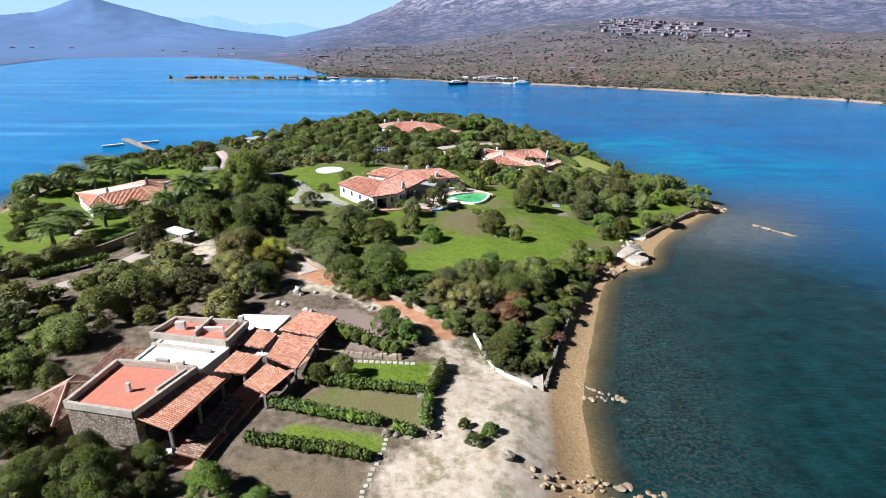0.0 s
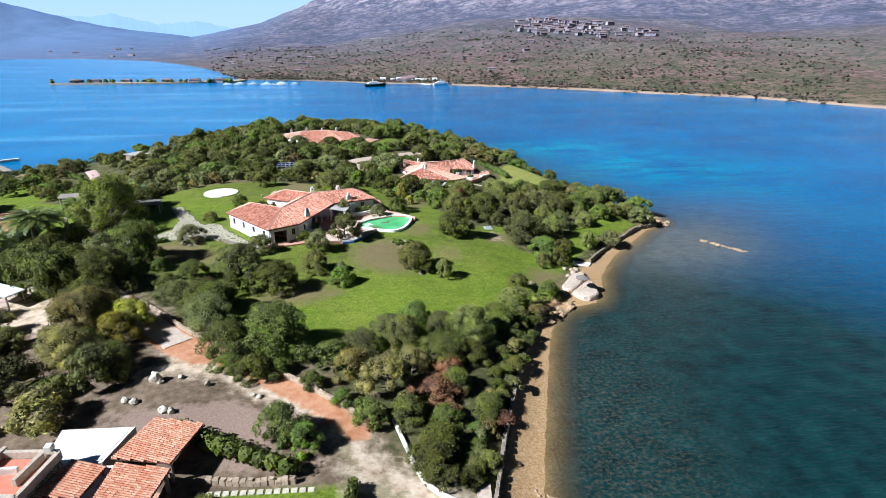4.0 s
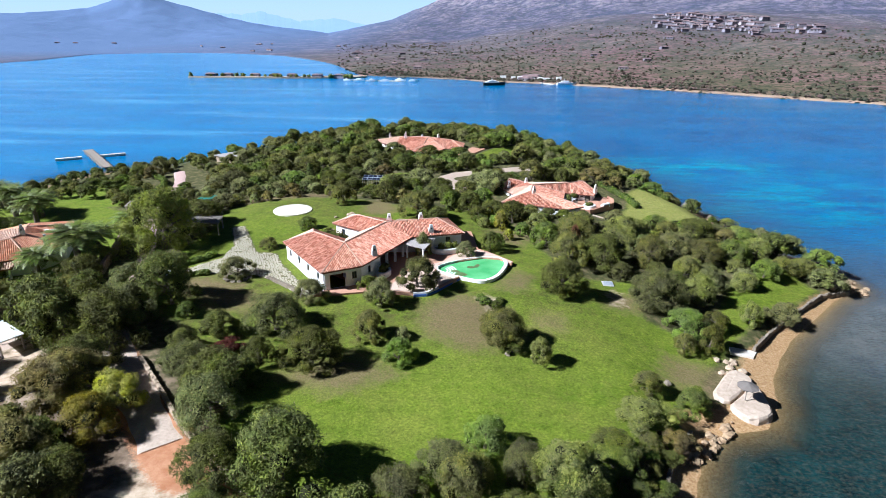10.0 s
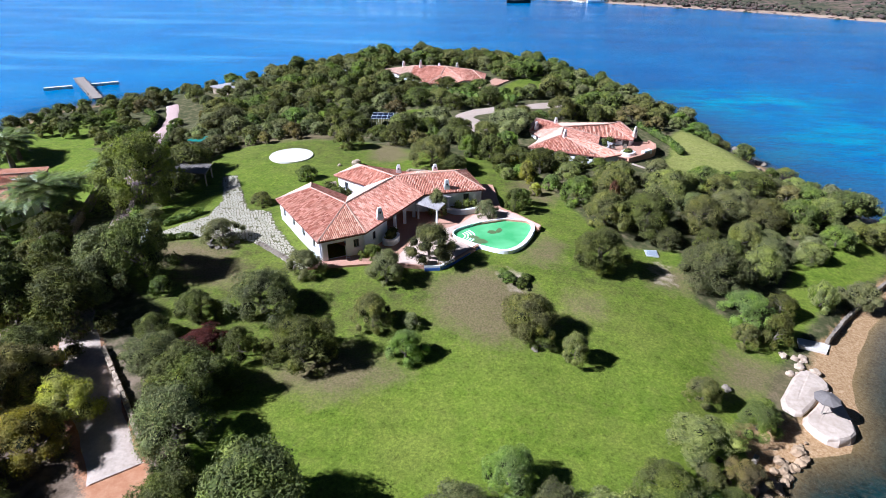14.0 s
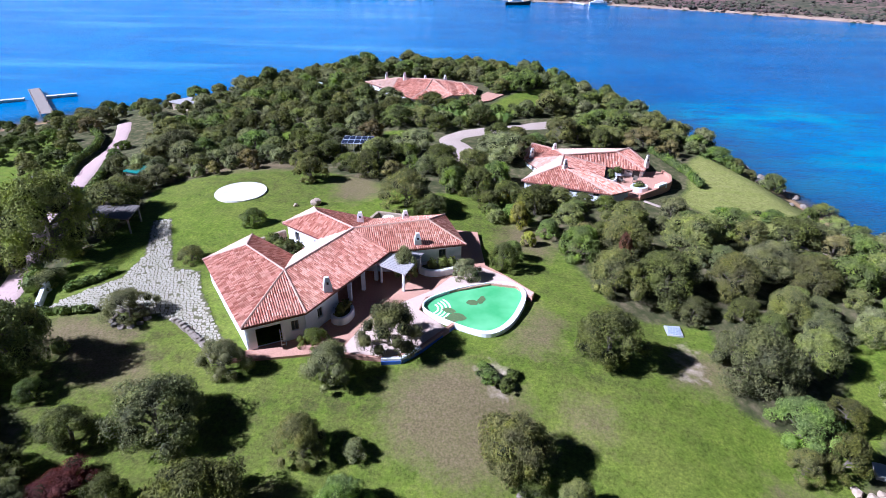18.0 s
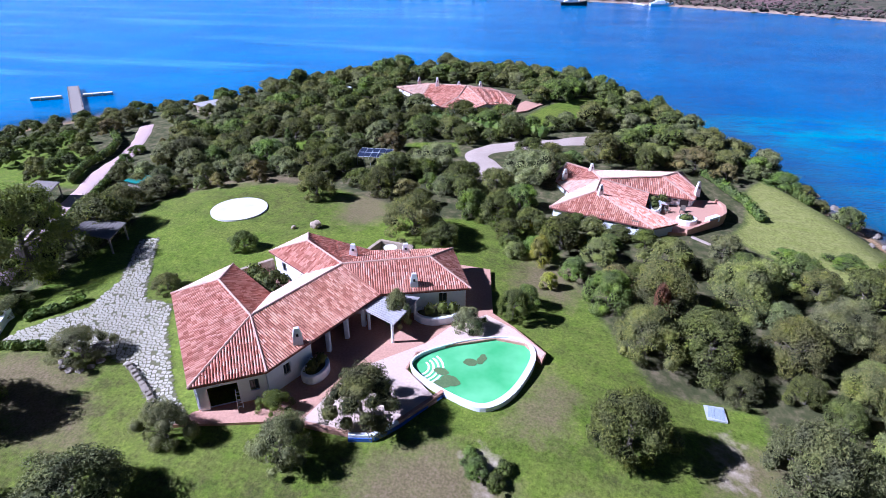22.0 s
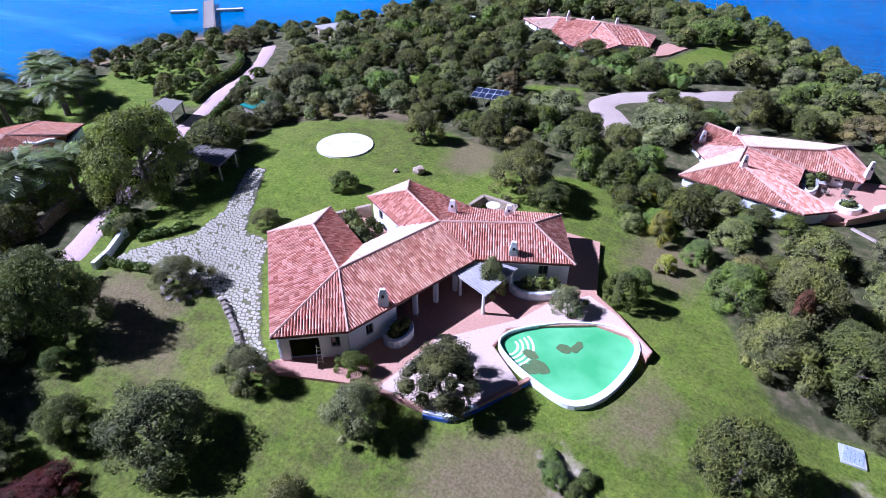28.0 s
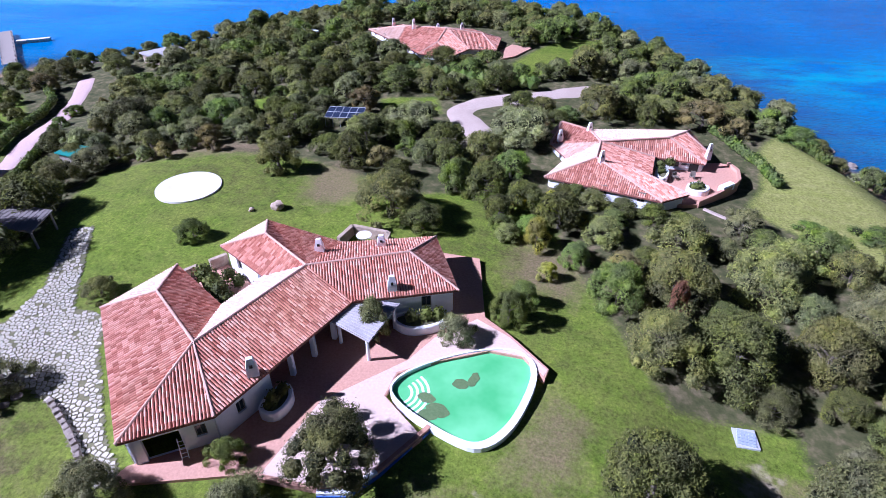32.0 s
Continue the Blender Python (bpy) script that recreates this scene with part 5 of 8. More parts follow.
TREES_HILL = [
    (-13.1, 165.6, 3.6, 5.6, "o"), (-7.6, 171.4, 4.0, 5.5, "v"), (-22.2, 167.3, 2.8, 3.6, "g"), (7.9, 169.6, 4.0, 6.6, "v"), (-33.4, 172.6, 2.4, 5.2, "c"),
    (-24.0, 179.6, 2.6, 2.4, "b"), (-38.0, 166.0, 2.4, 3.6, "v"), (-42.0, 160.6, 2.2, 3.6, "o"), (-30.0, 164.6, 2.0, 3.2, "v"), (-35.0, 163.5, 2.0, 3.0, "t"),
    (-26.0, 162.8, 1.8, 2.8, "o"), (-17.0, 161.8, 2.4, 3.6, "g"), (2.6, 163.6, 3.2, 5.0, "o"), (-2.6, 165.6, 3.0, 4.8, "g"), (6.6, 160.0, 2.8, 4.4, "l"), (8.6, 153.6, 2.6, 4.2, "g"), (-58.2, 173.4, 1.3, 3.0, "y"), (-65.4, 174.6, 1.6, 2.0, "l"), (-60.6, 180.2, 2.0, 2.6, "l"), (-63.0, 168.6, 1.6, 2.0, "b"), (-56.2, 159.8, 2.4, 4.0, "s")]
TREES_VILLA = [
    (-14.2, 55.6, 1.9, 3.0, "g"), (-11.8, 56.6, 1.8, 3.6, "o"), (-6.9, 66.6, 2.4, 5.0, "g"), (-4.9, 65.0, 1.8, 3.6, "l"), (-11.2, 77.2, 2.3, 3.4, "g"),
    (-14.0, 78.4, 2.2, 3.0, "g"), (-36.3, 74.7, 4.2, 5.6, "d"), (-32.2, 81.4, 3.8, 5.6, "t"), (-43.8, 74.0, 4.6, 6.8, "o"),
    (-46.9, 69.1, 4.2, 6.0, "o"), (-47.9, 63.2, 2.8, 3.2, "g"), (-28.8, 90.2, 3.0, 4.6, "y"), (-27.9, 77.6, 3.2, 5.0, "d"), (-35.1, 90.1, 4.6, 6.0, "t"),
    (-19.4, 94.0, 3.6, 5.6, "g"), (-0.3, 76.1, 2.8, 4.0, "t"), (3.6, 73.0, 3.4, 5.4, "t"), (8.6, 72.4, 2.6, 3.4, "k"), (12.6, 73.4, 2.6, 4.0, "g"), (5.4, 68.6, 2.4, 3.6, "g"), (-8.4, 77.6, 1.8, 2.4, "b"), (-4.6, 74.6, 1.7, 2.2, "b"), (-17.4, 85.6, 1.6, 2.2, "b"), (-1.2, 71.6, 1.5, 2.0, "b")]
TREES_BEACH = [
    (9.8, 64.4, 3.0, 5.0, "g"), (7.3, 61.2, 2.6, 3.8, "g"), (10.8, 68.2, 2.3, 3.4, "g"), (15.2, 78.8, 2.8, 4.2, "g"), (12.0, 78.6, 3.6, 6.4, "g"),
    (6.4, 76.4, 2.4, 3.8, "t"), (1.0, 81.0, 2.6, 4.4, "s"), (20.8, 87.6, 2.4, 3.6, "g"), (-41.4, 44.1, 2.5, 4.6, "g"), (-34.2, 40.4, 1.8, 3.6, "g"),
    (-32.0, 42.0, 2.2, 4.6, "g"), (-30.6, 38.8, 2.6, 5.6, "g"), (-36.0, 36.7, 2.2, 3.7, "o"), (-20.2, 38.4, 2.3, 4.0, "l"), (-25.2, 38.4, 1.5, 2.8, "g"), (-40.6, 45.0, 3.0, 4.4, "g"), (-36.4, 39.6, 2.4, 3.6, "g"), (-29.2, 37.4, 2.6, 4.6, "g"), (-26.8, 42.0, 1.8, 3.4, "g"), (-47.4, 62.6, 4.0, 5.0, "o"), (-48.6, 55.2, 3.2, 4.4, "o"), (-15.6, 37.2, 1.5, 2.2, "l"),
    (2.1, 47.9, 0.8, 1.4, "b"), (4.7, 46.9, 1.0, 1.7, "b"), (3.2, 45.4, 1.0, 1.5, "b"), (-52.0, 94.8, 3.6, 6.2, "d"), (-44.0, 54.3, 1.9, 3.2, "o")]
TREES_SHORE, TREES_POINT = ([(x, y, r, h, "olo"[i % 3] if k == "g" and i % 4 else k) for i, (x, y, r, h, k) in enumerate(row)] for row in (TREES_SHORE, TREES_POINT))
TREES_GATE = [(x, y, r, h, "g" if k == "o" and i % 2 else k) for i, (x, y, r, h, k) in enumerate(TREES_GATE)]
ALL_TREES = TREES_LAWN + TREES_SHORE + TREES_POINT + TREES_HOUSE + TREES_GATE + TREES_HILL + TREES_VILLA + TREES_BEACH
ALL_TREES += [(-38.3, 157.8, 1.3, 2.6, "t"), (-37.0, 161.2, 1.4, 2.8, "v"), (-35.6, 162.8, 1.3, 2.6, "t"), (-41.0, 157.4, 1.4, 2.6, "v"), (-33.0, 160.6, 1.2, 2.4, "t"), (-32.4, 181.6, 1.7, 1.9, "b"), (-16.0, 184.2, 1.5, 1.8, "b"), (7.4, 114.7, 1.1, 1.2, "b"), (8.9, 114.1, 1.0, 1.1, "b"), (9.4, 115.3, 0.8, 0.9, "b"), (6.8, 116.0, 0.7, 0.8, "l"), (6.4, 180.6, 2.8, 3.8, "g"), (9.8, 180.2, 2.2, 3.0, "o"), (5.2, 176.0, 2.2, 3.0, "v"), (-41.6, 105.6, 3.8, 7.8, "g"), (-33.1, 91.0, 3.2, 4.4, "o"), (-24.8, 98.6, 1.8, 3.4, "v"), (13.0, 156.8, 1.5, 2.2, "g"), (16.2, 155.8, 1.9, 2.6, "o"), (19.6, 154.6, 1.8, 2.4, "g"), (22.8, 153.6, 1.9, 2.6, "l"), (25.8, 153.0, 1.6, 2.2, "g"), (11.6, 153.6, 1.6, 2.8, "y")]
ALL_TREES = [(x - 1.5, y, r * .92, h * .74, k) if x > 9 and 60 < y < 96 else (x, y, r, h, k) for x, y, r, h, k in ALL_TREES]
for i in range(17):
    t = i / 16
    ALL_TREES.append((10.6 + 15.2 * t + .9 * math.sin(i * 2.1), 60.5 + 32 * t, 1.5 + .4 * math.sin(i * 1.7), 1.7 + .5 * math.sin(i * 2.9), "goltkgovgoltgbogt"[i]))
ALL_TREES += [(-84.1, 117.5, 3.6, 4.6, "g"), (-92.9, 121.5, 3.4, 4.6, "o"), (-98.7, 127.2, 3.2, 4.2, "o"), (-94.4, 140.6, 3.0, 4.6, "g"), (-101.3, 146.9, 3.0, 5.0, "g"), (-52.6, 96.3, 2.6, 5.4, "g"), (-69.0, 121.6, 2.2, 4.4, "o"),
              (-62.6, 116.5, 1.4, 1.8, "b"), (-60.0, 121.0, 1.4, 1.8, "b"), (-72.4, 117.6, 1.8, 2.2, "l"), (-74.2, 110.6, 2.2, 2.6, "o"), (-82.2, 103.6, 2.2, 2.6, "g"), (-86.4, 111.6, 2.6, 3.2, "g"), (-83.0, 142.8, 3.0, 4.4, "g"), (-89.5, 135.5, 2.4, 3.2, "g"),
              (9.8, 71.9, 2.0, 2.6, "k"), (10.6, 76.2, 2.0, 3.0, "k"), (9.6, 69.0, 1.6, 2.2, "k"), (12.8, 152.6, 1.6, 2.6, "y"), (15.2, 151.2, 1.7, 2.4, "y"), (18.4, 152.2, 1.6, 2.2, "l"), (9.4, 149.0, 1.5, 2.4, "l"), (22.5, 136.9, 1.0, 7.4, "k"), (19.6, 89.4, 2.6, 3.0, "g"), (14.6, 84.2, 3.2, 5.6, "o"), (11.0, 85.2, 2.4, 4.0, "s"), (4.6, 84.4, 2.8, 4.6, "s")]
for i in range(20):
    u = i / 19
    ALL_TREES.append((float(np.interp(u, [0, .25, .6, 1], [11.0, 13.6, 18.6, 24.0])) - .9 + .4 * math.sin(i * 2.3), float(np.interp(u, [0, .25, .6, 1], [60.0, 66.4, 78.4, 89.6])), 1.2 + .35 * math.sin(i * 1.3), 1.4 + .4 * math.sin(i * 2.1), "gobgvbgotb"[i % 10]))
for x, y, r, h, kind in ALL_TREES:
    plant(kind, x, y, r, h)

# ---- the woods between ----
DRIVE = [(-43.4, 118.4), (-46.2, 124.7), (-49.2, 130.6), (-55, 141), (-58.6, 150), (-61.1, 157.2), (-64.5, 165.7), (-66.6, 172.9), (-69.4, 179.4), (-72.4, 185.6), (-75.6, 191.0)]
HILL_ROAD = [(2.5, 169.6), (-0.5, 174.1), (-3.0, 178.2), (-0.6, 182.0), (3.4, 184.6), (8, 186.2), (12, 188.6), (15.5, 190.6), (18.5, 192.6)]
KEEP_OUT = [LAWN, LAWN_COVE, LAWN_PALMS, LAWN_HILL, LAWN_GLADE, LAWN_HEDGE, DIRT, DIRT_LANE, YARD, [(-46, 34), (14, 30), (13, 56), (-4, 64), (-8, 71), (-44, 66)],
            [(8, 156), (28, 153), (38, 160), (36, 178), (16, 178), (8, 170)], [(-30, 214), (-14, 198), (6, 202), (0, 226), (-24, 226)],
            [(-28, 62), (-6, 64), (-10, 76), (-26, 78)], [(-95, 118), (-62, 110), (-60, 150), (-88, 150)], [(36, 108), (24, 86), (38, 96), (44, 110)], [(-68, 84), (-58, 78), (-47, 92), (-43, 104), (-46, 112), (-56, 112)], [(-5, 166), (5, 166), (6, 186), (-8, 182)], [(6, 182), (14, 180), (23, 190), (20, 197), (10, 193)]]
rng = np.random.RandomState(5)
px, py = rng.uniform(-115, 70, 14000), rng.uniform(55, 272, 14000)
ok = poly_dist(COAST, px, py) > 2.2
for ring in KEEP_OUT:
    ok &= poly_dist(ring, px, py) < -1.2
ok &= line_dist(DRIVE, px, py) > 6.2
ok &= line_dist(HILL_ROAD, px, py) > 4.4
ok &= line_dist(TRACK, px, py) > 4.8
ok &= line_dist([(-41, 126), (-48.5, 138), (-55, 150), (-59, 164), (-62.5, 176)], px, py) > 4.6
ok &= line_dist([(-55, 156), (-62.5, 170), (-68, 184)], px, py) > 3.6
ok &= ~((px > 35) & (px < 50) & (py > 104) & (py < 118))
ok &= line_dist([(-19, 163), (-17, 172)], px, py) > 4.6
ok &= ~((px > 6) & (py > 56) & (py < 98) & (poly_dist(COAST, px, py) < 9))
ok &= line_dist([(-63, 76), (-57, 86), (-53, 98), (-47, 106)], px, py) > 5.2
kept = [(x, y, r) for x, y, r, h, k in ALL_TREES]
woods = []
for x, y in zip(px[ok], py[ok]):
    r = rng.uniform(1.8, 4.9) if x < -22 and y < 118 else rng.uniform(1.8, 3.7)
    if x < -58 and y > 150:
        r = rng.uniform(1.5, 2.6)
    if all((x - a) ** 2 + (y - b) ** 2 > ((1.0 if x < -58 and y > 150 else 0.6 if y > 160 else 0.66) * (r + c)) ** 2 for a, b, c in kept):
        kept.append((x, y, r))
        woods.append((x, y, r))
woods.sort(key=lambda w: math.hypot(w[0] + 5, w[1] - 140))
near, rest = woods[:110], woods[110:]
for x, y, r in near:
    plant(random.choice("ootvvt" if x < -22 and y < 105 else "gggooovvlsst"), x, y, r, r * random.uniform(1.3, 1.75))
plain = {k: crown_mesh("crown", k, 900 + ord(k), 2400, .25, 22, core=1) for k in "govlst"}
for kind in "govlst":
    me = plain[kind]
    base = np.empty(len(me.vertices) * 3, np.float32)
    me.vertices.foreach_get("co", base)
    base = base.reshape(-1, 3)
    polys = [tuple(p.vertices) for p in me.polygons]
    mi = [p.material_index for p in me.polygons]
    verts, faces, mats = [], [], []
    for i, (x, y, r) in enumerate(rest):
        if ("ootvvotg"[i % 8] if x < -22 and y < 105 else "gogovlgos"[i % 9]) != kind:
            continue
        a, h = random.uniform(0, 6.28), r * random.uniform(1.25, 1.8)
        c, s = math.cos(a) * r / 2.9, math.sin(a) * r / 2.9
        off = len(verts)
        q = np.stack([base[:, 0] * c - base[:, 1] * s + x, base[:, 0] * s + base[:, 1] * c + y, (base[:, 2] - .9) * h / 4.8 + ground(x, y)], 1)
        verts.extend(q.tolist())
        faces.extend(tuple(off + k for k in p) for p in polys)
        mats.extend(mi)
    wood = from_arrays("woodland", verts, faces, leaf_mat[kind])
    wood.data.materials.append(m_core_shade)
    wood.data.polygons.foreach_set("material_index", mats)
    tagged(wood, "dense evergreen scrub woodland covering the headland", "woodland", kind="stuff")

# ---- paths and paving ----
def ribbon(name, line, width, material, label, category, lift=0.09, kind="structure"):
    """A strip laid over the ground along a line in plan."""
    pts = []
    for (ax, ay), (bx, by) in zip(line, line[1:]):
        n = max(1, int(math.dist((ax, ay), (bx, by)) / 0.8))
        pts += [(ax + (bx - ax) * i / n, ay + (by - ay) * i / n) for i in range(n)]
    pts.append(line[-1])
    for _ in range(6):
        pts = [pts[0]] + [((a[0] + 2 * b[0] + c[0]) / 4, (a[1] + 2 * b[1] + c[1]) / 4) for a, b, c in zip(pts, pts[1:], pts[2:])] + [pts[-1]]
    verts, faces = [], []
    m = 7
    for i, p in enumerate(pts):
        a, b = pts[max(i - 1, 0)], pts[min(i + 1, len(pts) - 1)]
        d = Vector((b[0] - a[0], b[1] - a[1])).normalized()
        w = width * (1 + .08 * math.sin(i * .37) + .05 * math.sin(i * 1.1))
        for k in range(m):
            s = (k / (m - 1) - .5) * w
            x, y = p[0] - d.y * s, p[1] + d.x * s
            edge = -0.12 if k in (0, m - 1) else lift
            verts.append((x, y, ground(x, y) + edge))
    for i in range(len(pts) - 1):
        for k in range(m - 1):
            a = i * m + k
            faces.append((a, a + m, a + m + 1, a + 1))
    return tagged(from_arrays(name, verts, faces, material, smooth=True), label, category, kind=kind)


ribbon("road", DRIVE, 3.3, m_asphalt, "pinkish garden drive with worn edges", "drive")
ribbon("road", HILL_ROAD, 5.2, m_gravel, "pale gravel turning circle among the trees", "drive")
ribbon("path", [(-70, 96), (-73, 108), (-76, 117)], 1.6, m_gravel, "pale gravel garden path across the lawn", "path")
ribbon("road", [(-63, 76), (-57, 86), (-53, 98), (-47, 106)], 4.2, m_gravel, "pale gravel lane beside a wall", "lane")
ribbon("path", [(29, 157.5), (36, 153.5), (44, 149), (52, 143)], 0.7, m_gravel, "narrow pale path over the cove lawn", "path")

ribbon("road", [(-42, 107), (-37, 102.4), (-32, 96.4), (-26, 90), (-21.6, 85.2)], 4.6, m_slip, "cracked pale concrete lane end beside a stone wall", "lane", .07)
PAVING = [(-15.2, 114.6), (-18.5, 117.6), (-24.2, 125), (-26, 128.4), (-29.6, 129), (-36.4, 141), (-38.6, 140.4), (-34.2, 131), (-34.4, 126.4), (-38.4, 122.2),
          (-39.2, 119.2), (-32.7, 120.2), (-26.6, 120.2), (-22.5, 118.3), (-19.5, 115.6), (-16.6, 113.6)]
cell = 0.40
gx, gy = np.arange(-41, -13, cell), np.arange(112, 143, cell)
rp = np.random.RandomState(11)
jx = gx[None, :] + rp.uniform(-.16, .16, (len(gy), len(gx))) + (np.arange(len(gy)) % 2)[:, None] * cell * .45
jy = gy[:, None] + rp.uniform(-.16, .16, (len(gy), len(gx)))
inside = poly_dist(PAVING, jx, jy)
flags = []
for r in range(1, len(gy) - 1):
    for c in range(1, len(gx) - 1):
        if inside[r, c] < 0.12 or rp.uniform() < .05:
            continue
        o = Vector((jx[r, c], jy[r, c]))
        ring = [o + Vector(q) for q in ((-.6, -.6), (.6, -.6), (.6, .6), (-.6, .6))]
        for dr in (-1, 0, 1):
            for dc in (-2, -1, 0, 1, 2):
                if (dr or dc) and 0 <= c + dc < len(gx):
                    w = Vector((jx[r + dr, c + dc], jy[r + dr, c + dc])) - o
                    h = w.length / 2 - .048
                    w.normalize()
                    out = []
                    for a, b in zip(ring, ring[1:] + ring[:1]):
                        da, db = (a - o).dot(w) - h, (b - o).dot(w) - h
                        if da <= 0:
                            out.append(a)
                        if (da < 0) != (db < 0):
                            out.append(a.lerp(b, da / (da - db)))
                    ring = out
                    if len(ring) < 3:
                        break
            if len(ring) < 3:
                break
        if len(ring) >= 3:
            flags.append((o, ring))
pv, pf = [], []
bed_x, bed_y = np.meshgrid(np.arange(-40, -13, .3) + .15, np.arange(112, 143, .3) + .15)
bed_in = poly_dist(PAVING, bed_x, bed_y)
for xx, yy in ((a, b) for a in np.arange(-40, -13, .3) for b in np.arange(112, 143, .3)):
        if bed_in[int(round((yy - 112) / .3)), int(round((xx + 40) / .3))] > -.02:
            b = len(pv)
            pv += [(x, y, ground(x, y) + .05) for x, y in ((xx, yy), (xx + .3, yy), (xx + .3, yy + .3), (xx, yy + .3))]
            pf.append((b, b + 1, b + 2, b + 3))
court = tagged(from_arrays("pavement", pv, pf, m_bed), "courtyard of pale irregular flagstones with mossy joints", "paving", kind="structure")


def flag_geometry(o, ring, verts, faces):
    z = ground(o.x, o.y) + .10
    b, n = len(verts), len(ring)
    verts += [(o.x + (p.x - o.x) * .93, o.y + (p.y - o.y) * .93, z + .012) for p in ring]
    verts += [(p.x, p.y, z - .09) for p in ring]
    faces.append(tuple(range(b, b + n)))
    faces += [(b + (i + 1) % n, b + i, b + n + i, b + n + (i + 1) % n) for i in range(n)]


flags.sort(key=lambda f: (f[0] - Vector((-20, 118))).length)
STONE_PARTS = flags[:280]
gv, gf = [], []
for o, ring in flags[280:]:
    flag_geometry(o, ring, gv, gf)
more = from_arrays("flagstones", gv, gf, m_slab, court)
more["kind"] = "stuff"

# ---- round the pool villa ----
perg = thing("pergola", (0, 0, 0), "reed-covered pergola on white posts beside the pool terrace", "pergola")
PG = [(-5.4, 128.3, 7.95), (-2.0, 126.8, 7.75), (-0.7, 131.5, 7.8), (-4.3, 131.6, 7.95)]
bm = bmesh.new()
top = [bm.verts.new((x, y, z + .12)) for x, y, z in PG]
low = [bm.verts.new((x, y, z)) for x, y, z in PG]
bm.faces.new(top)
bm.faces.new(low[::-1])
for i in range(4):
    bm.faces.new((low[i], low[(i + 1) % 4], top[(i + 1) % 4], top[i]))
part("reed_roof", bm, m_thatch, perg)
for i in range(14):
    t = (i + .5) / 14
    a, b = Vector(PG[0]).lerp(Vector(PG[3]), t), Vector(PG[1]).lerp(Vector(PG[2]), t)
    bm = bmesh.new()
    add_tube(bm, a + Vector((0, 0, .15)), b + Vector((0, 0, .15)), .045, .04, 6)
    part("pole", bm, m_thatch, perg)
for x, y in ((-2.25, 127.1), (-1.1, 131.0), (-5.0, 128.6)):
    bm = bmesh.new()
    add_tube(bm, (x, y, 5.6), (x, y, 7.8), .15, .14, 10)
    part("post", bm, m_white, perg)


def planter(line, label, wide=0.35, high=0.85, base=5.6):
    t = thing("planter", (0, 0, 0), label, "planter")
    pts = rounded(line, 2)
    bm = bmesh.new()
    n = len(pts)
    out, inn = inset(pts, -wide / 2), inset(pts, wide / 2)
    rings = [[bm.verts.new((*p, z)) for p in loop] for loop, z in ((out, base - .8), (out, base + high - .08), (inset(pts, -wide * .3), base + high), (inset(pts, wide * .3), base + high), (inn, base + high - .1), (inn, base + .2))]
    for a, b in zip(rings, rings[1:]):
        for i in range(n):
            bm.faces.new((a[i], a[(i + 1) % n], b[(i + 1) % n], b[i]))
    part("wall", bm, m_white, t)
    bm = bmesh.new()
    bm.faces.new([bm.verts.new((*p, base + high - .2)) for p in inn])
    part("soil", bm, m_bed, t)
    return inn


def leaf_heap(name, kind, spots, label, category, size=.16, per=60, parent=None, low=.3):
    """Leaf sprays heaped round the given centres (x, y, z, radius)."""
    rg = np.random.RandomState(len(spots) * 7 + int(abs(spots[0][0]) * 10))
    verts, faces = [], []
    for x, y, z, r in spots:
        for _ in range(per):
            n = rg.normal(size=3)
            n /= np.linalg.norm(n)
            n[2] = abs(n[2]) if rg.uniform() < low + .4 else n[2]
            c = np.array((x, y, z)) + n * r * rg.uniform(.6, 1.1)
            f = n + rg.normal(scale=.5, size=3)
            t = np.cross(f, rg.normal(size=3))
            t /= np.linalg.norm(t)
            s = np.cross(f / np.linalg.norm(f), t)
            h = size * rg.uniform(.6, 1.3)
            b = len(verts)
            verts += [c - t * h, c - s * h * .6, c + t * h, c + s * h * .6]
            faces.append((b, b + 1, b + 2, b + 3))
        bm = bmesh.new()
        bmesh.ops.create_icosphere(bm, subdivisions=1, radius=r * .8)
        b = len(verts)
        verts += [(x + v.co.x, y + v.co.y, z + v.co.z) for v in bm.verts]
        faces += [tuple(b + v.index for v in f.verts) for f in bm.faces]
        bm.free()
    ob = from_arrays(name, verts, faces, leaf_mat[kind], parent)
    if not parent:
        tagged(ob, label, category)
    return ob


ring = planter([(-8.6, 120.6), (-7.0, 120.2), (-6.4, 122.2), (-7.6, 123.4)], "curved white rendered planter against the villa wall")
leaf_heap("planter_shrub", "g", [(-7.6, 121.4, 6.7, .7), (-7.2, 122.2, 6.8, .6), (-7.7, 120.9, 6.5, .5)], "leafy shrub growing in a white planter", "shrub")
ring = planter([(-1.4, 131.2), (0.3, 130.2), (3.0, 131.4), (3.0, 132.9), (-0.8, 132.2)], "long curved white planter below the east wing")
leaf_heap("planter_shrub", "g", [(0.2, 131.5, 6.6, .7), (1.4, 131.9, 6.7, .75), (2.4, 132.2, 6.6, .7)], "leafy shrub growing in a white planter", "shrub")
bm = bmesh.new()
prism(bm, [(-21.6, 133.2), (-14.9, 128.4), (-13.2, 132.6), (-18.9, 136.6)], 5.2, 6.12)
tagged(part("patio", bm, m_terra), "small shaded terracotta patio between the villa wings", "patio", kind="structure")
pw = thing("patio_wall", (0, 0, 0), "low rough stone wall closing the patio", "wall")
for p, q in (((-21.7, 133.3), (-20.6, 134.7)), ((-19.9, 135.5), (-18.8, 136.8))):
    bm = bmesh.new()
    add_bar(bm, p, q, .4, 5.3, 7.2)
    part("wall", bm, m_sandrock, pw)
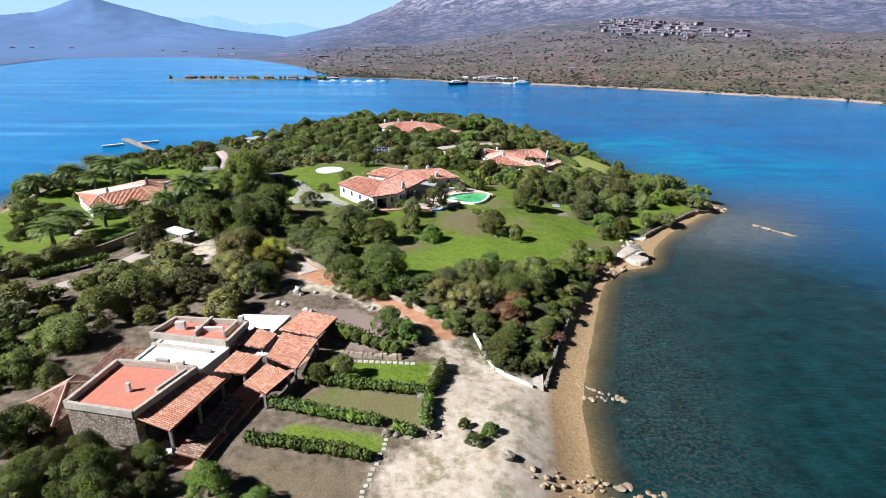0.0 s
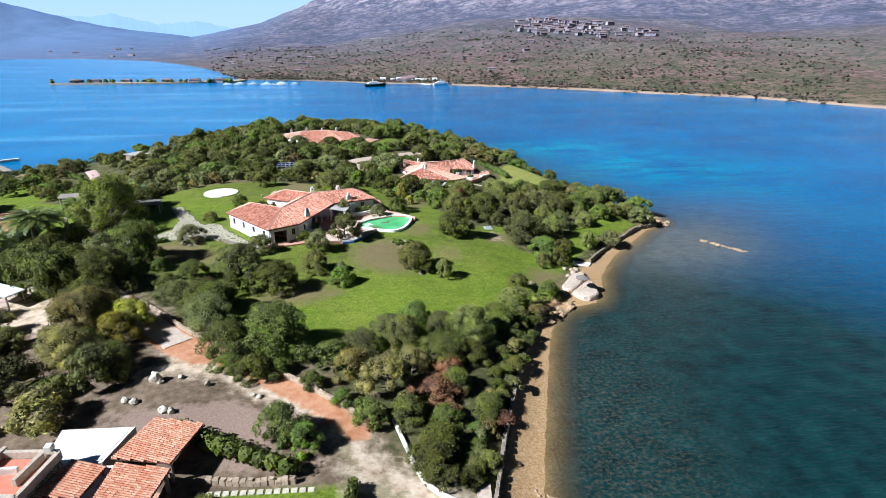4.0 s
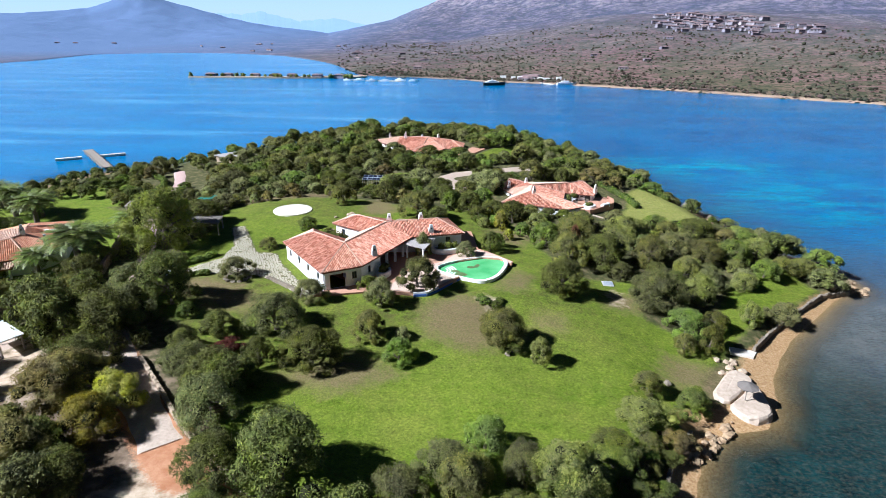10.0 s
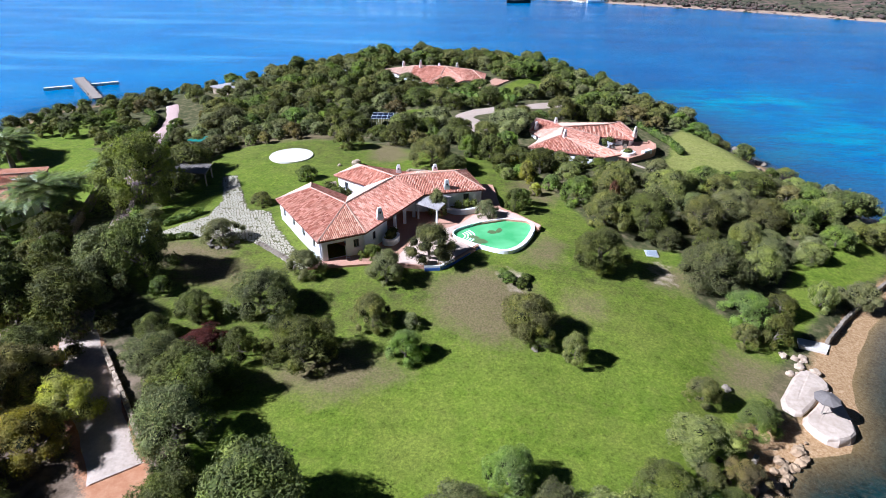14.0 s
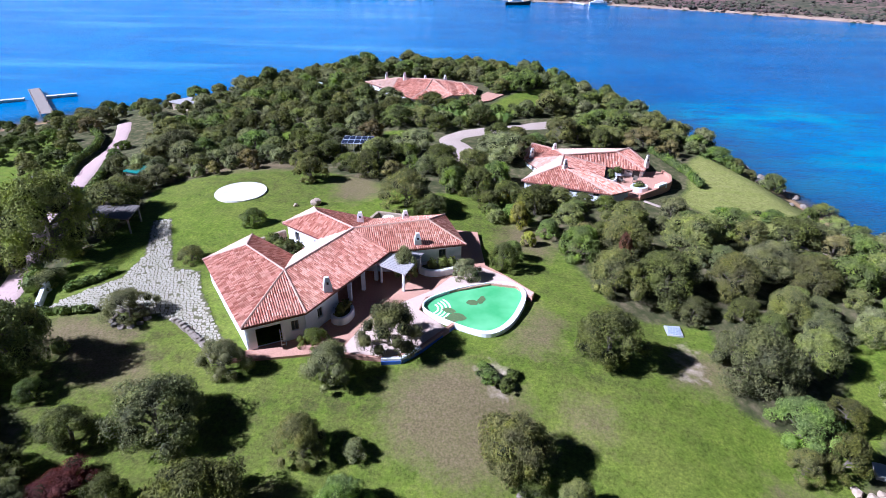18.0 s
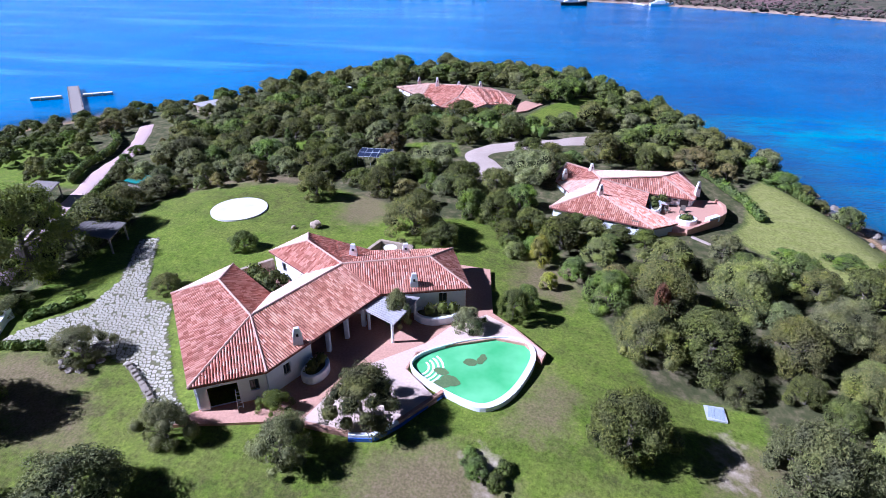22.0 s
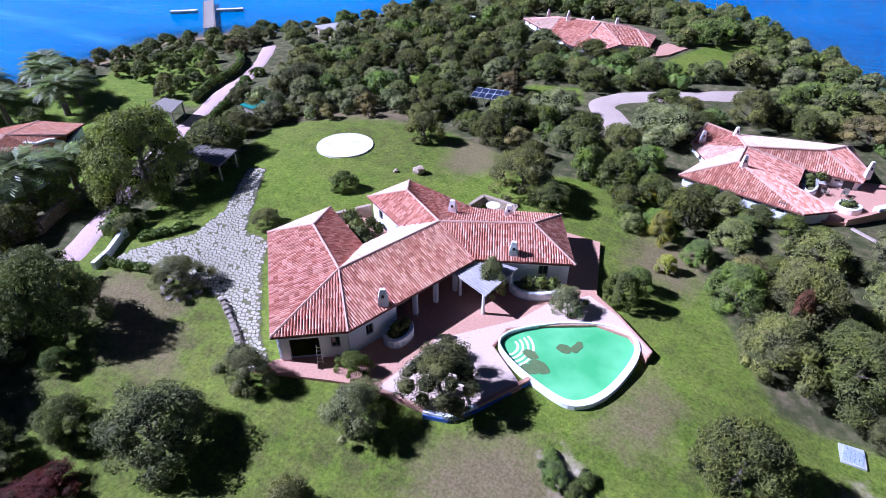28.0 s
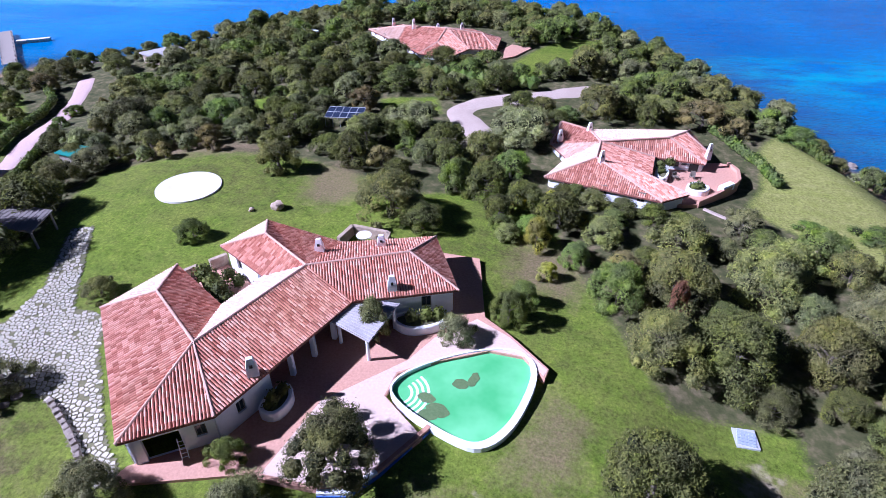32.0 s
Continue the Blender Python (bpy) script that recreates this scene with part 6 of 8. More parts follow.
leaf_heap("patio_shrub", "b", [(-17.6, 132.0, 7.6, 1.2), (-16.4, 131.0, 7.7, 1.1), (-18.6, 132.6, 7.9, 1.0), (-15.4, 130.2, 7.3, .9), (-16.0, 133.4, 6.8, .7), (-17.4, 134.4, 6.7, .6)], "dense dark green shrub spilling over the patio roof edge", "shrub", .13, 260)
# blue-edged retaining wall of the terrace
wallb = thing("retaining_wall", (0, 0, 0), "low white terrace wall with a blue painted foot", "wall")
EDGE = [(-2.4, 115.6), (-0.6, 115.9), (0.9, 117.6), (3.6, 121.6)]
for k, (p, q) in enumerate(zip(EDGE, EDGE[1:])):
    bm = bmesh.new()
    add_bar(bm, p, q, .32, 4.0, 5.8)
    part("coping", bm, m_white if k != 2 else m_terra, wallb)
    bm = bmesh.new()
    d = Vector((q[1] - p[1], p[0] - q[0])).normalized() * .2
    add_bar(bm, (p[0] + d.x, p[1] + d.y), (q[0] + d.x, q[1] + d.y), .06, 4.0, 5.55)
    part("painted_band", bm, m_blue, wallb)
bm = bmesh.new()
for k in range(4):
    rr = 1.1 + .42 * k
    arc = [(0.75 + rr * math.cos(a), 124.4 + rr * math.sin(a)) for a in np.linspace(-.95, .95, 9)]
    inn = [(0.75 + (rr - .2) * math.cos(a), 124.4 + (rr - .2) * math.sin(a)) for a in np.linspace(.95, -.95, 9)]
    prism(bm, arc + inn, 5.0, 5.412 - .001 * k)
part("steps", bm, m_white, pool, "white curved pool steps")
for lift, (x, y, a, b_, turn) in enumerate(((2.9, 124.3, .7, .45, -.3), (3.9, 123.3, .9, .6, -.4), (3.3, 122.8, .8, .55, .3), (5.2, 126.0, .65, .5, 0), (6.1, 126.6, .36, .75, -.2))):
    bm = bmesh.new()
    bm.faces.new([bm.verts.new((x + a * math.cos(t) * math.cos(turn) - b_ * math.sin(t) * math.sin(turn) + .06 * math.sin(5 * t), y + a * math.cos(t) * math.sin(turn) + b_ * math.sin(t) * math.cos(turn), 5.415 + .003 * lift)) for t in np.linspace(0, 6.2, 22)])
    part("algae_mat", bm, mat("algae", speckled((0.10, 0.16, 0.06), (0.16, 0.22, 0.09), relief=.2), .6), pool, "brown-green algae patch in the pool")
lad = thing("ladder", (0, 0, 0), "small white ladder leaning beside the garage opening", "ladder")
for off in (0, .42):
    bm = bmesh.new()
    add_tube(bm, (-11.9 + off * .86, 116.4 + off * .5, 5.6), (-12.05 + off * .86, 116.75 + off * .5, 7.3), .03, .03, 6)
    part("rail", bm, m_white, lad)
for k in range(5):
    bm = bmesh.new()
    t = (k + .6) / 5.4
    add_tube(bm, (-11.9 - .15 * t, 116.4 + .35 * t, 5.6 + 1.7 * t), (-11.54 - .15 * t, 116.61 + .35 * t, 5.6 + 1.7 * t), .025, .025, 6)
    part("rung", bm, m_white, lad)
tab = thing("round_table", (0, 0, 0), "round white stone table in the walled yard", "table")
bm = bmesh.new()
bmesh.ops.create_cone(bm, cap_ends=True, segments=24, radius1=.75, radius2=.78, depth=.1, matrix=pose(-6.9, 142.2, 7.0))
part("tabletop", bm, m_cream, tab)
bm = bmesh.new()
add_tube(bm, (-6.9, 142.2, 6.1), (-6.9, 142.2, 6.95), .2, .16)
part("pedestal", bm, m_cream, tab)
yard = thing("yard_wall", (0, 0, 0), "low rough stone wall round a small yard", "wall")
for p, q in (((-9.3, 141.4), (-8.6, 143.9)), ((-8.6, 143.9), (-4.6, 143.2)), ((-4.6, 143.2), (-4.6, 140.8))):
    bm = bmesh.new()
    add_bar(bm, p, q, .4, 5.4, 7.0)
    part("wall", bm, m_sandrock, yard)

# ---- the other houses ----
def tiled_house(name, label, planes, caps, loop, z0, chimneys, pitch=.25, gaps=(), wall=None, tile=None, pale=()):
    h = thing(name, (0, 0, 0), label, "house")
    roof_bed(planes, h)
    tile_field("roof_tiles", planes, tile or m_tile, h, pitch, .45, "", pale)
    ridge_caps(caps, h, .16)
    lo = min(p[2] for ring in planes for p in ring)
    walls_of(h, inset(loop, .5), z0, lo - .02, gaps=gaps, material=wall)
    for x, y, b, t in chimneys:
        chimney(x, y, b, t, h, .62, .4)
    return h


cA, cFW, cFE, cK, cD0 = (10.6, 158.9, 6.3), (23.8, 155.3, 6.1), (27.1, 157.5, 6.1), (20.9, 161.2, 7.2), (16.6, 161.6, 8.0)
cEb, cE, cD, cF, cFr, cG0, cG = (23.4, 161.5, 6.35), (24.3, 166.1, 6.5), (17.3, 165.5, 8.4), (30.4, 165.7, 6.2), (31.6, 168.7, 6.2), (26.1, 168.4, 8.3), (28.4, 170.8, 8.2)
cRE, cR0, cP, cH, cHw, cWn, cWm = (29.9, 174.6, 6.9), (21.6, 173.4, 7.0), (16.3, 172.0, 7.2), (12.5, 172.5, 7.9), (11.0, 171.8, 6.5), (11.2, 168.2, 6.4), (13.2, 164.2, 6.4)
cove = tiled_house("cove_villa", "white villa with pink-red tile roofs above the cove lawn",
                   [(cA, cFW, cD0), (cFW, cFE, cK, cD0), (cEb, cE, cD, cD0, cK), (cE, cF, cG0, cD), (cF, cFr, cG, cG0), (cFr, cRE, cG), (cRE, cR0, cP, cD, cG0, cG),
                    (cHw, cWn, cH), (cWn, cD, cP, cH), (cWn, cWm, cD), (cWm, cA, cD0, cD)],
                   [(cFW, cD0), (cFE, cK), (cA, cD0), (cD0, cD), (cE, cD), (cD, cG0), (cF, cG0), (cG0, cG), (cG, cRE), (cG, cFr), (cH, cWn), (cH, cP), (cP, cD)],
                   [cA, cFW, cFE, cEb, cE, cF, cFr, cRE, cR0, cP, cHw, cWn, cWm], 4.4,
                   [(17.2, 161.0, 7.5, 9.3), (30.9, 167.2, 6.2, 8.4), (12.4, 168.6, 6.7, 8.4), (16.3, 171.4, 7.0, 8.5)], pale=(6, 7, 9, 10))
CT = rounded([(23.2, 157.4), (27.6, 156.9), (30.4, 159.4), (33.0, 161.9), (34.6, 164.2), (34.9, 167.1), (33.8, 169.2), (31.0, 168.6), (24.0, 166.4), (22.8, 161)], 1)
bm = bmesh.new()
prism(bm, CT, 2.0, 5.0)
tagged(part("terrace", bm, m_terra), "terracotta terrace of the cove villa on a curved wall", "terrace", kind="structure")
low_wall = thing("parapet", (0, 0, 0), "low pink parapet round the villa terrace", "wall")
PARA = [(28.2, 157.6), (30.3, 159.5), (32.8, 162.0), (34.3, 164.2), (34.7, 166.6), (34.0, 168.6)]
for p, q in zip(PARA, PARA[1:]):
    bm = bmesh.new()
    add_bar(bm, p, q, .4, 4.6, 5.4)
    part("panel", bm, m_terra, low_wall)
for p, q, z in (((31.4, 161.0), (33.0, 162.4), 5.7),):
    bm = bmesh.new()
    add_bar(bm, p, q, .7, 4.9, z)
    tagged(part("bench", bm, m_white), "built-in white rendered bench on the terrace", "bench")
planter([(27.2, 159.9), (29.2, 159.4), (30.2, 161.0), (28.2, 162.0)], "oval white planter on the terrace", .35, .7, 5.0)
leaf_heap("planter_shrub", "b", [(28.4, 160.6, 5.6, .7), (29.0, 161.0, 5.6, .55)], "low shrub in an oval white planter", "shrub")
planter([(24.2, 162.2), (25.2, 162.0), (26.0, 164.6), (24.6, 165.6)], "curved white planter against the patio wall", .3, .8, 5.0)
leaf_heap("climber", "b", [(25.0, 165.2, 6.0, .8), (26.2, 165.6, 6.2, .7), (24.9, 164.0, 5.8, .6)], "green climber on a white patio wall", "climber")
for x0, x1, lo, hi in ((27.6, 28.2, 5.9, 7.0 - .9), (28.6, 29.7, 5.0, 6.05)):
    bm = bmesh.new()
    add_bar(bm, (x0, 165.83 - (28 - x0) * .06), (x1, 165.83 - (28 - x1) * .06), .1, lo if hi > lo else lo - .5, max(hi, lo + .1))
    part("doorway", bm, m_dark, cove)
bm = bmesh.new()
prism(bm, rounded([(34.8, 192.6), (37, 188.6), (41, 190.6), (40.4, 193), (37.4, 194.6)], 1), 2.4, 4.2)
tagged(part("sun_terrace", bm, m_gravel), "pale paved sun terrace among shrubs by the shore", "terrace", kind="structure")

hA, hB, hC, hD, hE, hF, hG, hH = (-13.3, 200.7, 8.0), (-10.3, 203.8, 9.4), (-7.0, 199.9, 8.0), (-4.5, 205.0, 8.0), (0.6, 205.4, 8.0), (-2.7, 211.0, 9.4), (-9.7, 210.4, 10.3), (0.8, 213.6, 8.0)
hI, hL, hW, hN1, hN2 = (-18.3, 212.8, 9.8), (-19.1, 207.6, 8.0), (-27.2, 216.6, 7.9), (-5.4, 219.6, 7.9), (-21.0, 221.4, 7.9)
tiled_house("hill_villa", "white hilltop villa with a star-shaped red tile roof",
            [(hA, hC, hB), (hC, hD, hG, hB), (hD, hE, hF, hG), (hE, hH, hF), (hL, hA, hB, hG, hI), (hH, hN1, hG, hF), (hN1, hN2, hI, hG), (hW, hL, hI), (hN2, hW, hI)],
            [(hA, hB), (hC, hB), (hB, hG), (hD, hG), (hE, hF), (hF, hG), (hH, hF), (hG, hI), (hN1, hG), (hN2, hI), (hW, hI), (hL, hI)],
            [hA, hC, hD, hE, hH, hN1, hN2, hW, hL], 6.2, [(-16.4, 211.5, 9.5, 11.6), (-6.9, 212.2, 9.6, 11.0), (-11.5, 211.2, 9.8, 11.0), (-22, 217.5, 8.6, 10.2)], pale=(7,))
bm = bmesh.new()
prism(bm, [(-1, 201), (4, 205), (7, 211), (3, 213), (0, 206)], 6.0, 7.1)
tagged(part("terrace", bm, m_terra), "terracotta terrace beside the hilltop villa", "terrace", kind="structure")

pW, pS, pC, pD1, pD2, pD3 = (-86.4, 129.8, 5.2), (-76.3, 117.8, 5.2), (-72.2, 119.5, 5.2), (-64.6, 123.8, 5.5), (-62.8, 129.0, 5.7), (-63.2, 130.7, 5.6)
pE, pNt, pNr, pV, pF, pG, pX = (-65.9, 136.2, 5.6), (-65.2, 136.0, 7.0), (-66.2, 134.3, 6.7), (-66.6, 132.4, 6.7), (-70.0, 142.0, 5.4), (-77.0, 140.0, 5.4), (-80.6, 134.4, 5.4)
pR1, pR2, pR3, pP = (-76.1, 121.8, 6.9), (-68.8, 126.2, 7.7), (-68.4, 128.6, 7.7), (-70.4, 131.7, 7.8)
palm_villa = tiled_house("palm_villa", "white single-storey villa with orange tile roofs among palms",
                         [(pW, pS, pR1), (pS, pC, pR1), (pC, pD1, pR2, pR1), (pD1, pD2, pR3, pR2), (pD2, pD3, pV, pR3), (pD3, pE, pNr, pV), (pNr, pNt, pP, pV), (pE, pNt, pNr), (pV, pP, pR3),
                          (pNt, pF, pG, pP), (pG, pX, pP), (pX, pW, pR1, pR2, pR3, pP)],
                         [(pW, pR1), (pS, pR1), (pC, pR1), (pR1, pR2), (pR2, pR3), (pD1, pR2), (pD2, pR3), (pNt, pP), (pG, pP)],
                         [pW, pS, pC, pD1, pD2, pD3, pE, pF, pG, pX], 2.7, [(-68.4, 128.2, 7.2, 9.4), (-64.0, 127.4, 5.9, 8.2), (-75.2, 123.6, 6.5, 8.2)], tile=m_tile_orange, pale=(11,))
for p, q, z0, z1 in (((-70.2, 131.4), (-66.5, 132.5), 6.4, 7.2), ((-66.5, 132.5), (-66.1, 134.4), 6.3, 7.1), ((-66.1, 134.4), (-65.8, 136.2), 6.2, 6.95)):
    bm = bmesh.new()
    add_bar(bm, p, q, .4, z0, z1)
    part("roof_parapet", bm, m_white, palm_villa)
awning = thing("veranda_roof", (0, 0, 0), "pale tiled veranda roof in front of the palm villa", "veranda")
AW = [[(-72.6, 118.2, 4.4), (-66.0, 121.4, 4.5), (-64.9, 123.7, 5.25), (-71.8, 120.0, 5.05)]]
roof_bed(AW, awning)
tile_field("roof_tiles", AW, m_tile_pale, awning, .34, .5)
for x, y in ((-72.0, 118.8), (-69.2, 120.2), (-66.4, 121.7)):
    bm = bmesh.new()
    add_box(bm, (x - .15, y - .15, 1.4), (x + .15, y + .15, 4.5), .02)
    part("post", bm, m_white, awning)
hut = thing("white_hut", (0, 0, 0), "small flat-roofed rendered garden hut", "hut")
bm = bmesh.new()
prism(bm, rounded([(-81.0, 106.2), (-76.4, 105.4), (-75.4, 110.2), (-80.2, 111.2)], 1), 1.0, 4.0)
part("wall", bm, m_cream, hut)
bm = bmesh.new()
prism(bm, rounded([(-81.4, 105.8), (-76.1, 105.0), (-75.0, 110.6), (-80.4, 111.6)], 1), 4.0, 4.2)
part("roof", bm, m_thatch, hut)

# ---- the stone villa with flat roofs ----
sv = thing("stone_villa", (0, 0, 0), "flat-roofed granite villa with red and white roof terraces and tiled verandas", "house")


m_coping = mat("weathered_coping", speckled((0.42, 0.34, 0.26), (0.58, 0.50, 0.41), (0.36, 0.29, 0.22), 4.0, 0.6, 0.3), .9)


def block(ring, z1, roof, z0=2.2, para=.6, wall=m_stone):
    bm = bmesh.new()
    prism(bm, ring, z0, z1)
    part("wall", bm, wall, sv)
    bm = bmesh.new()
    prism(bm, inset(ring, .3), z1 - .05, z1 + .03)
    part("roof_terrace", bm, roof, sv)
    if para:
        for p, q in zip(ring, ring[1:] + ring[:1]):
            p, q = [Vector(v) for v in (p, q)]
            bm = bmesh.new()
            add_bar(bm, p, q, .36, z1 - .1, z1 + para)
            part("parapet", bm, m_coping if wall is m_stone else m_cream, sv)


block([(-35.8, 45.2), (-28.6, 43.7), (-25.8, 51.3), (-34.8, 52.6)], 7.3, m_redroof)
block([(-33.8, 52.9), (-25.9, 51.6), (-24.4, 56.4), (-32.8, 58.4)], 6.9, m_white, para=.2, wall=m_cream)
block([(-34.2, 58.7), (-24.6, 56.7), (-23.8, 61.6), (-32.9, 62.6)], 7.2, m_redroof)
block([(-26.0, 62.8), (-24.0, 61.8), (-21.0, 62.0), (-19.9, 66.6), (-26.4, 67.0)], 5.9, m_white, para=0, wall=m_cream)
block([(-24.2, 56.6), (-20.4, 57.2), (-20.0, 61.9), (-23.4, 62.0)], 5.6, m_white, para=0, wall=m_cream)
for (x, y), (w, l) in (((-31.4, 60.4), (1.2, .5)), ((-31, 47.6), (.4, .4)), ((-27.6, 51.6), (.9, .4)), ((-27.8, 60), (3.4, .35)), ((-24.6, 61.8), (.6, .6))):
    bm = bmesh.new()
    add_box(bm, (x - w / 2, y - l / 2, 6.9), (x + w / 2, y + l / 2, 8.3 if w < 2 else 7.8), .04)
    part("chimney", bm, m_cream, sv)


for p, q, z1 in (((-29.0, 58.6), (-28.4, 62.6), 7.9), ((-25.6, 58.4), (-25.0, 61.4), 7.9), ((-33.4, 57.2), (-26.0, 55.6), 7.25), ((-30.6, 52.6), (-29.2, 52.4), 8.0), ((-28.0, 47.0), (-26.6, 50.6), 8.05)):
    bm = bmesh.new()
    add_bar(bm, p, q, .34, 6.7, z1)
    part("parapet", bm, m_coping, sv)


def veranda(name_label, ring, posts, lean=.35, old=False):
    roof_bed([ring], sv, .12)
    tile_field("veranda_tiles", [ring], m_tile_old if old else m_tile_orange, sv, .23, .38)
    for x, y, z in posts:
        bm = bmesh.new()
        add_box(bm, (x - .14, y - .14, ground(x, y) - .3), (x + .14, y + .14, z), .02)
        part("veranda_post", bm, m_wood, sv)


veranda("", [(-25.0, 42.8, 6.35), (-22.9, 51.2, 6.35), (-25.7, 51.3, 7.05), (-28.6, 43.8, 7.05)], [(-25.2, 43.2, 6.3), (-24.1, 47, 6.3), (-23.2, 50.8, 6.3)])
veranda("", [(-21.4, 52.8, 5.9), (-20.6, 56.4, 5.9), (-23.6, 56.6, 6.5), (-24.6, 52.4, 6.5)], [(-21.6, 53, 5.8), (-20.8, 56.2, 5.8)])
veranda("", [(-20.9, 57.6, 6.2), (-20.2, 61.0, 6.2), (-23.0, 61.6, 6.8), (-24.0, 57.6, 6.8)], [(-21.1, 57.9, 6.1), (-20.4, 60.8, 6.1)])
veranda("", [(-15.4, 61.6, 5.5), (-13.9, 66.8, 5.5), (-18.3, 67.2, 6.3), (-20.2, 61.9, 6.3)], [(-15.6, 61.9, 5.4), (-14.3, 66.5, 5.4)])
veranda("", [(-16.4, 54.6, 5.4), (-15.2, 61.0, 5.5), (-19.6, 61.4, 6.2), (-20.0, 56.0, 6.1)], [(-16.6, 55, 5.3), (-15.6, 60.6, 5.4)])
veranda("", [(-18.6, 50.4, 5.0), (-16.8, 54.4, 5.1), (-19.8, 55.2, 5.7), (-21.2, 51.4, 5.6)], [(-18.8, 50.7, 4.9), (-17.2, 54.2, 5)])
veranda("", [(-22.3, 41.9, 4.0), (-20.9, 50.8, 4.0), (-22.9, 51.4, 4.4), (-24.6, 42.2, 4.4)], [(-22.5, 42.2, 3.9), (-21.7, 46.4, 3.9), (-21.1, 50.4, 3.9)], old=True)
A1, B1, C1, D1, T1 = (-42.4, 48.6, 5.2), (-37.4, 44.8, 5.2), (-35.8, 52.0, 5.4), (-40.4, 53.6, 5.2), (-38.8, 50.0, 6.6)
veranda("", [A1, B1, T1], [], old=True)
veranda("", [B1, C1, T1], [], old=True)
veranda("", [C1, D1, T1], [], old=True)
veranda("", [D1, A1, T1], [], old=True)
ridge_caps([(A1, T1), (B1, T1), (C1, T1), (D1, T1)], sv, .16)
veranda("", [(-39.4, 54.2, 5.2), (-35.0, 53.2, 5.8), (-34.4, 58.2, 5.9), (-39.2, 59.4, 5.3)], [], old=True)
bm = bmesh.new()
prism(bm, inset([A1[:2], B1[:2], C1[:2], D1[:2]], .5), 2.2, 5.1)
prism(bm, [(-38.8, 54.4), (-35.2, 53.4), (-34.6, 58.0), (-38.8, 59.2)], 2.2, 5.1)
part("annexe_wall", bm, m_stone, sv)
bm = bmesh.new()
prism(bm, [(-25.0, 41.6), (-22.4, 41.4), (-20.2, 51.4), (-16.0, 61), (-17, 67), (-20, 66), (-23.4, 52)], 2.0, 3.25)
part("veranda_floor", bm, m_terra, sv)
bm = bmesh.new()
prism(bm, [(-30.0, 41.4), (-27.2, 41.2), (-25.6, 44.4), (-27.8, 46.2)], 1.8, 3.1)
part("front_terrace", bm, m_cream, sv, "pale paved terrace before the veranda")
for x0, y0, x1, y1 in ((-28.3, 44.6, -27.6, 46.4), (-27.3, 47.4, -26.7, 49.2)):
    bm = bmesh.new()
    add_bar(bm, (x0, y0), (x1, y1), .46, 3.3, 5.6)
    part("doorway", bm, m_dark, sv)


# ---- garden walls, hedges, stepping stones ----
def stone_line(name, line, wide, high, material, label, step=.7, category="wall", piece="stone", rough=.14, sink=.5):
    """A dry wall of separate blocks along a line."""
    w = thing(name, (0, 0, 0), label, category)
    rg = random.Random(int(abs(line[0][0]) * 13))
    shapes = []
    for k in range(6):
        bm = bmesh.new()
        bmesh.ops.create_cube(bm, size=1)
        bmesh.ops.bevel(bm, geom=bm.edges[:], offset=.12, segments=1, affect="EDGES")
        for v in bm.verts:
            v.co += Vector((rg.uniform(-1, 1), rg.uniform(-1, 1), rg.uniform(-1, 1))) * rough * .5
        me = bpy.data.meshes.new(piece)
        bm.to_mesh(me)
        bm.free()
        me.materials.append(material)
        shapes.append(me)
    for p, q in zip(line, line[1:]):
        n = max(1, int(math.dist(p, q) / step))
        turn = math.atan2(q[1] - p[1], q[0] - p[0])
        for i in range(n):
            t = (i + .5) / n
            x, y = p[0] + (q[0] - p[0]) * t, p[1] + (q[1] - p[1]) * t
            hh = high * rg.uniform(.85, 1.12)
            ob = new(piece, rg.choice(shapes))
            ob.parent = w
            ob.matrix_basis = Matrix.LocRotScale((x, y, max(ground(x, y), 0) + hh / 2 - sink / 2), Euler((0, 0, turn + rg.uniform(-.06, .06))), (step * 1.04, wide * rg.uniform(.9, 1.1), hh + sink))
    return w


def smooth_wall(name, line, wide, high, material, label):
    w = thing(name, (0, 0, 0), label, "wall")
    for p, q in zip(line, line[1:]):
        n = max(1, int(math.dist(p, q) / 3))
        for i in range(n):
            a = (p[0] + (q[0] - p[0]) * i / n, p[1] + (q[1] - p[1]) * i / n)
            b = (p[0] + (q[0] - p[0]) * (i + 1) / n, p[1] + (q[1] - p[1]) * (i + 1) / n)
            bm = bmesh.new()
            add_bar(bm, a, b, wide, 0, 1)
            for v in bm.verts:
                end = a if math.dist(v.co[:2], a) < math.dist(v.co[:2], b) else b
                v.co.z = max(ground(*end), 0) + (high if v.co.z > .5 else -.6)
            part("panel", bm, material, w)
    return w


stone_line("sea_wall", WALL_SOUTH, .42, .6, m_granite, "long grey granite sea wall along the beach", .95, "sea wall", sink=.9)
stone_line("sea_wall", WALL_EAST, .45, .6, m_granite, "grey granite sea wall below the east lawn", .95, "sea wall", sink=.9)
stone_line("stone_wall", [(-31.4, 98.6), (-25.5, 92.6), (-21.4, 88.2), (-14.1, 82.3), (-6.7, 75.9), (-2.2, 71.6), (1.6, 68.4)], .42, .55, m_sandrock, "pale dry-stone wall beside the dirt track", .55, "stone wall")
stone_line("kerb", [(-24.3, 119.5), (-23.1, 118.7), (-21.1, 117.3), (-19.6, 116.2), (-17.4, 113.9)], .45, .45, m_granite, "low curved stone kerb edging the flagstone court", .6, "kerb")
stone_line("stone_wall", [(-12.8, 61.6), (-9.2, 60.9), (-5.0, 60.7)], .5, .6, m_sandrock, "low pale stone wall behind the top lawn", .6, "stone wall")
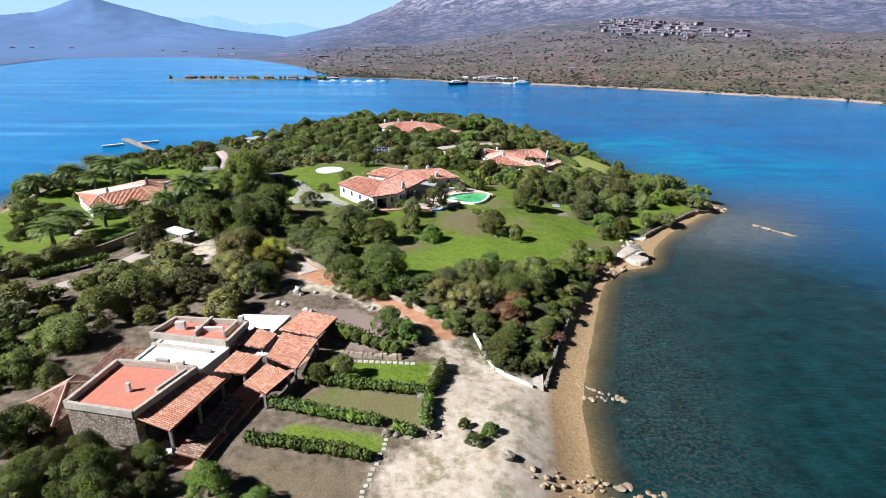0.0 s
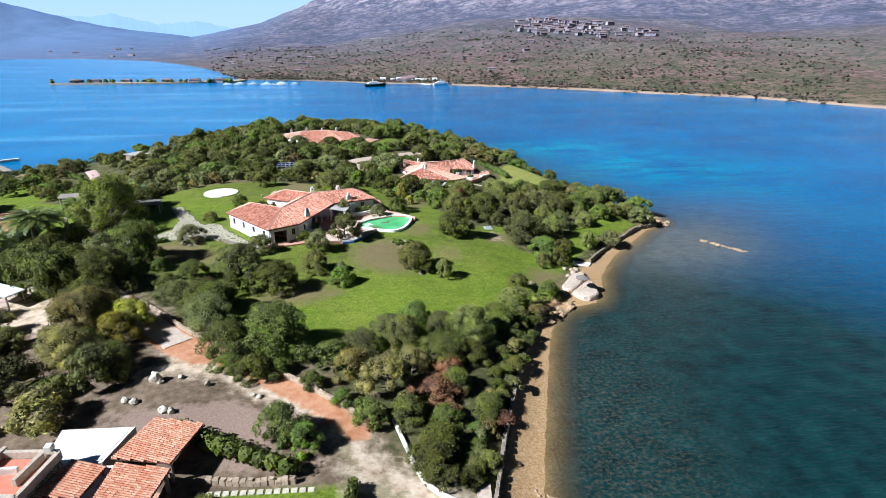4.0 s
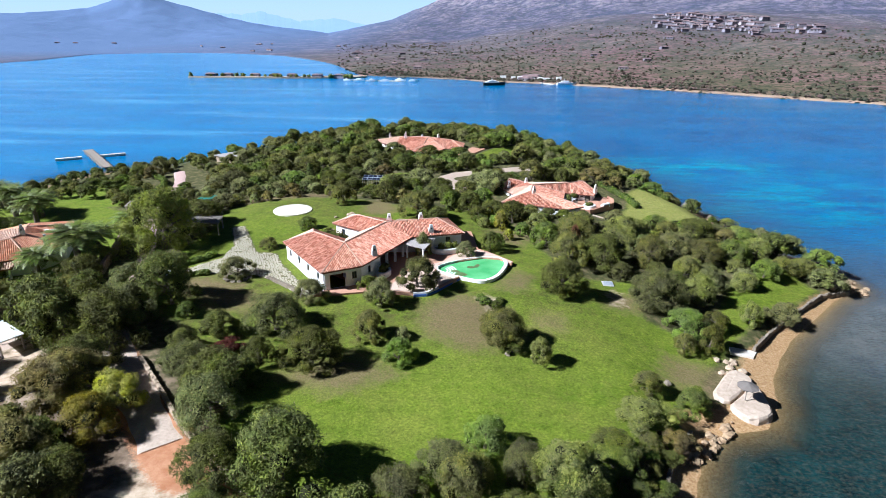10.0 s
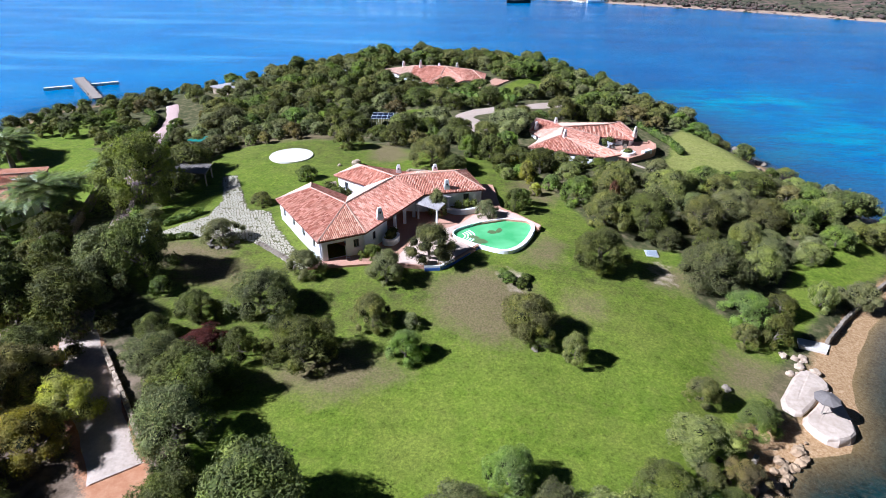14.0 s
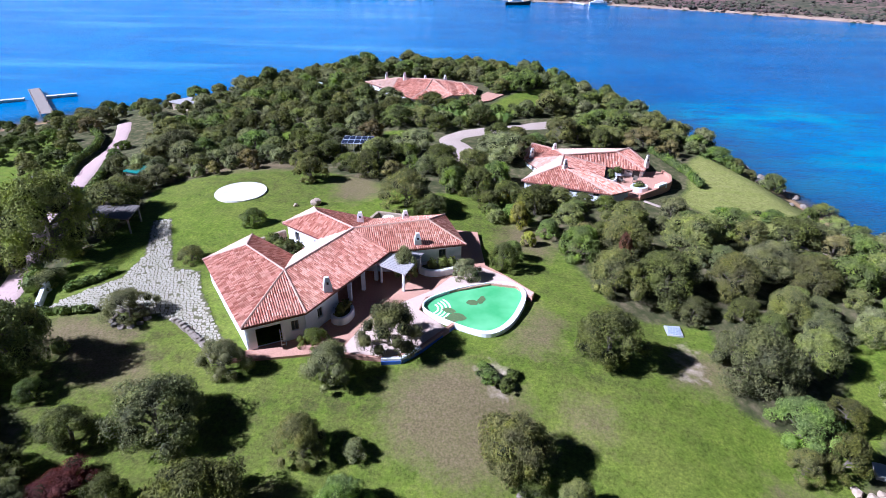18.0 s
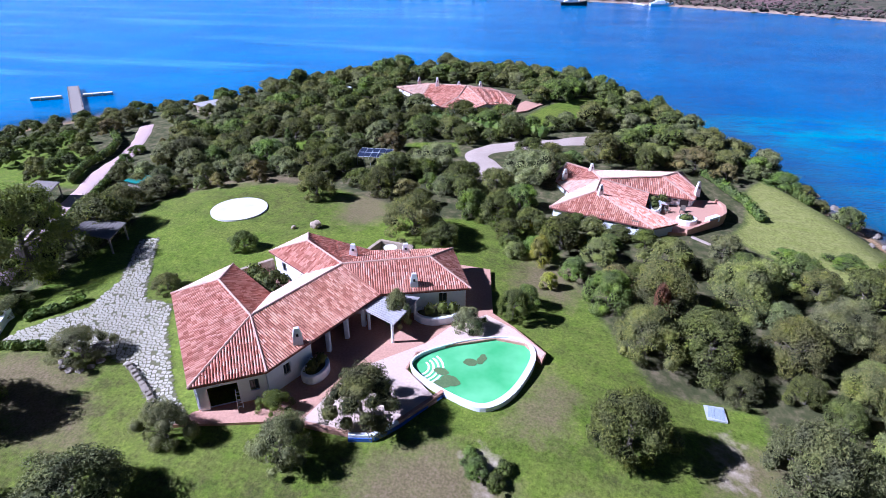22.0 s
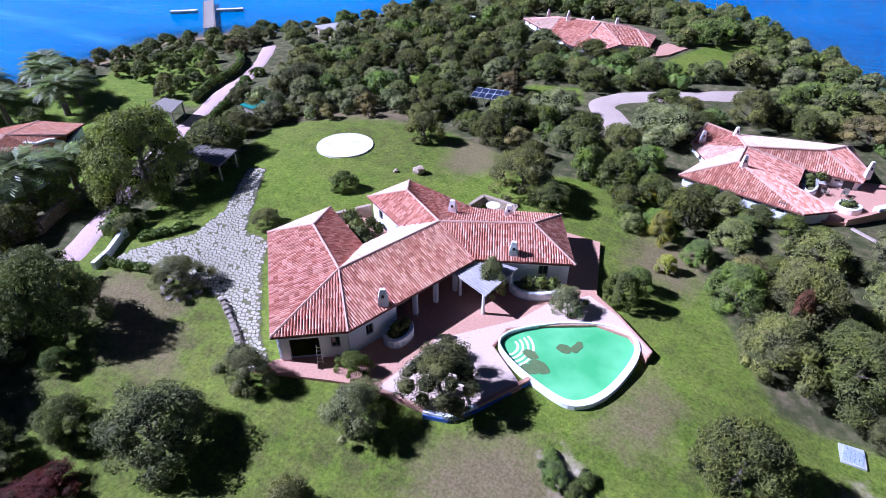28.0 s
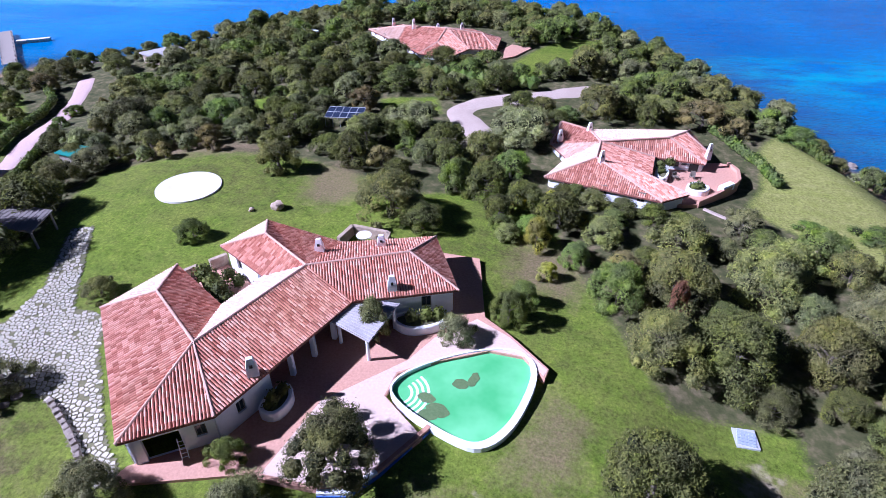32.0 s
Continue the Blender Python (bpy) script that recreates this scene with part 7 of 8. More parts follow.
smooth_wall("garden_wall", rounded([(3.4, 71), (4.0, 68.4), (5.1, 64.4), (5.9, 61), (7.0, 58.9), (9.0, 57.4), (11.6, 56.5)], 2)[2:-6], .3, .4, m_cream, "low whitewashed wall curving down to the beach")
smooth_wall("boundary_wall", [(-71.4, 84), (-62.0, 96.5), (-56.0, 111.5), (-50.6, 121.0), (-53.6, 128.6), (-58, 138)], .5, 1.5, m_stone, "tall dark stone boundary wall along the drive")
smooth_wall("gate_wall", [(-39.2, 118.4), (-39.8, 120.6), (-41.6, 123.8)], .4, .85, m_white, "white rendered wall curving in from the gate")
bm = bmesh.new()
add_box(bm, (-41.9, 123.6, 4.2), (-41.2, 124.3, 5.9), .05)
tagged(part("gate_pier", bm, m_white), "white rendered gate pier with a blunt top", "gate pier")
quay = thing("concrete_quay", (0, 0, 0), "short pale concrete slipway at the wall's end", "slipway")
bm = bmesh.new()
prism(bm, [(10.2, 57.3), (11.85, 56.6), (12.3, 59.9), (10.9, 59.4)], -.2, 1.5)
part("slab", bm, m_slip, quay)


def hedge(line, wide, high, label="clipped green hedge between the lawns"):
    spots = []
    for p, q in zip(line, line[1:]):
        n = max(1, int(math.dist(p, q) / (wide * .55)))
        for i in range(n + 1):
            x, y = p[0] + (q[0] - p[0]) * i / n + random.uniform(-.12, .12), p[1] + (q[1] - p[1]) * i / n + random.uniform(-.12, .12)
            spots.append((x, y, ground(x, y) + high * .5 + random.uniform(-.1, .15), wide * random.uniform(.5, .62)))
    leaf_heap("hedge", "b", spots, label, "hedge", .17, 90)


hedge([(-15.2, 55.6), (-9, 54.4), (-1.8, 53.4)], 1.3, 1.2)
hedge([(0.1, 59.4), (-0.6, 56.2), (-1.3, 53.8)], 1.1, 1.2)
hedge([(-1.5, 52.2), (-1.7, 47.4)], 1.1, 1.2)
hedge([(-18.0, 50.8), (-12, 49.2), (-6.8, 48.0)], 1.4, 1.3)
hedge([(-4.7, 47.2), (-3.0, 46.4)], 1.2, 1.1)
hedge([(-19.0, 45.4), (-13, 44.2), (-7.2, 43.0)], 1.3, 1.2)
hedge([(-16.6, 67.4), (-11, 64.4), (-5.8, 61.8)], 2.2, 1.8, "thick informal hedge behind the yard")
hedge([(-66, 84.5), (-59, 92.5)], 1.6, 1.4, "green roadside hedge along the lane")
hedge([(-64, 98), (-58, 113), (-53, 121)], 1.5, 1.3, "green hedge above the boundary wall")
hedge([(-44.6, 126.6), (-42.8, 123.4)], 2.0, 1.8, "rounded oleander hedge beside the gate")
hedge([(-79, 185), (-72.6, 178.6), (-70.0, 173), (-68.0, 166), (-64.6, 158)], 1.5, 1.4, "clipped hedge along the drive")
hedge([(-51.6, 139.6), (-55.4, 149.4), (-58.2, 158), (-61.6, 166)], 1.2, 1.0, "grey-green clipped hedge along the drive")
hedge([(-39.4, 119.6), (-36, 119.7), (-33.4, 120.0)], .9, .5, "low hedge edging the flagstone court")
hedge([(-39.0, 124.0), (-37.2, 125.6), (-35.9, 127.2)], 1.0, .6, "low hedge edging the flagstone court")
hedge([(-13, 193), (-2, 190), (8, 190)], 2.6, 2.4, "tall dense hedge below the hilltop villa")
hedge([(34.6, 180), (38.4, 172), (39.6, 166)], 1.6, 1.3, "low rounded hedge beside the cove lawn")
hedge([(46, 182), (49, 176)], 1.8, 1.2, "low green hedge near the shore")
step = thing("stepping_stones", (0, 0, 0), "line of pale square stepping stones in dry grass", "stepping stones")
for k in range(15):
    t = k / 14
    x, y = -5.2 + (-7.2 + 5.2) * t + .1 * math.sin(k * 2), 47.2 - 9.6 * t
    bm = bmesh.new()
    add_box(bm, (x - .22, y - .2, ground(x, y) - .1), (x + .22, y + .2, ground(x, y) + .06), .03)
    bmesh.ops.rotate(bm, verts=bm.verts, cent=(x, y, 0), matrix=Matrix.Rotation(random.uniform(-.2, .2), 3, "Z"))
    part("stone", bm, m_slab, step)
step = thing("stepping_stones", (0, 0, 0), "row of pale slabs along the top lawn", "stepping stones")
for k in range(14):
    x, y = -13 + .72 * k, 60.2 - .04 * k
    bm = bmesh.new()
    add_box(bm, (x - .28, y - .3, ground(x, y) - .1), (x + .28, y + .3, ground(x, y) + .06), .03)
    part("stone", bm, m_slab, step)


# ---- boulders and rocks ----
def rock_mesh(seed, material, flat=.7):
    rg = random.Random(seed)
    bm = bmesh.new()
    bmesh.ops.create_icosphere(bm, subdivisions=2, radius=1)
    for v in bm.verts:
        n = noise.noise(v.co * 1.3 + Vector((seed * 3.1, 0, 0))) * .45 + noise.noise(v.co * 3 + Vector((0, seed, 0))) * .15
        v.co *= 1 + n
        v.co.z *= flat
    me = bpy.data.meshes.new("rock")
    bm.to_mesh(me)
    bm.free()
    me.materials.append(material)
    return me


m_wet = mat("ochre_rock", speckled((0.30, 0.20, 0.11), (0.48, 0.35, 0.22), (0.18, 0.14, 0.09), 2.5, .6, .6, .1), .8)
rocks = {k: [rock_mesh(i + 10 * j, m, .7) for i in range(4)] for j, (k, m) in enumerate((("pale", m_sandrock), ("granite", m_granite), ("ochre", m_wet), ("bleached", m_bleached)))}


def boulder(x, y, r, kind="granite", label="weathered granite boulder on dry ground", name="boulder", tall=1.0, z=None):
    ob = new(name, random.choice(rocks[kind]))
    base = ground(x, y) if z is None else z
    ob.matrix_basis = Matrix.LocRotScale((x, y, base + r * .35 * tall), Euler((random.uniform(-.2, .2), random.uniform(-.2, .2), random.uniform(0, 6.28))), (r * random.uniform(.8, 1.2), r * random.uniform(.8, 1.2), r * tall))
    return tagged(ob, label, "rock", "rocks")


for x, y, r, tall in ((-5.6, 46.6, .7, .9), (-4.6, 46.4, .5, .9), (-2.4, 53.0, .6, 1.2), (-.6, 46.3, .5, .8), (2.6, 46.8, .6, .8), (4.0, 45.6, .7, .8), (6.2, 43.4, .7, 1.2),
                      (11.0, 105.6, .5, 1), (10.2, 104.0, .45, .9), (28.6, 103.0, .6, .8)) + tuple((-28.7 + 1.75 * math.cos(k * .52), 119.4 + 1.6 * math.sin(k * .52), .42, .7) for k in range(12)):
    boulder(x, y, r * .8, "granite", tall=tall)
for x, y, r, tall in ((-21.6, 76.7, .9, 1.7), (-20.9, 76.3, .5, 1.2), (-23.5, 73.2, .55, 1.6), (-22.6, 73.0, .7, .9), (-19.2, 71.3, .75, 1.0), (-18.4, 71.1, .5, 1.3), (-19.1, 77.2, .4, 1.3), (-15.9, 75.6, .45, 1.6), (-10.1, 73.1, .45, .9), (-10.8, 73.5, .35, .8), (-26.5, 79.5, .5, 1.0)):
    boulder(x, y, r * .72, "bleached", "pale sculpted stone standing in the yard", tall=tall)
boulder(-18.2, 147.2, .8, "pale", "pale sculpted rock on the back lawn", tall=1.1)
boulder(-20.9, 146.2, .35, "pale", "small pale rock on the back lawn")
rb = random.Random(3)
for k in range(40):
    t = k / 40
    x, y = 27.2 + 6.8 * t + rb.uniform(-.9, .9), 91.0 + 6.8 * t + rb.uniform(-.9, .9)
    boulder(x, y, rb.uniform(.18, .5), "ochre", "ochre shore rock below the lawn", "shore_rock")
for k in range(34):
    u = (k % 17) / 16
    x, y = (16.4 + 5.4 * u, 60.0 - 3.6 * u) if k < 17 else (16.8 + 4.6 * u, 57.0 - .6 * u)
    x, y = x + rb.uniform(-.3, .3), y + rb.uniform(-.35, .35)
    boulder(x, y, rb.uniform(.12, .34), "ochre", "pale stone breaking the shallow water", "shore_rock", z=-.12)
for k in range(22):
    t = k / 21
    boulder(70.6 + 4.8 * t + rb.uniform(-.3, .3), 122.3 - 7.2 * t + rb.uniform(-.3, .3), rb.uniform(.25, .7), "ochre", "ochre reef rock just above the water", "reef_rock", .7, z=-.18)
for k in range(46):
    boulder(63.5 + rb.uniform(-2.4, 6.4), 134.6 + rb.uniform(-2.4, 3.8), rb.uniform(.2, .6), "ochre", "ochre rock at the tip of the headland", "shore_rock")
for k in range(26):
    boulder(12.0 + rb.uniform(-4, 4.4), 42.5 + rb.uniform(-3, 1.6), rb.uniform(.12, .34), "ochre", "ochre rock at the water's edge", "shore_rock")
for k in range(30):
    t = k / 29
    boulder(8.8 + 12.6 * t + rb.uniform(-.5, .5), 43.6 - 2.0 * t + rb.uniform(-.7, .7), rb.uniform(.25, .75) * (1 - .45 * t), "ochre", "ochre rock of the low groyne", "shore_rock", .7, z=.3 * (1 - t) - .15)
for k in range(30):
    t = k / 29
    boulder(58.6 + rb.uniform(-1, 3) - 6 * t, 146 + 42 * t + rb.uniform(-2, 2), rb.uniform(.3, .8), "granite", "grey rock along the rocky shore", "shore_rock")
SLABS = [[(33.2, 102.0), (34.5, 100.5), (36.1, 102.0), (37.9, 103.9), (39.3, 104.9), (39.0, 106.6), (37.7, 107.8), (35.8, 105.6)],
         [(34.55, 100.3), (34.9, 98.9), (36.2, 97.7), (38.5, 98.5), (39.2, 100.6), (39.4, 104.7), (38.0, 103.7), (36.2, 101.8)]]
platform = thing("rock_platform", (0, 0, 0), "pale flat rock platform split by a crack", "rock")
for number, slab in enumerate(SLABS):
    ringr = rounded(slab, 1)
    bm = bmesh.new()
    loops = []
    for depth, z, jit in ((-.25, -.6, .12), (-.03, .45, .08), (.04, .8, .05), (.22, .95, .03), (.9, .98, .03)):
        loops.append([bm.verts.new((x + random.uniform(-jit, jit), y + random.uniform(-jit, jit), z - .08 * number + .06 * noise.noise(Vector((x * .6, y * .6, 3))) + random.uniform(-.02, .02))) for x, y in inset(ringr, depth)])
    for u, v in zip(loops, loops[1:]):
        for i in range(len(u)):
            j = (i + 1) % len(u)
            bm.faces.new((u[i], u[j], v[j], v[i]))
    bm.faces.new(loops[-1])
    part("slab", bm, m_pale_platform, platform)
umb = thing("beach_umbrella", (36.5, 101.0, 1.0), "grey reed beach umbrella on a wooden pole", "umbrella")
bm = bmesh.new()
add_tube(bm, (0, 0, 0), (0, 0, 2.0), .06, .05)
part("pole", bm, m_wood, umb)
bm = bmesh.new()
cap = bm.verts.new((0, 0, 2.25))
rim = [bm.verts.new((1.15 * math.cos(k * math.pi / 4), 1.15 * math.sin(k * math.pi / 4), 1.8)) for k in range(8)]
und = [bm.verts.new((1.1 * math.cos(k * math.pi / 4), 1.1 * math.sin(k * math.pi / 4), 1.73)) for k in range(8)]
for k in range(8):
    bm.faces.new((cap, rim[k], rim[(k + 1) % 8]))
    bm.faces.new((rim[k], und[k], und[(k + 1) % 8], rim[(k + 1) % 8]))
part("canopy", bm, m_canvas, umb)
for k in range(8):
    bm = bmesh.new()
    add_tube(bm, (0, 0, 2.18), (1.12 * math.cos(k * math.pi / 4), 1.12 * math.sin(k * math.pi / 4), 1.75), .03, .025, 5)
    part("rib", bm, m_wood, umb)
bm = bmesh.new()
ramp_ring = [(39.0, 111.4), (39.6, 114.0), (40.8, 115.0), (42.8, 112.6), (41.6, 110.8)]
prism(bm, ramp_ring, -.3, .85)
for v in bm.verts:
    if v.co.z > 0:
        v.co.z += (39.5 - v.co.x) * .12 + random.uniform(-.03, .03)
tagged(part("boat_ramp", bm, m_cream), "worn pale concrete ramp from the lawn to the beach", "ramp")
for k in range(16):
    boulder(36.4 + rb.uniform(-.5, 2.6), 107.6 + rb.uniform(-1, 2.6), rb.uniform(.2, .55), "pale", "pale rock between the ramp and the beach", "shore_rock")


# ---- sheds, panels, jetty ----
def open_shed(name, ring, z, label, roof=None, posts=True):
    roof = roof or m_wood
    s = thing(name, (0, 0, 0), label, "shed")
    bm = bmesh.new()
    prism(bm, ring, z, z + .14)
    part("roof", bm, roof, s)
    for (x, y) in inset(ring, .25):
        bm = bmesh.new()
        add_box(bm, (x - .09, y - .09, ground(x, y) - .2), (x + .09, y + .09, z), .01)
        part("post", bm, m_wood, s)
    for i in range(10):
        t = (i + .5) / 10
        p = Vector(ring[0]).lerp(Vector(ring[1]), t)
        q = Vector(ring[3]).lerp(Vector(ring[2]), t)
        bm = bmesh.new()
        add_bar(bm, p, q, .1, z + .14, z + .18)
        part("batten", bm, roof, s)
    return s


open_shed("car_shelter", [(-45.4, 137.0), (-39.0, 136.2), (-40.0, 140.4), (-45.2, 140.9)], ground(-42, 138) + 2.3, "open car shelter with a weathered grey roof", m_canvas)
open_shed("car_shelter", [(-64.4, 149.2), (-59.7, 148.8), (-61.5, 153.0), (-65.4, 152.8)], ground(-62, 151) + 2.3, "dark open shelter beside the drive", m_wood)
open_shed("carport", [(-52.6, 100.8), (-47.7, 97.9), (-46.4, 100.4), (-51.4, 103.3)], ground(-50, 102) + 2.2, "white flat-roofed carport beside the lane", m_white)
bm = bmesh.new()
m_green = mat("green_sheet", speckled((0.02, 0.20, 0.16), (0.04, 0.27, 0.22)), .5)
gh = thing("tool_hut", (0, 0, 0), "small hut with a green sheet roof", "hut")
prism(bm, [(-51.6, 155.0), (-49.2, 154.4), (-48.6, 156.8), (-51.0, 157.4)], 4.0, 6.6)
part("wall", bm, m_wood, gh)
bm = bmesh.new()
prism(bm, [(-51.9, 154.8), (-49.0, 154.1), (-48.3, 157.0), (-51.2, 157.7)], 6.6, 6.75)
part("roof", bm, m_green, gh)


def solar_array(name, corner, u, v, rows, cols, w, l, label):
    s = thing(name, (0, 0, 0), label, "solar panel")
    u, v, o = Vector(u).normalized(), Vector(v).normalized(), Vector(corner)
    n = u.cross(v)
    for i in range(cols):
        for j in range(rows):
            bm = bmesh.new()
            p = o + u * (w + .03) * i + v * (l + .03) * j
            q = [p, p + u * w, p + u * w + v * l, p + v * l]
            lo = [bm.verts.new(k) for k in q]
            hi = [bm.verts.new(k + n * .05) for k in q]
            bm.faces.new(lo[::-1])
            bm.faces.new(hi)
            for k in range(4):
                bm.faces.new((lo[k], lo[(k + 1) % 4], hi[(k + 1) % 4], hi[k]))
            part("panel", bm, m_panel, s)
            bm = bmesh.new()
            for a, b in zip(q, q[1:] + q[:1]):
                add_tube(bm, a + n * .055, b + n * .055, .03, .03, 4)
            part("panel_frame", bm, m_metal, s)
    for i in range(cols + 1):
        p = o + u * (w + .03) * min(i, cols - .1)
        for t in (.1, .9):
            bm = bmesh.new()
            q = p + v * (l * rows) * t
            add_tube(bm, (q.x, q.y, ground(q.x, q.y) - .2), q, .04, .04, 5)
            part("leg", bm, m_metal, s)


solar_array("solar_array", (-20.8, 170.2, 7.4), (1, .05, 0), (-.05, .95, .10), 2, 5, 1.05, 1.6, "bank of dark solar panels on a frame among trees")
bm = bmesh.new()
pan = thing("ground_grid", (0, 0, 0), "pale square gridded panel lying on the lawn", "panel")
m_pgrid = mat("pale_grid", speckled((0.34, 0.39, 0.46), (0.42, 0.47, 0.54), relief=0), .4)
zz = ground(25.9, 126.0) + .12
for i in range(5):
    for j in range(5):
        bm = bmesh.new()
        x, y = 25.3 + i * .26 + j * .05, 125.4 + j * .26 - i * .04
        add_box(bm, (x, y, zz), (x + .22, y + .22, zz + .08))
        part("cell", bm, m_pgrid, pan)
bm = bmesh.new()
add_box(bm, (25.2, 125.1, zz - .2), (26.8, 126.8, zz + .02))
part("tray", bm, m_metal, pan)

jet = thing("jetty", (0, 0, 0), "weathered wooden jetty with floating pontoons", "jetty")
J0, J1 = Vector((-104.6, 203.6)), Vector((-127.2, 227.6))
dj = (J1 - J0).normalized()
nj = Vector((-dj.y, dj.x))
n = 46
for i in range(n):
    p = J0 + dj * ((J1 - J0).length * (i + .5) / n)
    bm = bmesh.new()
    add_bar(bm, p - nj * 1.5, p + nj * 1.5, .62, 1.0, 1.1)
    part("plank", bm, m_wood, jet)
for i in range(8):
    for s in (-1.3, 1.3):
        p = J0 + dj * ((J1 - J0).length * (i + .3) / 8) + nj * s
        bm = bmesh.new()
        add_tube(bm, (p.x, p.y, -3), (p.x, p.y, 1.6), .13, .13, 7)
        part("pile", bm, m_wood, jet)
T0, T1b = Vector((-128.9, 214.4)), Vector((-112.4, 225.4))
dt = (T1b - T0).normalized()
for i in range(8):
    p = T0 + dt * ((T1b - T0).length * i / 8)
    q = T0 + dt * ((T1b - T0).length * (i + .94) / 8)
    if (p + q).length and abs(((p + q) / 2 - J0).dot(nj)) < 1.9:
        continue
    bm = bmesh.new()
    add_bar(bm, p, q, 1.5, .1, .75)
    part("pontoon", bm, m_cream, jet)
bh = thing("boat_house", (0, 0, 0), "low flat-roofed store near the landing", "shed")
bm = bmesh.new()
prism(bm, [(-68.6, 199.2), (-63.4, 196.4), (-60.2, 201.6), (-64.8, 204.6)], 3.0, 6.0)
part("wall", bm, m_sandrock, bh)
bm = bmesh.new()
prism(bm, [(-69.2, 199.2), (-63.2, 195.8), (-59.6, 201.8), (-64.9, 205.3)], 6.0, 6.25)
part("roof", bm, m_thatch, bh)

ws = thing("garden_store", (0, 0, 0), "low white flat-roofed store among the trees", "shed")
bm = bmesh.new()
prism(bm, [(-44.0, 214.5), (-40.0, 211.4), (-37.4, 213.4), (-40.6, 216.6)], 5.2, 7.9)
part("wall", bm, m_cream, ws)
bm = bmesh.new()
prism(bm, [(-44.4, 214.5), (-40.0, 211.0), (-37.0, 213.4), (-40.6, 217.0)], 7.9, 8.1)
part("roof", bm, m_white, ws)


def garden_chair(x, y, z, turn):
    """A low wooden armchair with a slatted back."""
    ch = thing("garden_chair", (x, y, z), "low brown wooden armchair on the terrace", "chair", "chairs on the terrace")
    ch.rotation_euler = (0, 0, turn)
    for a, b, name in (((-.3, -.3, .38), (.3, .3, .44), "seat"), ((-.3, .26, .44), (.3, .32, .95), "backrest")):
        bm = bmesh.new()
        add_box(bm, a, b, .015)
        part(name, bm, m_shutter, ch)
    for sx in (-.3, .3):
        for sy in (-.27, .27):
            bm = bmesh.new()
            add_box(bm, (sx - .03, sy - .03, 0), (sx + .03, sy + .03, .62), .008)
            part("leg", bm, m_shutter, ch)
        bm = bmesh.new()
        add_box(bm, (sx - .05, -.32, .62), (sx + .05, .3, .66), .01)
        part("armrest", bm, m_shutter, ch)


garden_chair(26.6, 163.4, 5.0, .4)
garden_chair(28.7, 163.9, 5.0, -.3)

# ---- palms ----
def frond_mesh():
    verts, faces = [], []
    segs = 9
    spine = [(2.6 * (i / segs), 0, 1.15 * math.sin(i / segs * 2.3) - .9 * (i / segs) ** 2.2) for i in range(segs + 1)]
    for i in range(segs):
        x, _, z = spine[i]
        x2, _, z2 = spine[i + 1]
        w = .55 * math.sin(math.pi * (i + .8) / (segs + 1)) + .08
        for s in (-1, 1):
            for k in range(2):
                b = len(verts)
                t0, t1 = k * .5, k * .5 + .34
                p = (x + (x2 - x) * t0, 0, z + (z2 - z) * t0)
                q = (x + (x2 - x) * t1, 0, z + (z2 - z) * t1)
                verts += [p, q, (q[0] + .3, s * w, q[2] - .22 * w - .08), (p[0] + .3, s * w, p[2] - .22 * w - .12)]
                faces.append((b, b + 1, b + 2, b + 3))
    me = bpy.data.meshes.new("frond")
    me.from_pydata(verts, [], faces)
    me.materials.append(m_frond)
    return me


frond = frond_mesh()
bm = bmesh.new()
for i in range(7):
    add_tube(bm, (0, 0, -.3 + i * .62), (0, 0, -.3 + (i + 1) * .62), .36 - .02 * i, .30 - .02 * i, 9, False)
trunk_me = bpy.data.meshes.new("trunk")
bm.to_mesh(trunk_me)
bm.free()
trunk_me.materials.append(m_bark)
for x, y, hgt in ((-89.2, 142.3, 1), (-82.4, 147.8, 1.05), (-57.0, 124.8, 1.2), (-57.4, 130.3, .9), (-54.6, 136.0, .9), (-62.4, 122.6, .8), (-90.4, 152.0, 1.1), (-98.0, 146.0, 1), (-71.9, 98.5, .95),
                  (-72.8, 105.2, .95), (-69.6, 111.4, .8), (-101.5, 138.0, 1), (-97.0, 156.0, 1), (-84, 151.5, .95)):
    palm = new("palm_tree")
    tagged(palm, "date palm with a ringed trunk and arching fronds", "palm", "palms on the lawn")
    palm.matrix_basis = Matrix.LocRotScale((x, y, ground(x, y)), Euler((0, 0, random.uniform(0, 6))), (hgt * 1.5, hgt * 1.5, hgt * 1.0))
    t = new("trunk", trunk_me)
    t.parent = palm
    for k in range(40):
        fr = new("frond", frond)
        fr.parent = palm
        up = -.95 + 1.75 * (k / 40)
        fr.matrix_basis = Matrix.LocRotScale((0, 0, 3.85), Euler((0, up * .8 - .15, k * 2.4)), (1.0, 1.0, 1.0))

# ---- the far shore ----
mr = random.Random(8)


def far_height(a, k):
    i = int(round((a + 60) / 120 * (na - 1)))
    j = min(range(nk), key=lambda q: abs(ks[q] - k))
    return far_v[i * nk + j]


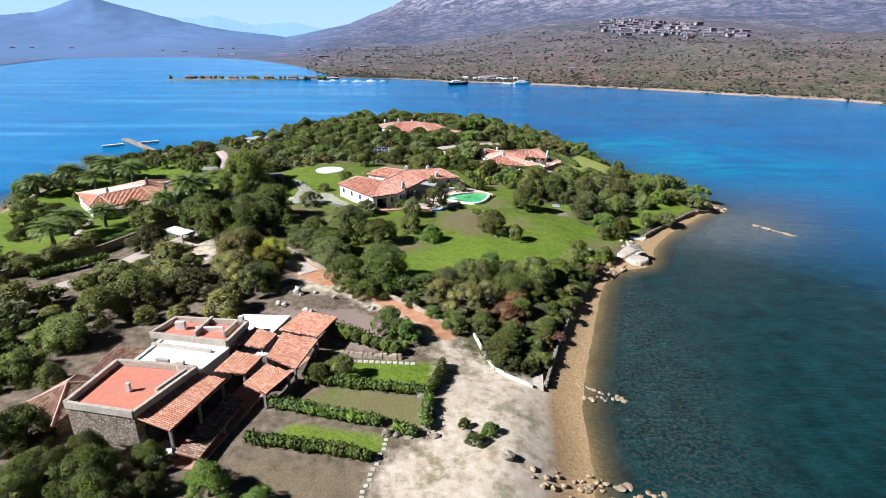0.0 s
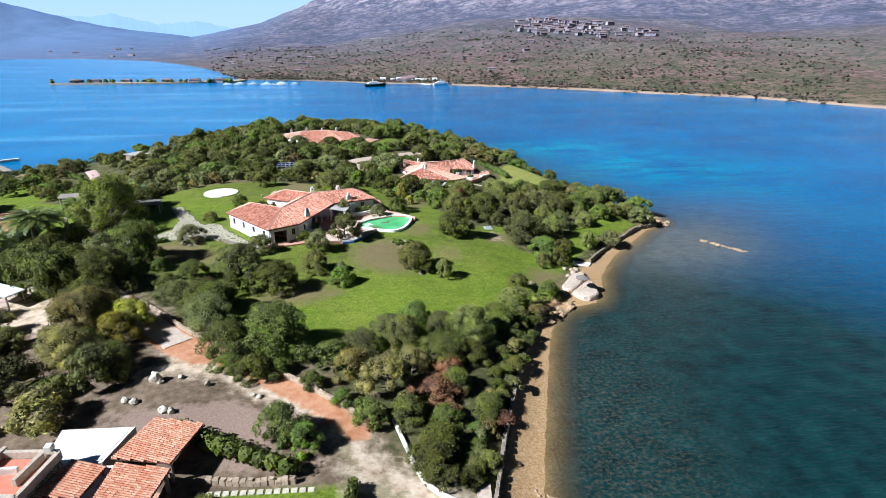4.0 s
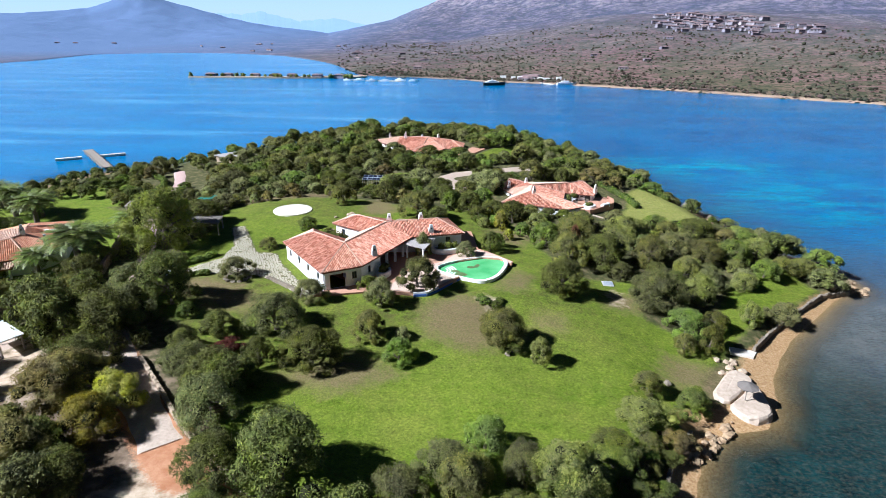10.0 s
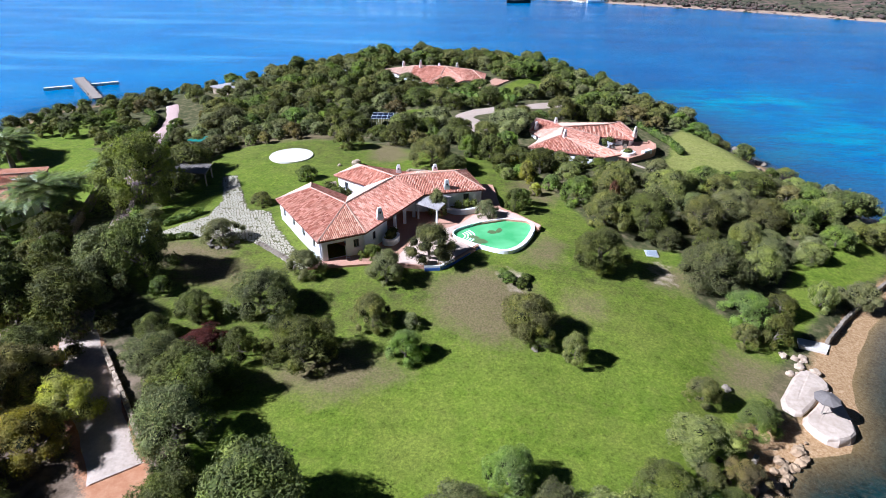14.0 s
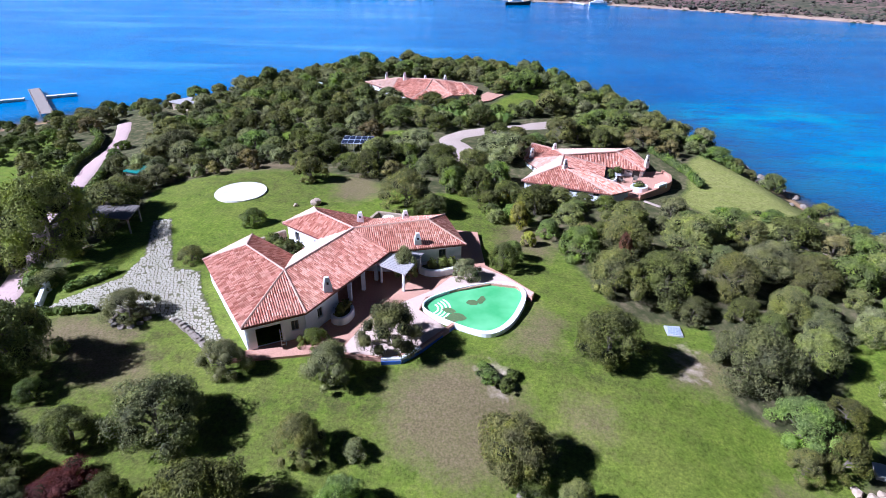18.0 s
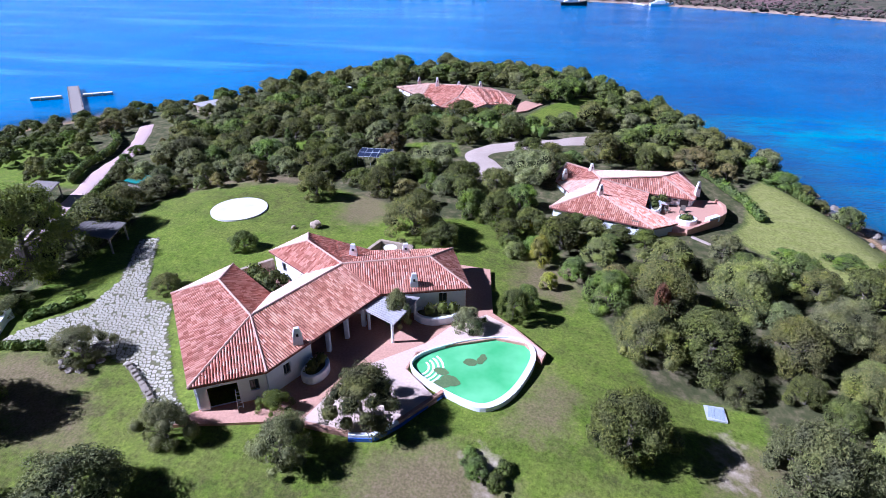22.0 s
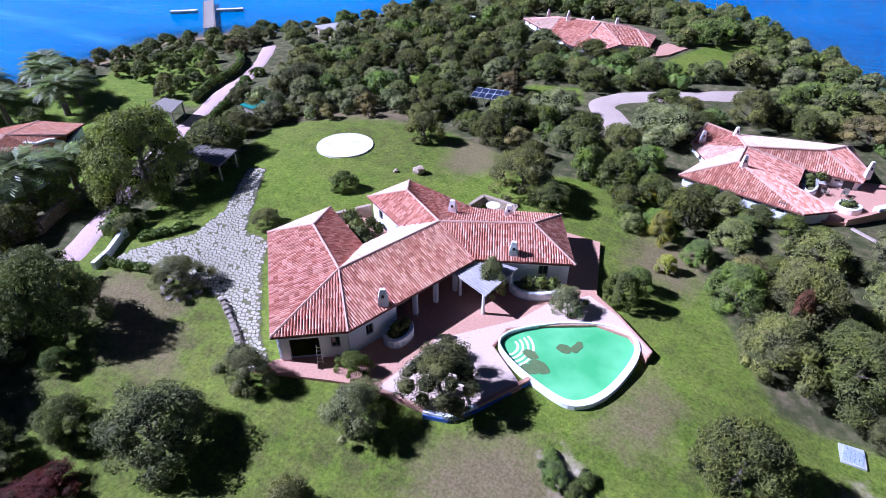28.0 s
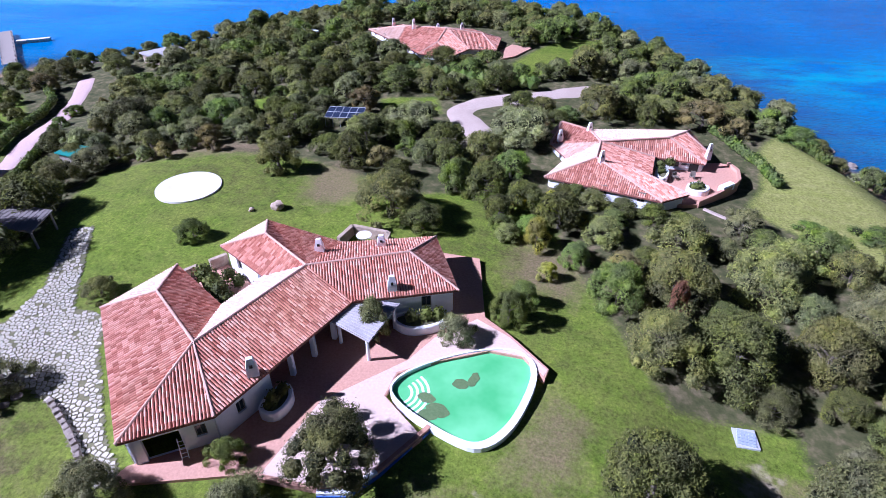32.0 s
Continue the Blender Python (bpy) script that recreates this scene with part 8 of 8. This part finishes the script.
blob_v, blob_f = [], []
bm = bmesh.new()
bmesh.ops.create_icosphere(bm, subdivisions=1, radius=1)
bv, bf = [v.co.copy() for v in bm.verts], [tuple(v.index for v in q.verts) for q in bm.faces]
bm.free()
GROVES = [(mr.uniform(-14, 40), mr.choice((.004, .008, .015, .03, .06, .1, .16, .22))) for _ in range(40)]
for k in range(6200):
    if k % 10 < 2:
        a, kk = mr.uniform(-13, 44), .002 + .012 * mr.random() ** 2
    elif k % 10 < 4:
        a, kk = mr.choice(GROVES)
        a, kk = min(44, max(-14, a + mr.gauss(0, .9))), max(.002, kk + mr.gauss(0, .008))
    else:
        a, kk = mr.uniform(-14, 44), mr.random() ** 1.5 * .30 + .002
    x, y, z = far_height(a, kk)
    r = mr.uniform(.5, 1.0 + mr.random() ** 3) * (1 + 1.2 * kk)
    b = len(blob_v)
    x, y = x + mr.uniform(-7, 7), y + mr.uniform(-7, 7)
    for v in bv:
        s = r * mr.uniform(.7, 1.25)
        blob_v.append((x + v.x * s, y + v.y * s, z + r * .25 + v.z * s * .7))
    blob_f += [tuple(b + i for i in q) for q in bf]
tagged(from_arrays("far_scrub", blob_v, blob_f, mat("far_scrub", leafy((0.055, 0.070, 0.042), (0.105, 0.104, 0.072), (0.19, 0.132, 0.115)), 0.95, 0, 0.05)), "dark scrub and trees dotted over the far hills", "scrub", kind="stuff")
# facades turned from the sun: their shade is put into this dark bluish wall
m_farwall = mat("shaded_stucco", speckled((0.16, 0.15, 0.20), (0.30, 0.28, 0.33), (0.52, 0.48, 0.50), 0.3, 0.05, 0), 0.9)
m_farroof = mat("dark_far_tile", speckled((0.13, 0.10, 0.12), (0.24, 0.17, 0.17), (0.36, 0.26, 0.25), 0.2, 0.05, 0), 0.9)
proto = thing("far_house", (0, 0, -50), "small house on the far shore with shade-dark walls", "house", "houses on the far shore")
bm = bmesh.new()
add_box(bm, (-5, -3.5, -3), (5, 3.5, 3.4))
part("wall", bm, m_farwall, proto)
bm = bmesh.new()
ring = [(-5.6, -4.2), (5.6, -4.2), (5.6, 4.2), (-5.6, 4.2)]
e0 = [bm.verts.new((*p, 3.3)) for p in ring]
t0, t1 = bm.verts.new((-3, 0, 5.2)), bm.verts.new((3, 0, 5.2))
for q in ((e0[0], e0[1], t1, t0), (e0[1], e0[2], t1), (e0[2], e0[3], t0, t1), (e0[3], e0[0], t0), (e0[3], e0[2], e0[1], e0[0])):
    bm.faces.new(q)
part("roof", bm, m_farroof, proto)
for k in range(3):
    bm = bmesh.new()
    add_box(bm, (-3.4 + 2.8 * k, -3.62, .8), (-2.2 + 2.8 * k, -3.5, 2.4))
    part("window", bm, m_dark, proto)
sites = [(15 + 8.5 * mr.random(), mr.uniform(.25, .335)) for _ in range(110)] + [(mr.uniform(24, 28), mr.uniform(.27, .32)) for _ in range(14)] + [(mr.uniform(3.5, 6), .004 + mr.uniform(0, .02)) for _ in range(8)] + \
        [(mr.uniform(-14, -3), mr.uniform(.03, .3)) for _ in range(16)] + [(mr.uniform(-38, -18), mr.uniform(.05, .3)) for _ in range(10)] + [(mr.uniform(9, 20), mr.uniform(.05, .2)) for _ in range(5)]
for i, (a, k) in enumerate(sites):
    x, y, z = far_height(a, k)
    s = mr.uniform(.5, .85) if i < 124 else mr.uniform(.45, .75)
    z += 2 if i < 124 else 0
    m = Matrix.LocRotScale((x, y, z), Euler((0, 0, mr.uniform(-.6, .6))), (s * mr.uniform(.8, 1.5), s, s))
    if i == 0:
        proto.matrix_basis = m
    else:
        copy_thing(proto, m)
club = thing("beach_building", (0, 0, 0), "low white flat-roofed buildings on the far beach", "building")
for a, w in ((1.8, 5), (2.7, 4), (3.5, 7), (4.5, 5), (5.2, 4), (6.0, 8), (6.9, 4)):
    x, y, z = far_height(a, .012)
    bm = bmesh.new()
    add_box(bm, (x - w / 2, y - 2, z - 2), (x + w / 2, y + 2, z + mr.uniform(.8, 2.0)), .1)
    part("wing", bm, m_white, club)
SPIT = [(-100, 556), (-128, 546), (-160, 541), (-200, 540), (-252, 541), (-252, 544), (-200, 546), (-160, 550), (-130, 562), (-100, 572)]
bm = bmesh.new()
prism(bm, rounded(SPIT, 1), -.8, 1.1)
tagged(part("sand_spit", bm, m_sandrock), "low sandy spit reaching into the bay", "shore", kind="structure")
spots = [(-112 - 138 * mr.random() ** 1.6 + mr.uniform(-3, 3), 546 + mr.uniform(-3, 6) * (1 - k / 34), 1.8, mr.uniform(1.2, 2.8)) for k in range(30)]
leaf_heap("spit_trees", "g", spots, "dark trees along the low spit", "trees", .7, 24)["kind"] = "stuff"
for k in range(7):
    copy_thing(proto, Matrix.LocRotScale((-118 - k * 20 + mr.uniform(-5, 5), 548, 1.3), Euler((0, 0, mr.uniform(-.3, .3))), (.75, .6, .6)))


def yacht(x, y, turn, size, dark):
    y0 = thing("motor_yacht", (x, y, 0), "moored motor yacht with a %s hull" % ("dark" if dark else "white"), "boat", "moored boats")
    y0.rotation_euler = (0, 0, turn)
    L = size
    bm = bmesh.new()
    sec = [(-.5, .11, .02), (-.2, .13, .0), (.2, .11, .02), (.42, .05, .05), (.5, .005, .07)]
    prev = None
    for s, w, up in sec:
        cur = [bm.verts.new((s * L, sg * w * L * k, z)) for sg, k, z in ((-1, 1, .10 * L + up * L), (-1, .7, -.3), (1, .7, -.3), (1, 1, .10 * L + up * L))]
        if prev:
            for i in range(4):
                bm.faces.new((prev[i], prev[(i + 1) % 4], cur[(i + 1) % 4], cur[i]))
        else:
            bm.faces.new(cur)
        prev = cur
    bm.faces.new(prev[::-1])
    part("hull", bm, m_dark if dark else m_white, y0)
    for z0, z1, s0, s1 in ((.10, .17, -.4, .22), (.17, .22, -.3, .1)):
        bm = bmesh.new()
        add_box(bm, (s0 * L, -.085 * L, z0 * L), (s1 * L, .085 * L, z1 * L), .02 * L)
        part("cabin", bm, m_white, y0)
    bm = bmesh.new()
    add_tube(bm, (-.1 * L, 0, .2 * L), (-.12 * L, 0, .33 * L), .02 * L, .01 * L, 6)
    part("mast", bm, m_white, y0)


yacht(12.4, 497, .2, 17, True)
yacht(68, 505, .15, 15, False)
for k in range(6):
    yacht(-108 + k * 11, 525 + mr.uniform(-4, 4), mr.uniform(-.4, .4), mr.uniform(7, 11), False)
fj = thing("far_jetty", (0, 0, 0), "long low pontoon jetty off the far beach", "jetty")
for p, q in (((38, 538), (58, 503)), ((-110, 528), (-62, 520))):
    nn = 14
    for i in range(nn):
        a = Vector(p).lerp(Vector(q), i / nn)
        b = Vector(p).lerp(Vector(q), (i + .85) / nn)
        bm = bmesh.new()
        add_bar(bm, a, b, 1.8, .1, .8)
        part("pontoon", bm, m_cream, fj)

# ---- flagstones, one by one ----
for o, ring in STONE_PARTS:
    v, fc = [], []
    flag_geometry(o, ring, v, fc)
    from_arrays("flagstone", v, fc, m_slab, court)
